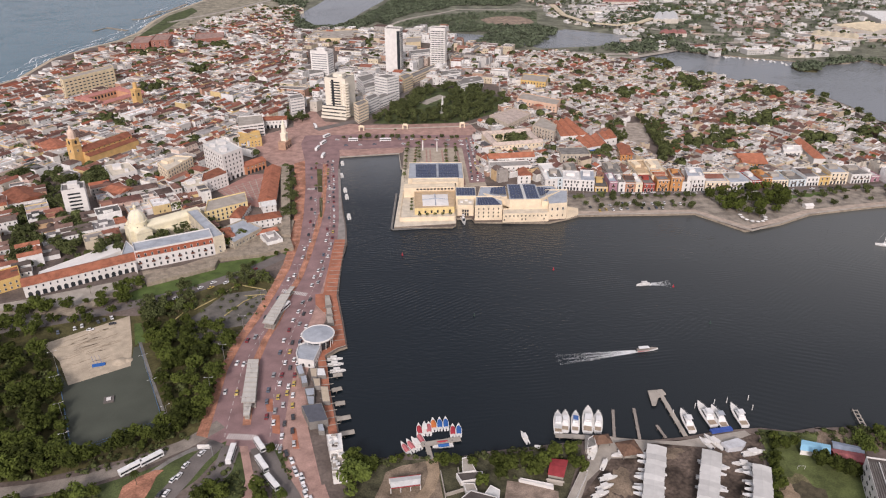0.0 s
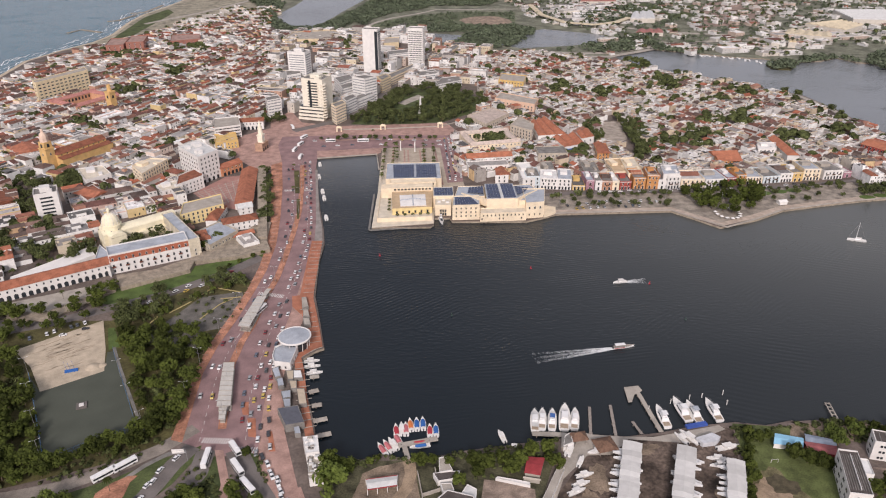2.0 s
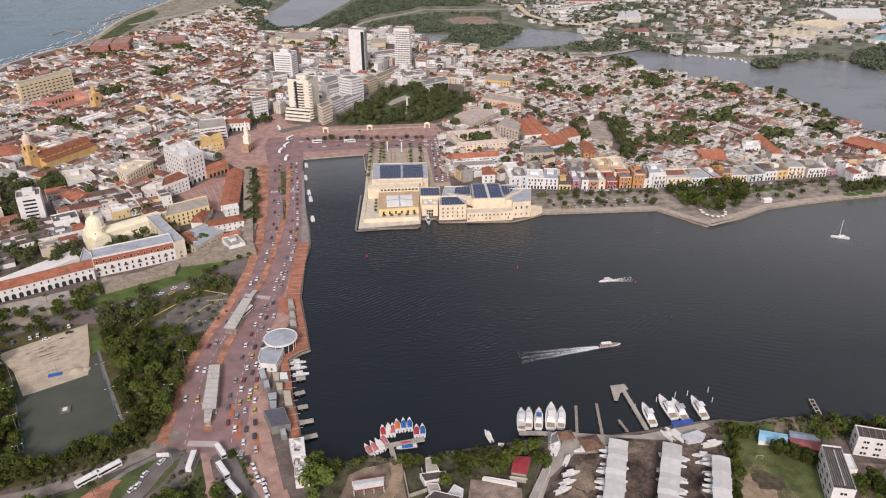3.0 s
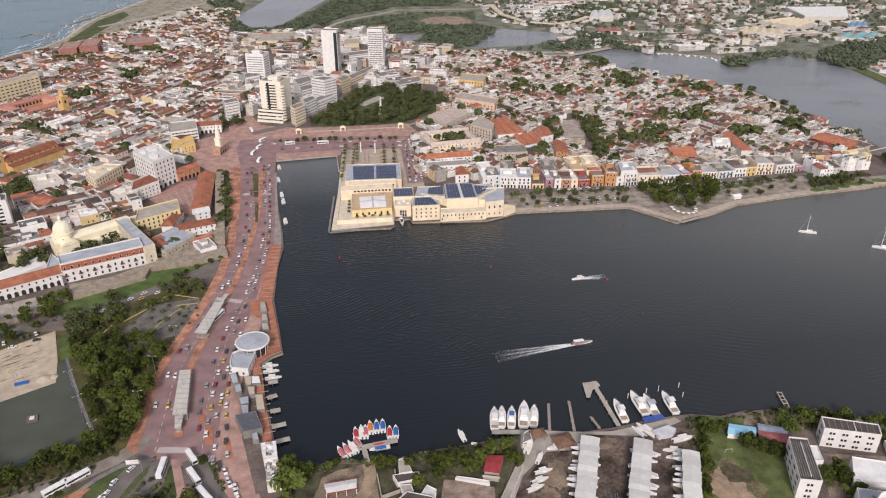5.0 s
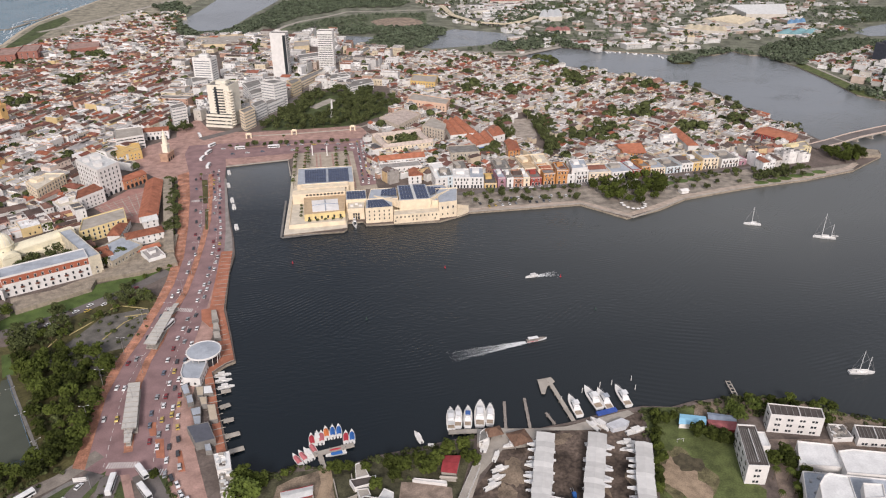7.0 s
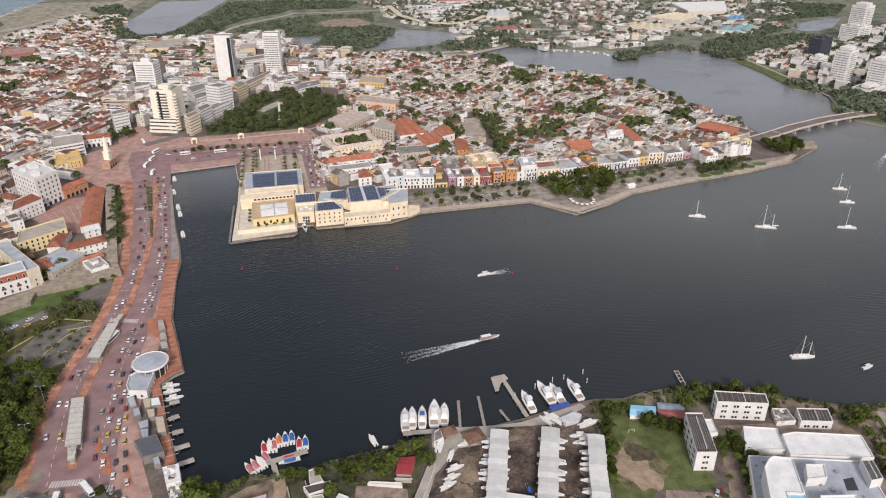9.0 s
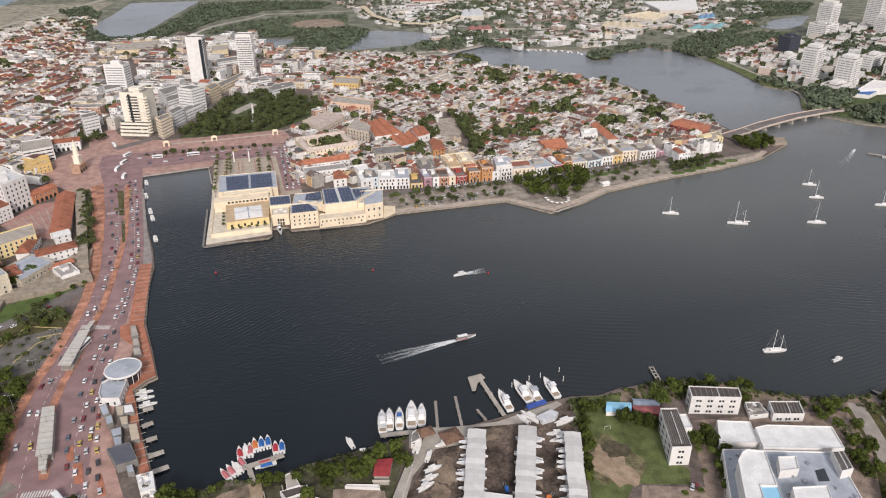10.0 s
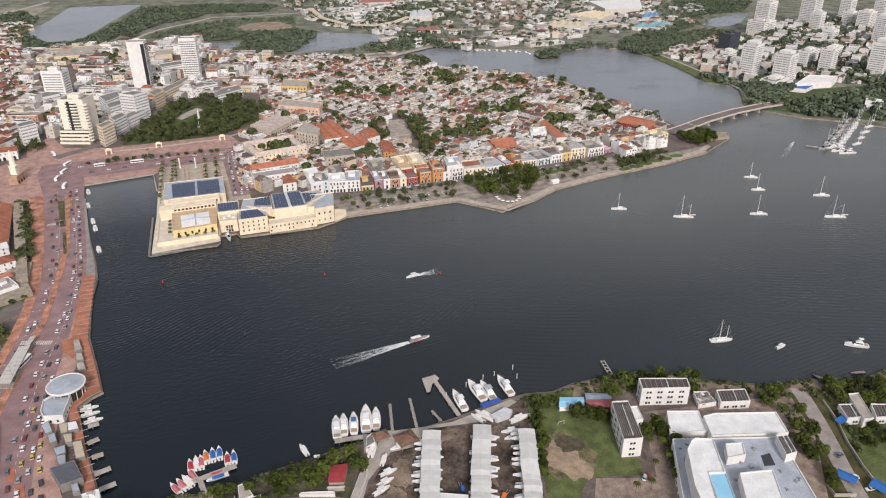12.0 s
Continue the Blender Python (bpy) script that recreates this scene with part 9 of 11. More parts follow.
def shed(name, q, h, wall, roof, label, fascia=None, open_front=False):
    """A light shed on the plan q with an overhanging sheet roof, closed or on posts."""
    q = ccw(q)
    b = Build()
    if open_front:
        for k in range(4):
            p, r = q[k], q[(k + 1) % 4]
            n = max(1, int(math.hypot(r[0] - p[0], r[1] - p[1]) / 4))
            for j in range(n):
                b.box(p[0] + (r[0] - p[0]) * j / n - 0.15, p[1] + (r[1] - p[1]) * j / n - 0.15, 1.5, p[0] + (r[0] - p[0]) * j / n + 0.15, p[1] + (r[1] - p[1]) * j / n + 0.15, 1.5 + h)
    else:
        walls(b, inset(q, 0.4), 1.4, 1.5 + h)
    ob = b.thing(name, [wall], label, "shed")
    e = [(p[0] + (r[0] - p[0]) * 0.5, p[1] + (r[1] - p[1]) * 0.5) for p, r in ((q[1], q[2]), (q[3], q[0]))]
    b = Build()
    for p0, p1, m0, m1 in ((q[0], q[1], e[0], e[1]), (q[2], q[3], e[1], e[0])):
        t = [(*p0, 1.5 + h), (*p1, 1.5 + h), (*m0, 2.1 + h), (*m1, 2.1 + h)]
        b.face(t)
        b.face([(x, y, z - 0.12) for x, y, z in t[::-1]])
    b.part("roof", [roof], ob)
    if fascia:
        b = Build()
        for p, r in ((q[0], q[1]), (q[2], q[3])):
            b.prism(ribbon([p, r], 0.3), 1.2 + h, 1.62 + h)
        b.part("fascia", [fascia], ob)
    return ob


REDR = mat("dark red sheet", (0.30, 0.045, 0.05), var=0.2, size=2, fine=0.4)
shed("blue_shed", [(166, 263), (178, 259), (175, 253), (162, 256)], 3, WHITE, LB, "low shed with light blue sheet roof")
shed("red_shed", [(177, 257), (191, 253), (188, 247), (176, 251)], 3, REDR, mat("rusty red sheet", (0.30, 0.10, 0.10), var=0.3, size=3), "low shed with faded red roof")
shed("grey_shed", [(180, 262), (193, 257), (191, 253), (178, 257)], 3, CONCD, mat("blue grey sheet", (0.22, 0.26, 0.32), var=0.2, size=3), "long shed with blue-grey roof")
shed("canopy_house", [(-30, 241), (-16, 243), (-16, 237), (-29, 235)], 3.3, WHITE, METAL, "open house under a pale metal roof", REDR, True)
shed("red_hut", [(44, 252), (52, 251), (48, 240), (41, 242)], 3.4, CONC, REDR, "hut with dark red sheet roof")
shed("porch", [(41, 241), (48, 239), (48, 238), (40, 240)], 2.2, CONC, CONC, "pale porch roof beside the hut")
shed("grey_hut", [(63, 268), (66, 267), (64, 258), (61, 258)], 3.2, RAIL, CONCD, "narrow grey hut at the pontoon")
rng = random.Random(52)
for x0, y0, x1, y1, z, n in ((-59, 258, -54.5, 265, 7.95, 9), (-56.5, 243, -51, 256, 5.95, 14)):
    for _ in range(n):
        b = Build()
        w, d = rng.uniform(0.4, 1.3), rng.uniform(0.4, 1.0)
        b.box(-w, -d, 0, w, d, rng.uniform(0.5, 1.6), 0, 1)
        b.thing("roof_box", [rng.choice([WHITE, CONCD, METAL]), rng.choice([METAL, DARKR, CONC])], "small box standing on a quay roof", "roof box", "quay roof boxes", at=pose(rng.uniform(x0, x1), rng.uniform(y0, y1), z, 0, 0, rng.uniform(-15, 15)))
# broken slabs of the ruin
rng = random.Random(8)
rc_ = [(235, 245), (242, 242), (240, 235), (232, 235)]
for k in range(16):
    u, v = rng.random(), rng.random()
    x = (1 - v) * ((1 - u) * rc_[0][0] + u * rc_[1][0]) + v * ((1 - u) * rc_[3][0] + u * rc_[2][0])
    y = (1 - v) * ((1 - u) * rc_[0][1] + u * rc_[1][1]) + v * ((1 - u) * rc_[3][1] + u * rc_[2][1])
    b = Build()
    b.box(-rng.uniform(0.8, 2.0), -rng.uniform(0.5, 1.2), -0.1, rng.uniform(0.8, 2.0), rng.uniform(0.5, 1.2), 0.1, bottom=True)
    b.thing("broken_slab", [rng.choice([CONC, CONCD, RAIL, WHITE])], "broken roof slab lying on the ruin", "rubble", "rubble of the ruin", at=pose(x, y, 4.2, rng.uniform(-14, 14), rng.uniform(-14, 14), rng.uniform(0, 180)))
# mooring posts off the yachts
for p in [(112, 287), (125, 292), (136, 295), (143, 296), (155, 298), (154, 290), (52, 286)]:
    b = Build()
    b.cyl(0, 0, 0.22, -2, 0.2, 3.0, 8)
    b.cyl(0, 0, 0.26, 3.0, 0.05, 3.4, 8)
    b.thing("mooring_post", [WHITE], "white mooring post standing in the water", "post", "mooring posts", at=pose(p[0], p[1], 0))
# walls round the near gardens
for ln, h in (([(-7, 247), (-5, 232), (-5, 227)], 1.8), ([(1, 249), (2, 239)], 1.8), ([(-5, 233), (3, 236)], 2.0), ([(296, 219), (291, 205), (283, 190), (277, 175), (273, 162)], 1.6), ([(253, 173), (251, 166), (260, 163)], 1.8)):
    b = Build()
    b.prism(ribbon(ln, 0.4), 1.4, 1.5 + h)
    b.thing("garden_wall", [CONC], "low pale plastered garden wall", "wall", "garden walls")
# tarpaulin shelters by the lane
for p, w, d, a in (((263.4, 172.1), 5, 8, 30), ((272.8, 162.5), 6, 7, 20), ((292.5, 202.8), 8, 3, 10)):
    b = Build()
    for x in (-w / 2, w / 2):
        for y in (-d / 2, d / 2):
            b.tube((x, y, 0), (x, y, 2.4), 0.06, 5)
    ob = b.thing("tarpaulin_shelter", [STEEL], "blue tarpaulin shelter on thin poles", "shelter", "tarpaulin shelters", at=pose(p[0], p[1], 1.55, 0, 0, a))
    b = Build()
    b.gable(-w / 2, -d / 2, w / 2, d / 2, 2.5, 0.8, "y", 0.3)
    b.part("tarpaulin", [BLUE], ob)
# yard vehicles and goal
for p, m, a in (((97.2, 221.8), BLUE, 85), ((113.5, 212.2), bpy.data.materials["orange boat cover"], 40)):
    b = Build()
    b.box(-1.8, -0.8, 0.5, 1.2, 0.8, 1.5)
    b.box(-1.2, -0.7, 1.5, 0.2, 0.7, 2.6)
    ob = b.thing("yard_tractor", [m], "small tractor for moving boats", "tractor", "yard tractors", at=pose(p[0], p[1], 1.58, 0, 0, a))
    b = Build()
    for y in (-0.5, 0.5):
        b.box(1.2, y - 0.1, 0.3, 4.5, y + 0.1, 0.5, bottom=True)
    b.part("fork", [STEEL], ob)
    for x in (-1.2, 0.7):
        for y in (-0.85, 0.85):
            b = Build()
            b.tube((x, y - 0.15, 0.5), (x, y + 0.15, 0.5), 0.5, 10)
            b.part("wheel", [TYREC], ob)
p = (158.7, 246.7)
b = Build()
for x in (-1.6, 1.6):
    b.tube((x, 0, 0), (x, 0, 2), 0.07, 5)
b.tube((-1.6, 0, 2), (1.6, 0, 2), 0.07, 5)
b.thing("goal", [WHITE], "small white goal frame on the meadow", "goal", at=pose(p[0], p[1], 1.57))
# barge and skiffs off the eastern shore
for p, L, a in (((312.8, 233.2), 15, 118), ((334.6, 233.3), 9, 170)):
    b = Build()
    boat_hull(b, L, L * 0.22, 0.9)
    ob = b.thing("skiff", [TYREC, RAIL], "dark flat skiff moored at the shore", "boat", "dark skiffs", at=pose(p[0], p[1], 0.02, 0, 0, a))
    for k in range(4):
        b = Build()
        b.box(-L * .35 + k * L * .18, -L * .09, 0.95, -L * .35 + k * L * .18 + 0.35, L * .09, 1.1)
        b.part("thwart", [RAIL], ob)

# ---------------------------------------------------------------- avenue: stops, rotunda, kiosks, vehicles
def stop_roof(q, label, z=6.0):
    """A bus stop: platform, posts and a ribbed roof in the plan q."""
    q = ccw(q)
    b = Build()
    b.prism(inset(q, 0.8), 1.5, 2.4)
    ob = b.thing("bus_stop", [CONC], label, "bus stop", "bus stops")
    b = Build()
    b.prism(q, z - 0.3, z)
    b.part("roof", [mat("bus stop roof", (0.50, 0.48, 0.44), var=0.1, size=3) if "bus stop roof" not in bpy.data.materials else bpy.data.materials["bus stop roof"]], ob, "pale ribbed roof")
    e = max(range(4), key=lambda i: math.hypot(q[i][0] - q[(i + 1) % 4][0], q[i][1] - q[(i + 1) % 4][1]))
    p0, p1, p2, p3 = q[e], q[(e + 1) % 4], q[(e + 2) % 4], q[(e + 3) % 4]
    n = max(3, int(math.hypot(p1[0] - p0[0], p1[1] - p0[1]) / 4))
    for k in range(n + 1):
        t = k / n
        a = (p0[0] + (p1[0] - p0[0]) * t, p0[1] + (p1[1] - p0[1]) * t)
        c = (p3[0] + (p2[0] - p3[0]) * t, p3[1] + (p2[1] - p3[1]) * t)
        b = Build()
        b.prism(ribbon([a, c], 0.25), z, z + 0.18)
        b.part("rib", [CONC], ob)
        if k % 2 == 0:
            b = Build()
            for s in (0.25, 0.75):
                b.cyl(a[0] + (c[0] - a[0]) * s, a[1] + (c[1] - a[1]) * s, 0.16, 2.4, 0.16, z - 0.3, 6)
            b.part("post", [STEEL], ob)
    return ob


stop_roof([(-108, 401), (-102, 401), (-106, 365), (-113, 367)], "long bus stop with pale ribbed roof on the median")
stop_roof([(-113, 330), (-107, 330), (-101, 293), (-108, 293)], "long bus stop with pale ribbed roof on the median")
stop_roof([(-106, 403), (-103, 403), (-101, 412), (-104, 412)], "short ramp shelter of the bus stop", 5.0)
stop_roof([(-107, 294), (-103, 294), (-102, 284), (-105, 284)], "short ramp shelter of the bus stop", 5.0)
rc = (-76.7, 350.3)
b = Build()
b.cyl(0, 0, 7.2, 0, 7.2, 6.6, 28)
rot = b.thing("rotunda", [GLASSD], "round glazed restaurant under a white disc roof", "building", at=pose(rc[0], rc[1], 1.5))
b = Build()
b.lathe(0, 0, [(7.0, 6.4), (9.2, 6.6), (9.6, 7.0), (9.6, 7.7), (9.1, 7.9), (8.9, 7.6), (8.9, 7.5)], 36)
b.part("rim", [WHITE], rot, "white rolled rim")
b = Build()
b.lathe(0, 0, [(8.95, 7.5), (5, 8.1), (0.05, 8.5)], 36)
b.part("disc_roof", [GREYR], rot, "pale grey shallow roof")
for k in range(14):
    b = Build()
    b.tube((7.8, 0, 0), (8.6, 0, 6.8), 0.18, 6)
    b.part("strut", [WHITE], rot).matrix_basis = pose(0, 0, 0, 0, 0, 360 * k / 14)
building("restaurant_annex", [(-87, 343), (-82, 347), (-74, 343), (-76, 327), (-85, 329), (-87, 334)], 4.5, "white stepped annex with pale roof", "building", roof=GREYR, floors=1)
for q, h, rf, lb in (([(-80, 402), (-77, 402), (-74, 390), (-78, 389)], 2.6, CONC, "shade roof over the deck"), ([(-77, 387), (-74, 387), (-72, 379), (-76, 379)], 2.6, CONC, "shade roof over the deck"), ([(-76, 377), (-72, 377), (-70, 369), (-74, 369)], 2.6, CONC, "shade roof over the deck"),
                     ([(-78, 324), (-74, 324), (-73, 316), (-76, 316)], 2.6, SAND, "tan canvas kiosk on the quay"), ([(-74, 324), (-70, 324), (-68, 317), (-73, 317)], 2.6, WR, "white canvas kiosk on the quay"), ([(-75, 315), (-71, 315), (-70, 308), (-73, 308)], 2.6, SAND, "tan canvas kiosk on the quay"),
                     ([(-70, 308), (-66, 308), (-63, 295), (-67, 295)], 2.6, SAND, "tan canvas kiosk on the quay"), ([(-86, 326), (-83, 328), (-80, 319), (-83, 318)], 2.6, GREYR, "grey roofed ticket kiosk"), ([(-82, 317), (-79, 318), (-77, 311), (-80, 310)], 2.6, GREYR, "grey roofed ticket kiosk"),
                     ([(-78, 306), (-73, 307), (-72, 301), (-76, 300)], 2.6, GREYR, "grey roofed ticket kiosk"), ([(-76, 300), (-72, 300), (-71, 293), (-74, 293)], 2.6, GREYR, "grey roofed ticket kiosk"), ([(-77, 290), (-67, 292), (-62, 279), (-71, 277)], 4.5, mat("dark canopy", (0.10, 0.105, 0.125), var=0.15), "dark pergola canopy over the ticket hall"),
                     ([(-68, 280), (-65, 280), (-63, 273), (-66, 273)], 2.6, GREYR, "grey roofed ticket kiosk")):
    building("kiosk", q, h, lb, "kiosk", wall=CONCD, roof=rf, parapet=0.05, group="quay kiosks")

CARP = mat("car paint", (0, 0, 0), rough=0.25, var=0.03, rnd=0.05, spec=0.5,
           palette=[(0.75, 0.75, 0.75), (0.72, 0.72, 0.71), (0.05, 0.05, 0.055), (0.52, 0.38, 0.10), (0.74, 0.74, 0.74), (0.30, 0.31, 0.32), (0.08, 0.085, 0.09), (0.70, 0.70, 0.70), (0.20, 0.03, 0.035), (0.76, 0.76, 0.75), (0.12, 0.14, 0.18), (0.50, 0.50, 0.50)])
TYRE = mat("tyre rubber", (0.03, 0.03, 0.03), rough=0.9, var=0.1)
cb_ = Build()
prof = [(-2.15, 0.35), (-2.15, 0.85), (-1.5, 0.95), (-1.5, 0.95), (0.95, 0.95), (2.0, 0.78), (2.15, 0.6), (2.15, 0.35)]
for s in (1, -1):
    q = [(x, s * 0.86, z) for x, z in prof]
    cb_.face(q if s < 0 else q[::-1])
for (x0, z0), (x1, z1) in zip(prof[1:], prof[2:]):
    cb_.face([(x0, -0.86, z0), (x1, -0.86, z1), (x1, 0.86, z1), (x0, 0.86, z0)])
cb_.face([(-2.15, 0.86, 0.35), (-2.15, -0.86, 0.35), (-2.15, -0.86, 0.85), (-2.15, 0.86, 0.85)])
cb_.box(-1.25, -0.66, 1.44, 0.35, 0.66, 1.48)
for wx in (-1.3, 1.35):
    for wy in (-0.8, 0.8):
        cb_.tube((wx, wy - 0.1, 0.32), (wx, wy + 0.1, 0.32), 0.32, 8, 1)
CARBODY = cb_.mesh("car", [CARP, bpy.data.materials["tyre rubber"]])
cg = Build()
k = cg.pts([(-1.75, -0.80, 0.95), (1.0, -0.80, 0.95), (1.0, 0.80, 0.95), (-1.75, 0.80, 0.95), (-1.3, -0.66, 1.44), (0.35, -0.66, 1.44), (0.35, 0.66, 1.44), (-1.3, 0.66, 1.44)])
for f in ((0, 1, 5, 4), (1, 2, 6, 5), (2, 3, 7, 6), (3, 0, 4, 7), (4, 5, 6, 7)):
    cg.f.append(tuple(k + i for i in f))
    cg.m.append(0)
CARGLASS = cg.mesh("car_windows", [GLASSD])
cw = Build()
cw.tube((0, -0.1, 0), (0, 0.1, 0), 0.32, 10)
WHEEL = cw.mesh("wheel", [TYRE])
CARS = []


def car(x, y, turn, z=1.6):
    ob = new("car", CARBODY)
    ob.matrix_basis = pose(x, y, z, 0, 0, turn)
    tagged(ob, "small car on the paved avenue", "car", "cars on the avenue")
    part_of(CARGLASS, "cabin_glass", ob)
    CARS.append(ob)


rng = random.Random(77)
LANES = [([(-111, 284), (-116, 326), (-116, 353), (-111, 380), (-107, 410), (-104, 443), (-102, 483), (-106, 535), (-114, 596), (-124, 662)], 1.0, 26, 180), ([(-118, 284), (-120, 309), (-120, 326), (-119, 353), (-114, 381), (-109, 410), (-106, 443), (-104, 483), (-109, 535), (-117, 596), (-128, 662)], 1.0, 24, 180),
         ([(-93, 278), (-97, 304), (-98, 334), (-97, 372), (-92, 409), (-89, 452), (-90, 488), (-94, 535), (-102, 596), (-112, 662)], 1.0, 11, 0), ([(-89, 278), (-92, 304), (-93, 334), (-92, 371), (-88, 409), (-86, 447), (-86, 488), (-90, 535), (-98, 596), (-107, 662)], 1.0, 10, 0),
         ([(-82, 262), (-87, 295), (-89, 329), (-88, 362), (-86, 391)], 1.0, 8, 0), ([(-76, 262), (-83, 295), (-86, 328), (-85, 356)], 1.0, 9, 0), ([(-76, 255), (-68, 240), (-61, 227)], 1.0, 6.5, 0), ([(-80, 262), (-71, 244), (-63, 227)], 1.0, 7, 0),
         ([(34, 730), (38, 636), (36.5, 606)], 1.0, 5, 0), ([(27, 730), (27, 637), (27, 606)], 1.0, 5, 0), ([(30.5, 730), (32, 637), (32, 606)], 1.0, 9, 0), ([(-129, 236), (-125, 248), (-121, 258), (-117, 266)], 1.0, 8, 0), ([(-132, 235), (-127, 246), (-122, 260)], 1.0, 9, 0),
         ([(-220, 367), (-206, 373), (-189, 385), (-170, 403), (-150, 424), (-128, 447)], 1.0, 11, 0), ([(-191, 391), (-172, 408), (-151, 431), (-125, 452)], 1.0, 9, 0), ([(-236, 365), (-222, 372), (-207, 381)], 1.0, 4.2, 90),
         ([(-134, 723), (-84, 726), (-36, 725), (23, 720)], 1.0, 13, 0), ([(-106, 708), (-48, 711), (23, 706)], 1.0, 15, 0), ([(135, 574), (225, 575), (306, 578), (349, 585)], 1.0, 9, 0), ([(120, 545), (150, 552), (179, 552), (207, 552)], 1.0, 6, 90), ([(123, 539), (157, 542), (195, 543)], 1.0, 6, 90)]
for k, (ln, off, gap, flip) in enumerate(LANES):
    zz = 1.565 if k < 4 or k in (16, 17) else 1.605 if k < 8 else 1.645 if k < 11 else 1.665 if k == 18 else 1.585 if k > 18 else 1.625
    for x, y, a in along(ln, gap, rng.uniform(1, gap)):
        if rng.random() < 0.82 and len(CARS) < 262:
            car(x + rng.uniform(-0.6, 0.6), y + rng.uniform(-1.5, 1.5), a + flip + rng.uniform(-3, 3), zz)
for p in [(178, 202), (180, 202), (268, 172), (269, 164), (273, 185)]:
    car(p[0], p[1], rng.uniform(0, 180))


def bus(p, turn, L=12.0, label="white city bus on the carriageway"):
    b = Build()
    b.box(-L / 2, -1.28, 0.4, L / 2, 1.28, 3.0)
    b.box(-L / 2 + 0.5, -1.1, 3.0, L / 2 - 0.5, 1.1, 3.12)
    b.box(-L * .1, -0.8, 3.1, L * .2, 0.8, 3.35)
    ob = b.thing("bus", [GEL], label, "bus", "city buses", at=pose(p[0], p[1], 1.62, 0, 0, turn))
    b = Build()
    for s in (1, -1):
        b.box(-L / 2 + 0.4, min(s * 1.27, s * 1.31), 1.4, L / 2 - 0.4, max(s * 1.27, s * 1.31), 2.4)
    b.box(L / 2 - 0.02, -1.15, 1.2, L / 2 + 0.03, 1.15, 2.5)
    b.part("window_strip", [GLASSD], ob)
    for wx in (-L * .3, L * .33):
        for wy in (-1.2, 1.2):
            part_of(WHEEL, "wheel", ob, pose(wx, wy, 0.4) @ Matrix.Diagonal((1.4, 1.4, 1.4, 1)))


for p, a, L in (((-105.1, 259.4), heading((-105.1, 253.2), (-105.2, 264.3)), 11.5), ((-93.1, 265.2), heading((-96.1, 269.1), (-89.8, 259.9)), 9.5), ((-89.4, 252.9), heading((-92.9, 258.1), (-86.5, 249.0)), 10.5), ((-82.4, 241.3), heading((-86.2, 246.2), (-79.9, 238.6)), 10.5), ((-148.7, 251.1), heading((-152.3, 248.3), (-145.6, 254.6)), 11), ((-141.5, 257.0), heading((-145.3, 253.8), (-138.4, 260.3)), 11), ((-104.2, 389.2), 68, 12),
                ((-122.9, 713.6), 70, 10), ((-122.3, 736.0), 60, 10), ((-139.6, 772.2), 110, 10), ((-92.6, 722.3), 2, 10), ((-58.7, 721.7), 2, 12), ((-117.6, 673.7), 85, 10), ((-126.3, 695.8), 80, 10)):
    bus(p, a, L)
SIGNS = Build()
SIGNS.tube((0, 0, 0), (0, 0, 6.5), 0.16, 8)
SIGNS.tube((0, 0, 6.0), (-6.2, 0.6, 6.2), 0.12, 6)
SIGNS.tube((0, 0, 5.0), (-6.2, 0.6, 5.2), 0.12, 6)
sg = SIGNS.thing("road_sign", [STEEL], "overhead road sign with blank white board", "road sign", at=pose(*(-113.8, 259.5), 1.6))
b = Build()
b.box(-6.6, 0.35, 4.4, -1.0, 0.5, 6.8, bottom=True)
b.part("board", [WHITE], sg)
# lamp posts
lb_ = Build()
lb_.tube((0, 0, 0), (0, 0, 11), 0.14, 6, r2=0.08)
lb_.tube((0, 0, 11), (2.0, 0, 11.4), 0.06, 5)
lb_.tube((0, 0, 11), (-2.0, 0, 11.4), 0.06, 5)
POST = lb_.mesh("street_lamp", [STEEL])
ll = Build()
ll.box(1.6, -0.15, 11.3, 2.4, 0.15, 11.45, bottom=True)
ll.box(-2.4, -0.15, 11.3, -1.6, 0.15, 11.45, bottom=True)
LAMPH = ll.mesh("lamp_head", [METAL])
for x, y, a in along([(-104, 289), (-107, 309), (-110, 334), (-109, 357), (-106, 374), (-104, 409), (-101, 431), (-100, 465), (-100, 503), (-101, 546), (-106, 596), (-113, 654)], 28) + along([(-127, 305), (-128, 332), (-125, 358), (-120, 387), (-116, 420)], 30) + along([(-183, 264), (-207, 306), (-220, 331)], 25) + along([(-142, 283), (-160, 310), (-179, 346)], 25) + along([(116, 549), (197, 551), (255, 538), (327, 561)], 45):
    ob = new("street_lamp", POST)
    ob.matrix_basis = pose(x, y, 1.6, 0, 0, a + 90)
    tagged(ob, "tall grey double-arm street lamp", "street lamp", "street lamps")
    part_of(LAMPH, "lamp_head", ob)
# court fence and small stand
sq = [(-218, 328), (-180, 261), (-145, 283), (-181, 350)]
b = Build()
for x, y, a in along(sq, 5):
    b.cyl(x, y, 0.08, 1.5, 0.08, 4.5, 5)
for (x0, y0), (x1, y1) in zip(sq, sq[1:]):
    for z in (2.0, 3.2, 4.5):
        b.tube((x0, y0, z), (x1, y1, z), 0.06, 4)
b.thing("court_fence", [mat("blue fence paint", (0.10, 0.20, 0.34), var=0.15)], "thin blue fence round the court", "fence")
p = (-179.1, 301.3)
b = Build()
b.box(-2.5, -2.5, 0, 2.5, 2.5, 0.7, 1)
b.box(-1.1, -1.1, 0.7, 1.1, 1.1, 1.2, 0)
b.thing("score_box", [WHITE, ASPHD], "small white box on a dark base", "box", at=pose(p[0], p[1], 1.66, 0, 0, 18))
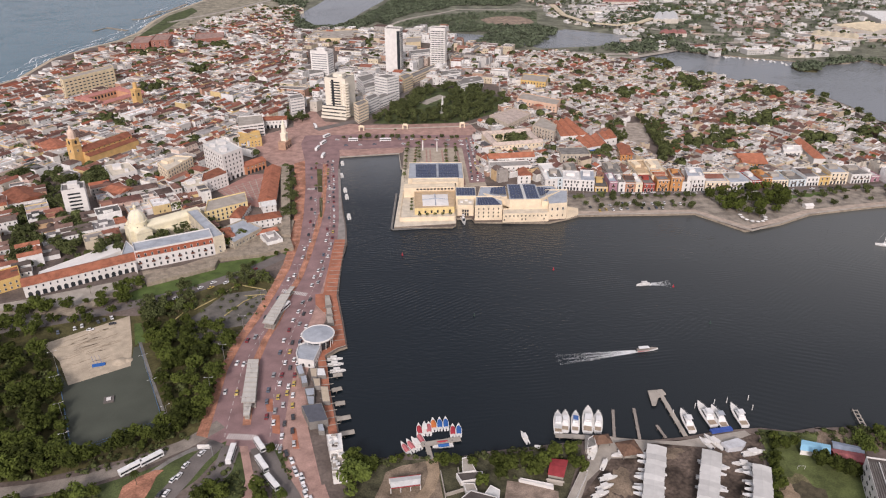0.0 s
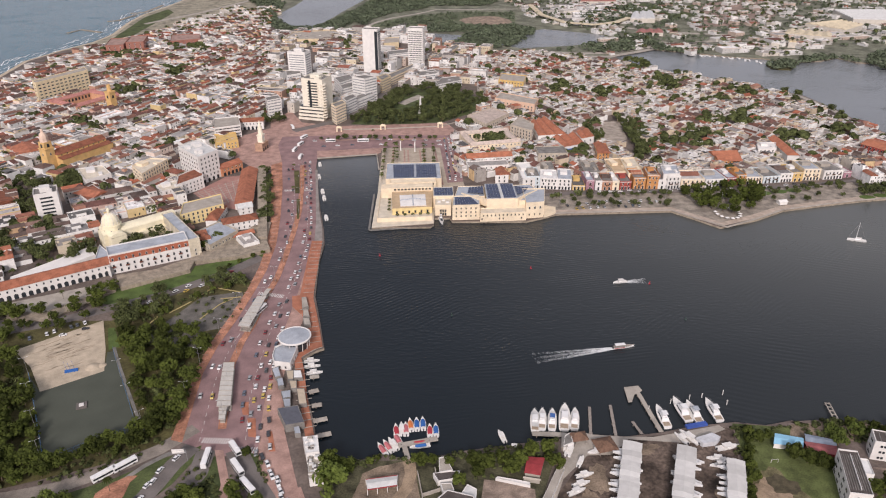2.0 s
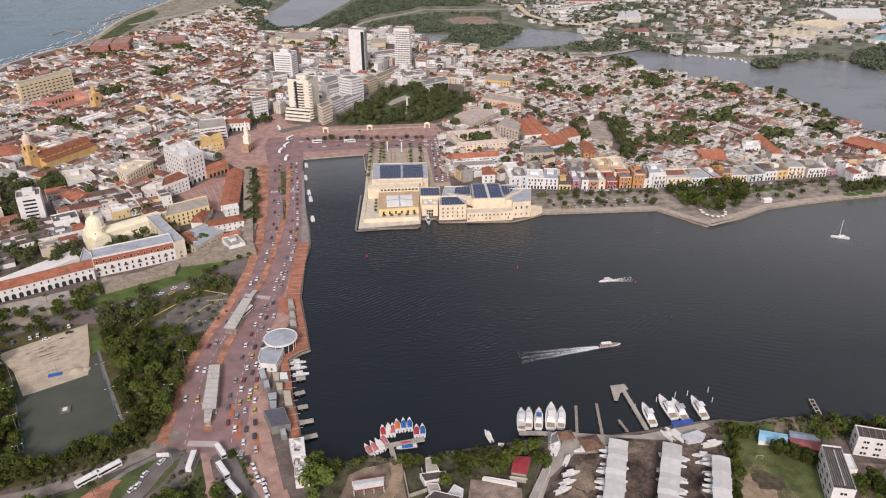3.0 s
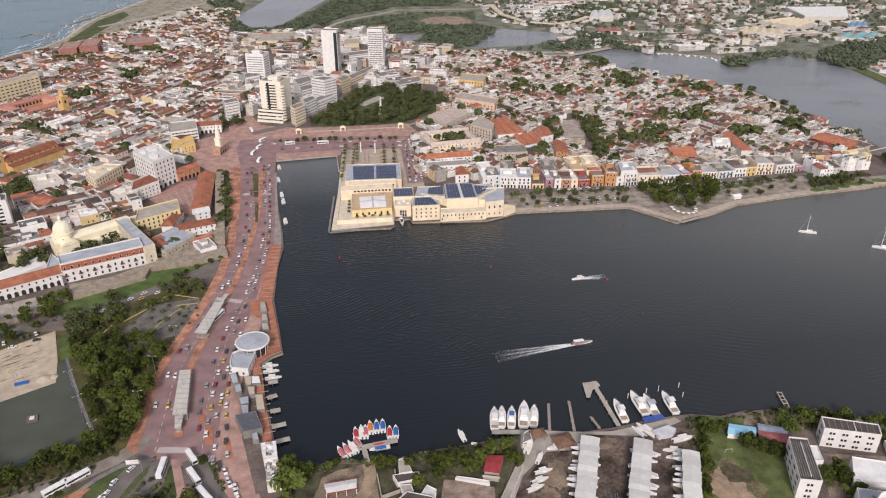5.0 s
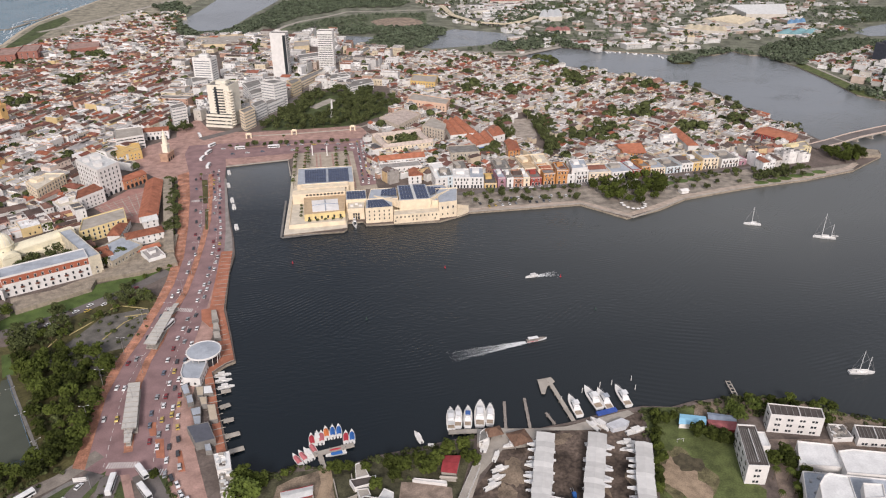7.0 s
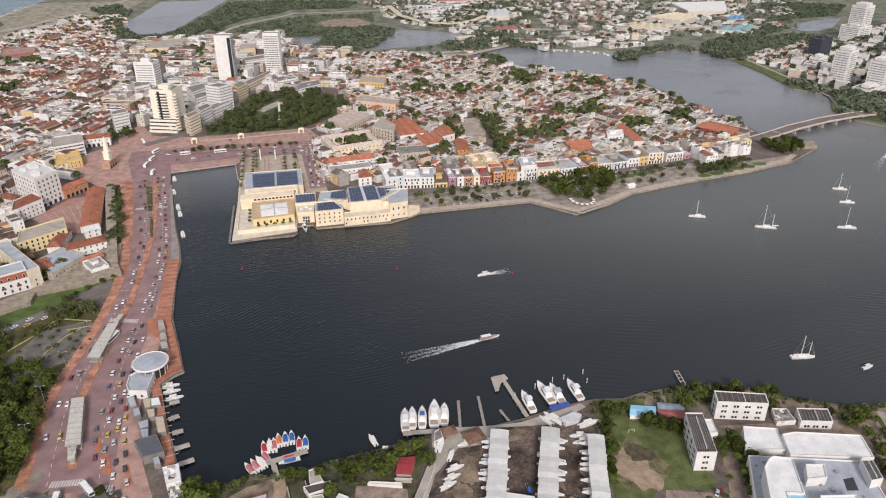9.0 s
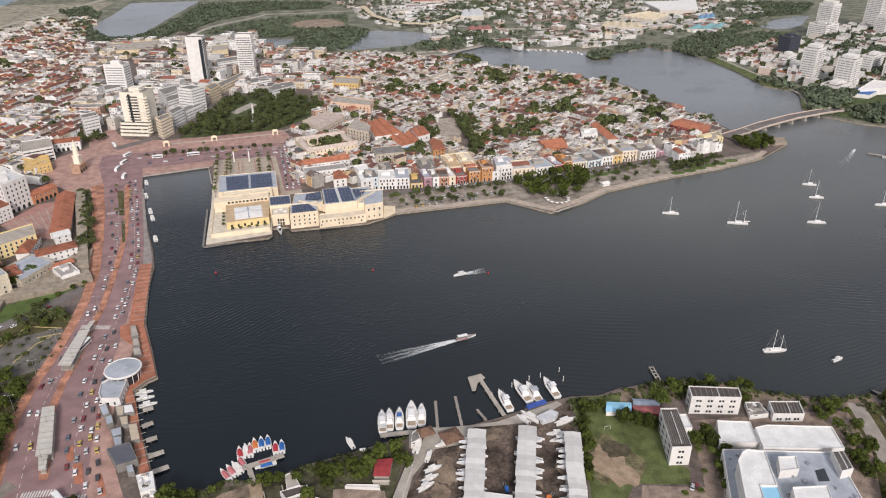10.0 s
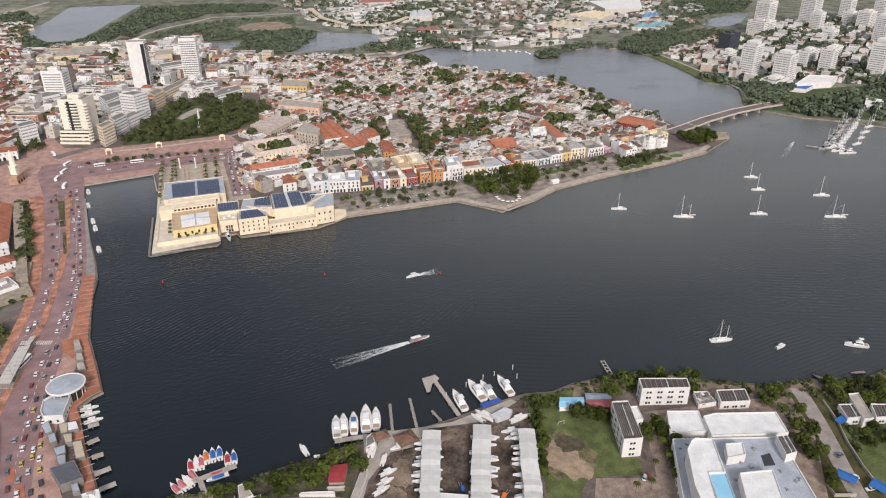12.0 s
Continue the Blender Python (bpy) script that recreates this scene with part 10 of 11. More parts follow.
p = (-196.8, 331.4)
b = Build()
b.box(-3.4, -0.9, 0, 3.4, 0.9, 0.5)
b.box(-3.4, 0.2, 0.5, 3.4, 0.9, 1.0)
for x in (-2.2, -0.6, 1.6):
    b.tube((x, 0.8, 0.9), (x - 0.8, 2.2, 5.5), 0.06, 5)
b.thing("stand", [BLUE], "low blue bench stand on the sand", "bench", at=pose(p[0], p[1], 1.75, 0, 0, 18))
p = (-186.6, 334.9)
b = Build()
b.lathe(0, 0, [(4.2, 0), (3.0, 0.5), (1.2, 1.1), (0.05, 1.3)], 14)
b.lathe(4.5, 1.5, [(2.4, 0), (1.5, 0.5), (0.05, 0.9)], 12)
b.thing("sand_heap", [SAND], "low pale heap of loose sand", "heap", at=pose(p[0], p[1], 1.74))

# ---------------------------------------------------------------- trees
def tree_meshes(seed, r, h, leaf=0.8, lumps=24, per=34, tint=LEAF):
    """Trunk with limbs, and a crown of loose leaf clumps with gaps."""
    rng = random.Random(seed)
    t = Build()
    t.tube((0, 0, -0.3), (0.15, 0.1, h * 0.45), 0.30, 7, r2=0.2)
    c = Build()
    for k in range(lumps):
        a, q = rng.uniform(0, 6.283), math.sqrt(rng.random()) * r * 0.72
        z = h * 0.62 + (r * 0.55) * rng.uniform(-0.7, 1.0) * (1 - 0.5 * (q / r) ** 2)
        cx, cy = q * math.cos(a), q * math.sin(a)
        t.tube((0.15, 0.1, h * 0.42), (cx * 0.7, cy * 0.7, z - 0.6), 0.12, 4, r2=0.04)
        rr = r * rng.uniform(0.18, 0.42)
        for _ in range(per):
            b_, e = rng.uniform(0, 6.283), rng.uniform(-0.55, 1.0)
            s = math.sqrt(max(0, 1 - e * e)) * rng.uniform(0.7, 1.08)
            o = Vector((cx + rr * s * math.cos(b_), cy + rr * s * math.sin(b_), z + rr * 0.75 * e))
            n = Vector((math.cos(b_) * s + rng.uniform(-.6, .6), math.sin(b_) * s + rng.uniform(-.6, .6), e + 0.35 + rng.uniform(-.3, .5))).normalized()
            u = n.orthogonal().normalized()
            v = n.cross(u)
            u, v = u * math.cos(b_) + v * math.sin(b_), v * math.cos(b_) - u * math.sin(b_)
            w = leaf * rng.uniform(0.5, 1.0)
            c.face([tuple(o + u * w), tuple(o + v * w * 0.7 + n * 0.1), tuple(o - u * w * 0.9), tuple(o - v * w * 0.65)])
    return t.mesh("trunk", [BARK]), c.mesh("crown", [tint])


LEAFY = mat("yellow green leaves", (0.080, 0.106, 0.020), var=0.3, size=2.5, fine=0.5, rnd=0.25)
KINDS = [tree_meshes(1, 5.0, 8.5), tree_meshes(2, 4.2, 7.5), tree_meshes(3, 6.0, 10, lumps=30), tree_meshes(4, 3.4, 6.5, lumps=16), tree_meshes(5, 5.2, 8, tint=LEAFY)]  # the fifth is a lighter kind
pt, pc = Build(), Build()
pt.tube((0, 0, -0.3), (0.3, 0.1, 9), 0.22, 7, r2=0.14)
for k in range(13):
    a = 6.283 * k / 13
    pr = None
    for j in range(6):
        s = j / 5
        o = Vector((0.3 + math.cos(a) * 3.2 * s, 0.1 + math.sin(a) * 3.2 * s, 9 + 1.2 * math.sin(s * 2.6) - 1.9 * s * s))
        w = Vector((-math.sin(a), math.cos(a), 0)) * (0.5 * math.sin(math.pi * (0.12 + 0.86 * s)))
        if pr:
            pc.face([tuple(pr[0] - pr[1]), tuple(o - w), tuple(o), tuple(pr[0])])
            pc.face([tuple(pr[0]), tuple(o), tuple(o + w), tuple(pr[0] + pr[1])])
        pr = (o, w)
PALM = (pt.mesh("palm_trunk", [BARK]), pc.mesh("palm_crown", [LEAF]))
TREES = []
TRNG = random.Random(99)


def tree(x, y, kind=None, size=1.0, z=1.5, label="leafy green broad-crowned tree", group="trees"):
    k = KINDS[TRNG.choice([0, 1, 2, 3, 0, 2]) if kind is None else kind] if kind != "palm" else PALM
    ob = new("palm_tree" if kind == "palm" else "tree", k[0])
    s = size * TRNG.uniform(0.85, 1.15)
    ob.matrix_basis = pose(x, y, z, 0, 0, TRNG.uniform(0, 360)) @ Matrix.Diagonal((s, s, s * TRNG.uniform(0.9, 1.1), 1))
    tagged(ob, "slender palm with drooping fronds" if kind == "palm" else label, "palm" if kind == "palm" else "tree", "palms" if kind == "palm" else group)
    part_of(k[1], "crown", ob)
    TREES.append((x, y))


JOINED = Build()


def join_tree(x, y, size, z=1.5):
    """A tree of the joined far ones: trunk and crown of one of the kinds."""
    t, c = KINDS[TRNG.choice([0, 1, 2, 3, 0, 2])]
    s = size * TRNG.uniform(0.85, 1.15)
    JOINED.at(x, y, z, TRNG.uniform(0, 360))
    for me, mi in ((t, 1), (c, 0)):
        k = JOINED.pts([tuple(v.co * s) for v in me.vertices])
        for p in me.polygons:
            JOINED.f.append(tuple(k + i for i in p.vertices))
            JOINED.m.append(mi)


def grove(area, gap, kind=None, size=1.0, keep=(), label="leafy green broad-crowned tree", group="trees", most=400, joined=False):
    xs, ys = [p[0] for p in area], [p[1] for p in area]
    mine = []
    for _ in range(int((max(xs) - min(xs)) * (max(ys) - min(ys)) / gap ** 2 * 6) + 20):
        x, y = TRNG.uniform(min(xs), max(xs)), TRNG.uniform(min(ys), max(ys))
        if len(mine) < most and inside(x, y, area) and not any(inside(x, y, k) for k in keep) and all((x - a) ** 2 + (y - c) ** 2 > gap * gap for a, c in mine):
            mine.append((x, y))
            if joined:
                join_tree(x, y, size)
                continue
            tree(x, y, kind, size, label=label, group=group)


KINDS += [tree_meshes(6, 5.0, 7.2, leaf=0.75, lumps=34, per=44), tree_meshes(7, 5.2, 7.6, leaf=0.75, lumps=36, per=44, tint=LEAFY)]
wl_ = "mango tree with dense dark crown"
grove([(-182, 367), (-161, 375), (-128, 359), (-128, 334), (-127, 302), (-126, 278), (-136, 279), (-141, 286), (-174, 351)], 7.0, label=wl_, group="trees of the grove", size=0.95)
grove([(-274, 337), (-236, 348), (-218, 326), (-184, 266), (-191, 246), (-219, 243)], 7.6, label=wl_, group="trees of the grove", size=1.0)
grove([(-179, 259), (-143, 281), (-131, 275), (-156, 261), (-184, 247)], 5.8, label=wl_, group="trees of the grove", size=0.92)
grove([(-226, 268), (-190, 264), (-168, 257), (-182, 248), (-204, 244), (-222, 246)], 6.0, label=wl_, group="trees of the grove", size=0.95, most=18)
grove([(-200, 230), (-178, 233), (-160, 238), (-152, 234), (-166, 226), (-198, 222)], 6.5, label=wl_, group="trees of the grove", size=0.75, most=8)
grove([(-287, 373), (-271, 376), (-217, 417), (-198, 400), (-208, 384), (-240, 360), (-276, 352)], 8.0, label=wl_, group="trees of the grove", size=0.8)
grove([(-195, 393), (-170, 403), (-137, 418), (-125, 432), (-117, 424), (-146, 409), (-165, 386), (-188, 373)], 8.5, size=0.65, group="trees of the grove")
grove(PARK, 9.0, keep=([(-35, 831), (-4, 918), (21, 907), (-7, 825)],), label="tall park tree with dense crown", group="park trees", size=1.05, joined=True)
grove([(223, 563), (255, 590), (299, 579), (288, 545), (250, 516), (233, 532)], 7.5, label="spreading almond tree on the promenade", group="promenade trees", size=0.95)
grove([(112, 565), (216, 566), (214, 541), (118, 540)], 10.5, kind=3, label="small street tree on the promenade", group="promenade trees", size=0.6, joined=True)
grove([(296, 566), (345, 575), (392, 582), (470, 578), (434, 563), (344, 549), (302, 541), (289, 546)], 11, kind=3, label="small street tree on the promenade", group="promenade trees", size=0.6, joined=True)
grove([(392, 582), (440, 577), (425, 562), (380, 556)], 5.5, label="low spreading tree on the promenade", group="promenade trees", size=0.75, joined=True)
grove([(492, 622), (520, 628), (530, 606), (505, 586), (486, 590)], 6, label="tree by the bridge ramp", group="promenade trees", size=0.9)
grove([(228, 795), (250, 770), (238, 673), (214, 657), (222, 716)], 7, group="square trees", size=1.0, joined=True)
grove([(184, 760), (204, 782), (192, 705), (182, 700)], 7, group="square trees", size=0.9, joined=True)
grove([(-186, 828), (-168, 840), (-151, 794), (-168, 779)], 7, group="square trees", size=0.95, joined=True)
grove([(-149, 640), (-141, 639), (-119, 519), (-126, 519)], 5.5, kind=3, group="avenue trees", size=0.7, joined=True)
grove([(-115, 470), (-129, 455), (-146, 440), (-154, 442), (-131, 460)], 8, kind=3, group="avenue trees", size=0.6, most=5)
grove([(-200, 510), (-185, 515), (-174, 485), (-184, 475)], 7, group="square trees", size=0.8, joined=True)
grove([(-231, 497), (-203, 513), (-195, 500), (-221, 476)], 6.5, group="court trees", size=0.85, joined=True)
grove([(-366, 601), (-355, 643), (-317, 628), (-298, 606), (-327, 580), (-343, 574)], 8, group="patio trees", size=0.85, joined=True, most=14)
grove([(-322, 478), (-301, 487), (-276, 451), (-295, 435)], 7, group="patio trees", size=0.75, joined=True, most=8)
grove([(-282, 464), (-250, 486), (-238, 472), (-264, 442)], 7, group="patio trees", size=0.7, joined=True, most=8)
for q in LEAFY_YARDS:
    grove(q, 6.0, group="patio trees", size=1.05, joined=True, most=9)
grove([(-277, 389), (-265, 397), (-249, 394), (-243, 377), (-260, 365), (-269, 366)], 6.5, label=wl_, group="trees of the grove", size=0.9)
grove([(-220, 417), (-213, 426), (-204, 416), (-209, 406)], 6.0, label=wl_, group="trees of the grove", size=0.85, most=4)
grove([(-195, 396), (-173, 414), (-162, 396), (-174, 382), (-187, 373)], 6.5, label=wl_, group="trees of the grove", size=0.85, joined=True)
grove([(-154, 432), (-138, 438), (-121, 424), (-128, 418), (-145, 421)], 6.0, group="trees of the grove", size=0.7, joined=True)
for ln in ([(104, 562), (154, 566), (218, 565)], [(144, 546), (177, 544), (213, 545)], [(298, 571), (327, 573), (371, 579)], [(-102, 728), (24, 728)]):
    for x, y, a in along(ln, 8):
        join_tree(x + TRNG.uniform(-2, 2), y + TRNG.uniform(-1.5, 1.5), TRNG.uniform(0.4, 0.7))
for x, y in [(-168.8, 487.2), (-174.7, 495.1), (-154.8, 490.8), (-163.4, 477.7)]:
    tree(x, y, 2, 0.85, label="tree beside the stone hall", group="square trees")
for x, y, a in along([(498, 665), (496, 705), (487, 767), (488, 826), (479, 880), (420, 938), (380, 988)], 17, 6):
    if TRNG.random() < 0.6:
        join_tree(x + TRNG.uniform(-3, 3), y + TRNG.uniform(-3, 3), TRNG.uniform(0.7, 1.1))
# near shore
for p, s, k in (((-44.9, 238.6), 1.65, 6), ((-39.7, 248.5), 1.15, 5), ((-47.0, 253.1), 1.0, 5), ((-28.9, 253.7), 0.5, 5), ((-25.6, 256.1), 0.4, 5), ((-4.6, 252.7), 0.75, 5), ((-7.9, 254.3), 0.5, 5), ((0.2, 253.2), 0.55, 5), ((7.7, 251.1), 0.75, 5), ((11.4, 239.5), 0.8, 5),
                ((19.0, 251.7), 1.0, 5), ((24.5, 249.3), 1.0, 5), ((20.5, 244.5), 0.7, 5), ((32.7, 251.8), 0.8, 5), ((35.8, 245.3), 1.0, 5), ((40.4, 250.7), 0.8, 5), ((46.6, 256.7), 0.8, 5), ((54.4, 258.2), 0.75, 5), ((57.0, 247.9), 0.85, 5), ((54.3, 251.6), 0.6, 5),
                ((194.4, 226.8), 0.9, 5), ((200.8, 223.8), 1.1, 5), ((201.5, 228.7), 0.8, 5), ((236.7, 247.6), 0.7, 5), ((168.8, 249.5), 0.9, 5), ((173.9, 246.0), 0.8, 5), ((178.1, 243.2), 0.9, 5), ((182.8, 243.0), 0.7, 5),
                ((-164.7, 232.9), 0.9, 4), ((-170.2, 231.7), 0.8, 5), ((-109.0, 237.1), 0.9, 5), ((-103.3, 234.4), 0.9, 5), ((-111.7, 232.0), 0.8, 5), ((-88.5, 238.1), 0.8, 5), ((-85.3, 230.9), 0.9, 5), ((-87.1, 262.1), 0.5, 5), ((-76.4, 233.4), 0.6, 4)):
    tree(p[0], p[1], k, s, label="dense tree on the near shore", group="shore trees")
nl = "round tree beside the meadow"
grove([(150, 268), (158, 269), (165, 263), (155, 255), (145, 235), (140, 227), (137, 215), (133, 216), (142, 240)], 5, label=nl, group="shore trees", size=0.62, kind=5)
grove([(194, 264), (212, 263), (207, 252), (193, 255)], 6, label=nl, group="shore trees", size=0.85, kind=4)
grove([(206, 271), (245, 262), (247, 255), (236, 258), (208, 266)], 4.6, label=nl, group="shore trees", size=0.62, kind=5)
grove([(262, 238), (280, 232), (279, 226), (262, 230)], 5, label=nl, group="shore trees", size=0.6, kind=5)
grove([(189, 220), (200, 221), (190, 201), (182, 203)], 6, kind="palm", size=0.7)
grove([(201, 223), (207, 221), (196, 195), (191, 196)], 3.6, label=nl, group="shore trees", size=0.65)
grove([(263, 232), (284, 228), (278, 214), (269, 211), (263, 225)], 7, label=nl, group="shore trees", size=0.65)
grove([(269, 213), (275, 206), (269, 193), (264, 185), (257, 187), (258, 197)], 6, label=nl, group="shore trees", size=0.85, kind=5)
grove([(255, 179), (262, 177), (259, 169), (250, 170)], 6, label=nl, group="shore trees", size=0.8, kind=5)
grove([(306, 234), (340, 220), (324, 205), (296, 210)], 7, label=nl, group="shore trees", size=0.85)
grove([(290, 197), (320, 191), (312, 184), (287, 185)], 6, label=nl, group="shore trees", size=0.75, kind=5)
grove([(172, 203), (182, 196), (180, 188), (166, 193)], 6, kind="palm", size=0.6)
for ln in ([(-34, 694), (-35, 638), (-35, 602)], [(-25, 694), (-26, 638)], [(4, 694), (4, 637)], [(14, 694), (13, 637)], [(-23, 699), (-22, 653)]):
    for x, y, a in along(ln, 9):
        tree(x, y, "palm", 0.75)
for p in [(-84, 722), (-49, 741), (-119, 639), (-111, 583), (-235, 411), (-223, 407), (-246, 394), (-88, 234), (-143, 242), (-240, 397), (-217, 417)]:
    tree(p[0], p[1], "palm", 0.7)

# low shrubs on the shores and traffic islands
SHR = Build()
srng = random.Random(17)


def shrubs(area, gap, r):
    xs, ys = [p[0] for p in area], [p[1] for p in area]
    for _ in range(int((max(xs) - min(xs)) * (max(ys) - min(ys)) / gap ** 2)):
        x, y = srng.uniform(min(xs), max(xs)), srng.uniform(min(ys), max(ys))
        if inside(x, y, area):
            q = r * srng.uniform(0.5, 1.3)
            patio(SHR, x, y, 1.5 + q * 0.5, q, srng, n=26)


for q, gap, r in (([(-49, 250), (-28, 256), (-19, 256), (-23, 254), (-30, 252), (-43, 247)], 3.0, 1.3), ([(-16, 256), (20, 258), (48, 261), (55, 260), (46, 239), (24, 242), (16, 242), (-4, 250)], 4.6, 1.0), ([(178, 272), (196, 274), (208, 272), (218, 270), (211, 258), (188, 260), (181, 266)], 3.0, 1.3),
                  ([(218, 270), (243, 262), (246, 254), (241, 251), (242, 259), (217, 268)], 2.6, 1.5), ([(246, 253), (262, 245), (286, 235), (284, 233), (259, 242), (243, 249)], 4.0, 0.9), ([(288, 232), (303, 232), (316, 223), (353, 223), (342, 214), (308, 215), (297, 218)], 3.2, 1.5),
                  ([(195, 273), (215, 271), (211, 258), (195, 259)], 3.0, 1.3), ([(149, 272), (161, 269), (154, 254), (137, 215), (131, 217)], 2.8, 1.2), ([(201, 218), (205, 218), (196, 195), (192, 195)], 2.0, 1.4), ([(273, 222), (286, 221), (277, 203), (265, 186), (254, 188), (265, 212)], 3.4, 1.4),
                  ([(-213, 231), (-185, 234), (-163, 240), (-150, 240), (-153, 229), (-206, 221)], 3.4, 1.1), ([(-110, 254), (-108, 261), (-105, 244), (-113, 231), (-119, 228), (-117, 241)], 2.6, 1.0), ([(-103, 255), (-96, 244), (-91, 231), (-114, 230), (-108, 244)], 2.6, 1.1), ([(-92, 251), (-87, 248), (-75, 231), (-87, 229)], 2.6, 1.1),
                  ([(-176, 253), (-142, 276), (-126, 272), (-147, 257), (-177, 243)], 3.0, 1.2), ([(-85, 262), (-82, 262), (-73, 244), (-76, 244)], 2.4, 1.0), ([(300, 216), (297, 203), (286, 183), (284, 184), (289, 199)], 2.6, 1.2)):
    shrubs(q, gap, r)
for ln, r in ((SOUTH_SHORE[:9], 1.3), ([(146, 273), (166, 270.5), (181, 273), (196, 273.5)], 1.2), (SOUTH_EAST[1:10], 1.5)):
    for x, y, a in along(ln, 1.7):
        if srng.random() < 0.8:
            q = r * srng.uniform(0.5, 1.2)
            patio(SHR, x + srng.uniform(-1, 1), y - srng.uniform(0.4, 2.6), 1.2 + q * 0.5, q, srng, n=30)
for q, gap, r in (([(-182, 367), (-161, 375), (-128, 359), (-128, 334), (-127, 302), (-126, 278), (-136, 279), (-141, 286), (-174, 351)], 4.2, 1.7), ([(-274, 337), (-236, 348), (-218, 326), (-184, 266), (-191, 246), (-219, 243)], 4.6, 1.7), ([(-195, 393), (-170, 403), (-137, 418), (-125, 432), (-117, 424), (-146, 409), (-165, 386), (-188, 373)], 4.0, 1.3), ([(-162, 376), (-146, 409), (-121, 415), (-115, 398), (-123, 372), (-142, 366)], 7.5, 1.2), ([(-232, 384), (-205, 400), (-160, 424), (-150, 432), (-172, 412), (-196, 396)], 3.6, 1.1)):
    shrubs(q, gap, r)
SHR.thing("shore_shrubs", [LEAFS], "low green shrubs along shore and verges", "shrubs", kind="stuff")
JOINED.at()
JOINED.thing("town_trees", [LEAFS, BARK], "green trees of the parks and squares", "trees", kind="stuff")

# far woods and mangroves, joined
def woods(nm, areas, gap, r, seed, label, n=24, leaves=None, flat=0.7, lift=0.0, keep=()):
    rng = random.Random(seed)
    b = Build()
    for area in areas:
        xs, ys = [p[0] for p in area], [p[1] for p in area]
        for _ in range(int((max(xs) - min(xs)) * (max(ys) - min(ys)) / gap ** 2)):
            x, y = rng.uniform(min(xs), max(xs)), rng.uniform(min(ys), max(ys))
            if inside(x, y, area) and not any(inside(x, y, k) for k in keep):
                q = r * rng.uniform(0.6, 1.25)
                patio(b, x, y, 1.5 + lift + q * 0.75, q, rng, n=n, flat=flat)
    b.thing(nm, [leaves or LEAFS], label, "woods", kind="stuff")


woods("mangrove_wood", [[(-336, 1640), (-326, 1725), (-293, 1724), (-289, 1539), (-234, 1405), (-185, 1405), (-159, 1495), (-133, 1581), (-94, 1522), (-141, 1392), (-179, 1346), (-236, 1347), (-287, 1444)], [(-128, 1470), (-150, 1537), (-121, 1625), (-95, 1790), (54, 1800), (200, 1746), (164, 1664), (50, 1672), (5, 1610), (-54, 1553), (-83, 1496), (-96, 1428)], [(18, 1407), (64, 1425), (149, 1402), (194, 1408), (227, 1372), (211, 1304), (145, 1245), (76, 1264), (92, 1321), (125, 1332), (81, 1344), (21, 1347)],
                        [(55, 1247), (125, 1266), (190, 1307), (194, 1265), (157, 1207), (117, 1189), (72, 1199)], [(388, 1171), (430, 1149), (440, 1185), (416, 1212), (397, 1200)], [(525, 1062), (554, 1090), (580, 1079), (570, 1048), (548, 1023), (523, 1032)], [(577, 1064), (621, 1074), (661, 1096), (650, 1118), (601, 1098)], [(657, 1076), (676, 1065), (686, 1092), (668, 1102)],
                        [(684, 1062), (684, 1018), (711, 986), (767, 1029), (913, 1099), (977, 1133), (934, 1160), (845, 1140), (782, 1155), (724, 1118)], [(792, 1170), (852, 1150), (963, 1217), (929, 1242), (846, 1216)], [(945, 1266), (1036, 1310), (1157, 1330), (1271, 1438), (1200, 1492), (1110, 1522), (1044, 1375)]], 5.2, 3.4, 61, "dense mangrove wood round the lagoons", leaves=WOODS_FAR, flat=0.8)
slab("lagoon_scrub_ground", [(-88, 1412), (-74, 1450), (-36, 1501), (17, 1548), (96, 1582), (217, 1576), (195, 1416), (107, 1415), (20, 1419), (-34, 1397)], 1.4, 1.56, mat("damp scrub grass", (0.105, 0.120, 0.070), var=0.5, size=12, fine=2), "damp grassy scrub between the lagoons", "grass")
slab("bare_clearing", [(90, 1481), (104, 1505), (127, 1521), (150, 1525), (174, 1519), (192, 1480), (194, 1449), (175, 1424), (151, 1412), (122, 1418), (103, 1434)], 1.4, 1.6, mat("bare brown soil", (0.27, 0.205, 0.155), var=0.4, size=9, fine=2), "bare brown clearing in the scrub", "ground")
slab("lagoon_road", ribbon([(-128, 1366), (-96, 1400), (-74, 1463), (-47, 1509), (11, 1568), (49, 1618), (147, 1618), (259, 1622)], 8), 1.4, 1.64, CONC, "pale road through the mangroves", "road")
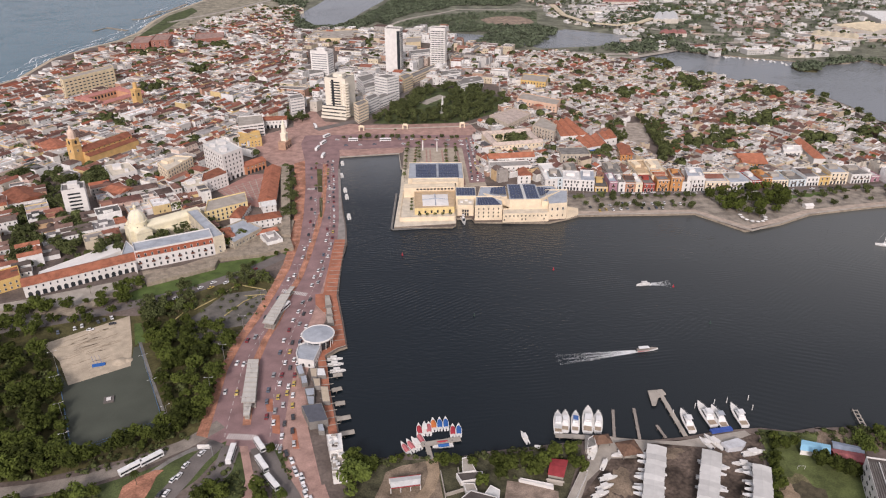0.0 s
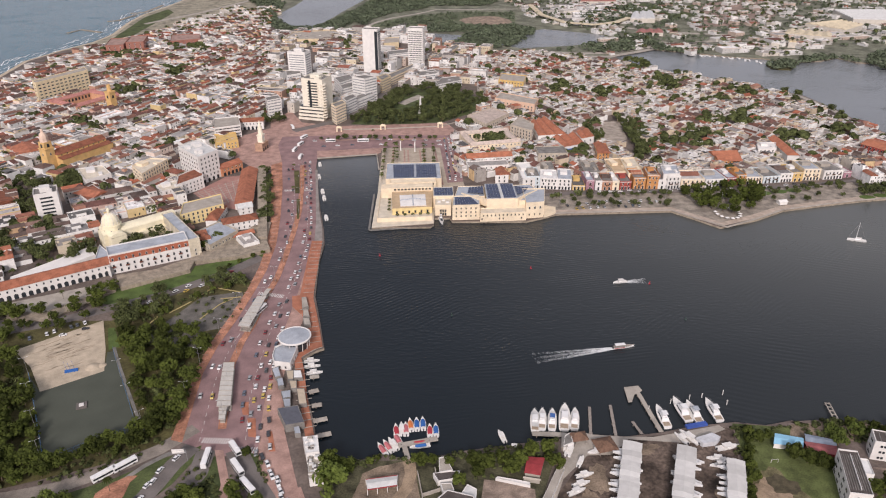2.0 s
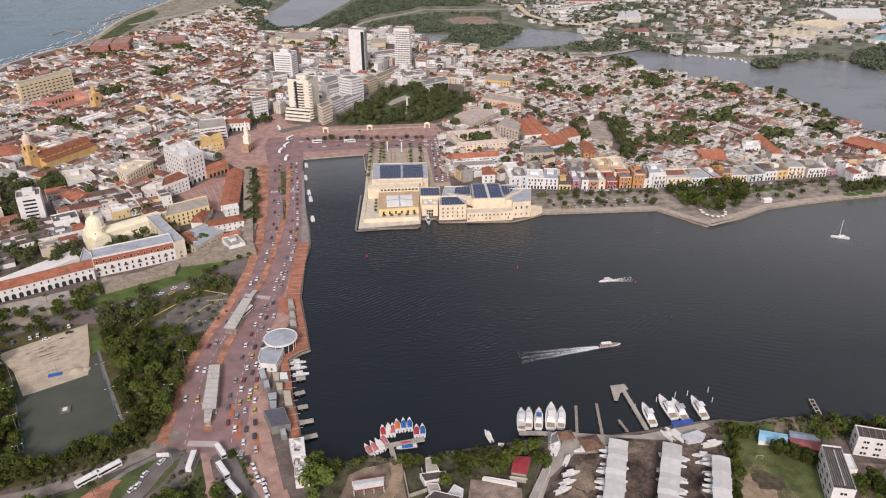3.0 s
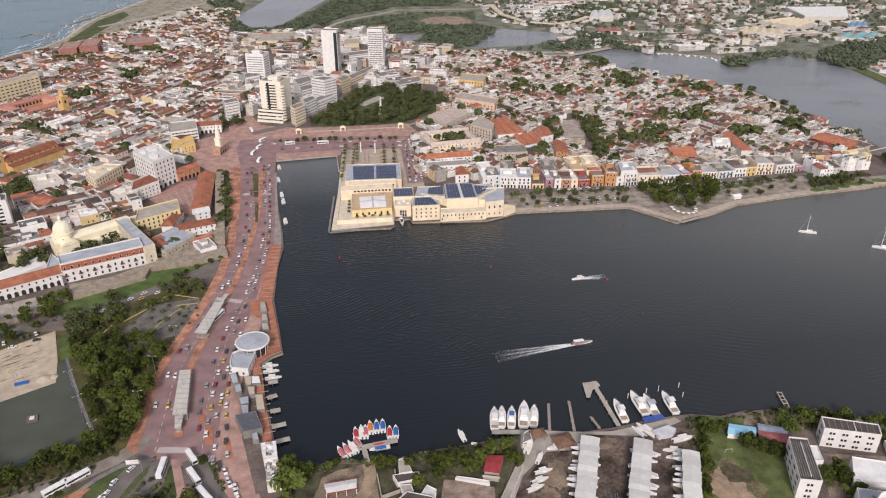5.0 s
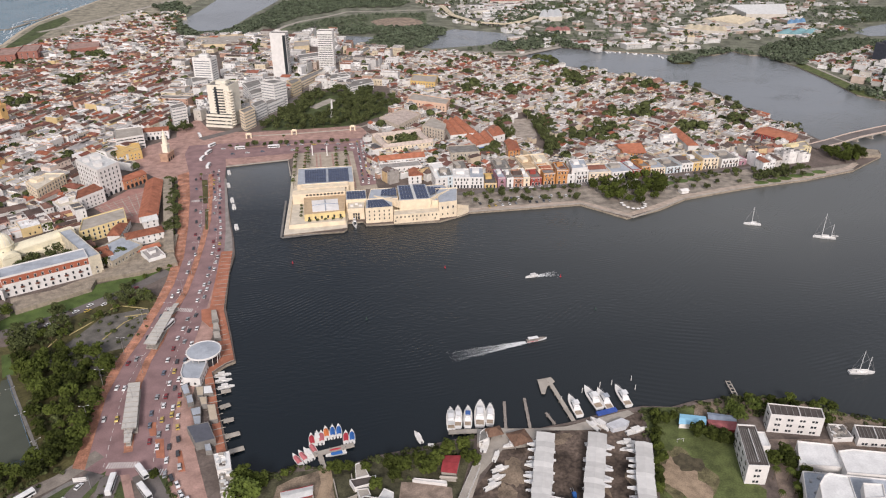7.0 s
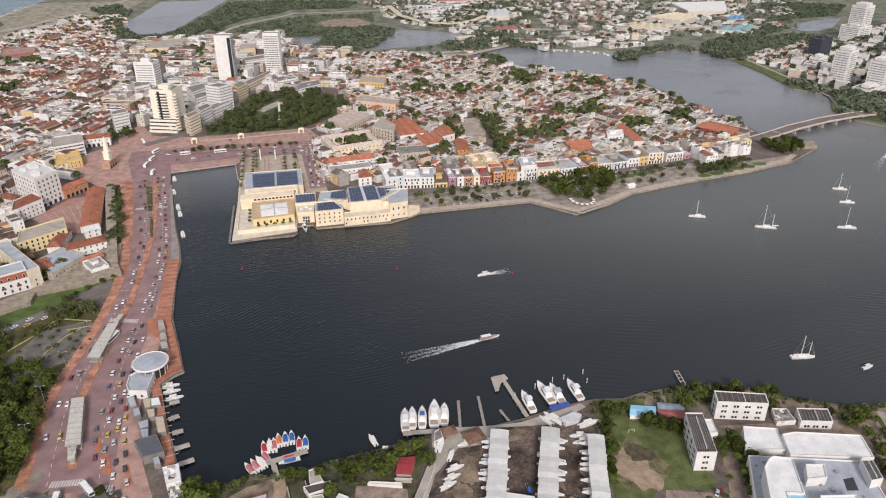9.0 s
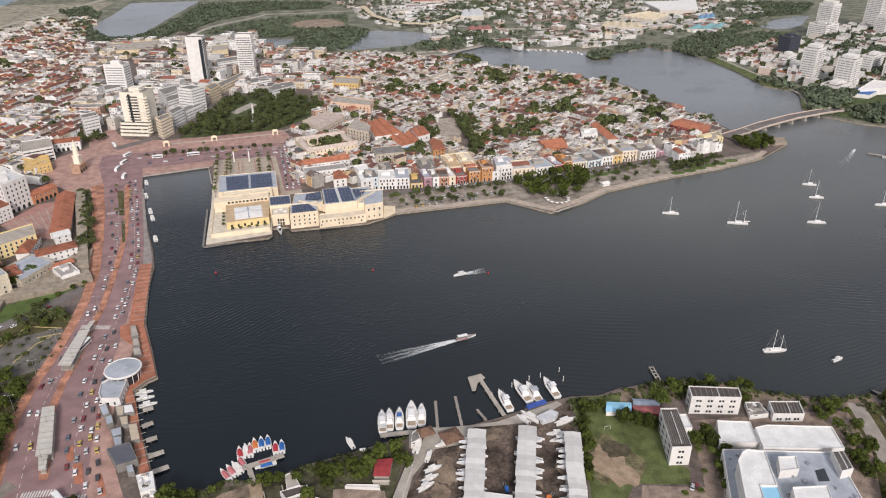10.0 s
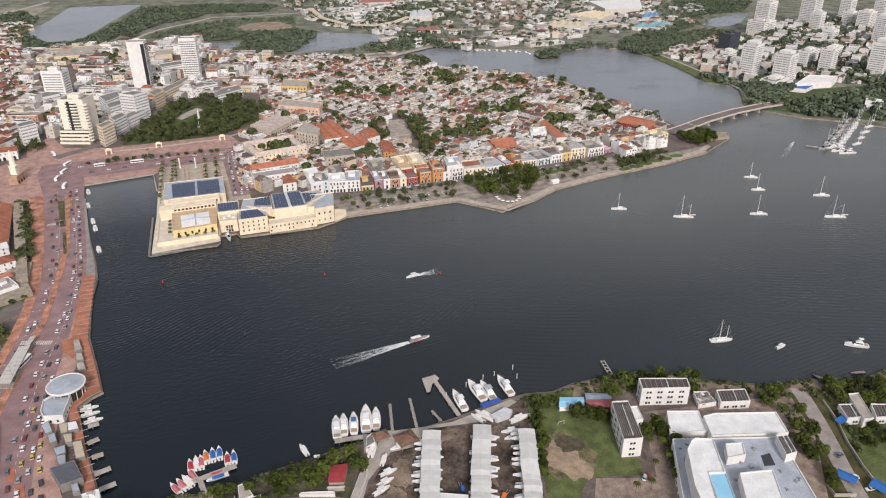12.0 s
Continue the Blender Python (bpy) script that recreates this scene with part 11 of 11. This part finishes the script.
woods("lagoon_scrub", [[(-80, 1418), (-60, 1452), (-28, 1493), (24, 1540), (96, 1570), (88, 1500), (78, 1430), (20, 1425), (-34, 1403)], [(100, 1570), (210, 1565), (200, 1470), (180, 1528), (130, 1532), (96, 1508)]], 10.5, 3.0, 68, "loose scrub and small trees between the lagoons", n=24, leaves=WOODS_FAR, flat=0.75)
woods("far_scrub", [FAR_A], 21, 3.6, 66, "loose trees and scrub between the far sheds", n=26, leaves=WOODS_FAR, flat=0.7)
woods("far_woods", [[(694, 764), (769, 771), (717, 703), (647, 693)], [(684, 686), (811, 706), (900, 727), (926, 686), (798, 579), (717, 614), (677, 641)], [(998, 1089), (1102, 1097), (1037, 1001), (928, 960)], [(896, 799), (1048, 828), (924, 719), (850, 744)], [(689, 862), (715, 796), (691, 765), (680, 836)],
                    [(1030, 1127), (1093, 1119), (1037, 1051), (971, 1051)], [(977, 1015), (1034, 1007), (989, 959), (939, 966)], [(916, 1058), (952, 1057), (917, 1015), (880, 1006)], [(336, 1515), (497, 1668), (476, 1512), (351, 1384)], [(354, 1272), (437, 1313), (417, 1221), (345, 1167)], [(268, 1196), (322, 1223), (366, 1176), (311, 1142)], [(-387, 1772), (-328, 1819), (-300, 1724), (-336, 1640)]], 9, 5.0, 62, "loose woods on the far shore", leaves=WOODS_FAR)
woods("quarter_trees", GREENS + [[(472, 894), (477, 806), (478, 783), (469, 829), (466, 888)], [(-339, 643), (-306, 627), (-300, 599), (-325, 600)]], 9.5, 4.4, 63, "green tree groups inside the quarters", n=70, lift=2.2)

MANGA_GREEN = [[(684, 690), (760, 745), (741, 786), (700, 778), (660, 712)], [(905, 880), (1010, 900), (1030, 985), (930, 950)], [(940, 730), (1090, 860), (1130, 830), (1000, 700), (900, 690)], [(860, 900), (930, 960), (900, 1000), (850, 950)], [(1060, 1060), (1130, 1060), (1110, 1010), (1040, 1000)]]
woods("suburb_trees", [MANGA], 17, 4.2, 64, "green street trees between the white suburb houses", n=44, leaves=WOODS_FAR, lift=2.0)
woods("suburb_groves", MANGA_GREEN, 7.0, 4.4, 65, "dense green groves on the far island", n=44, leaves=WOODS_FAR, lift=1.5)
woods("town_crowns", [OLD_TOWN, GETSEMANI, MATUNA], 38, 4.0, 67, "single dark crowns standing between the roofs", n=80, lift=3.0, keep=KEEP_OUT)
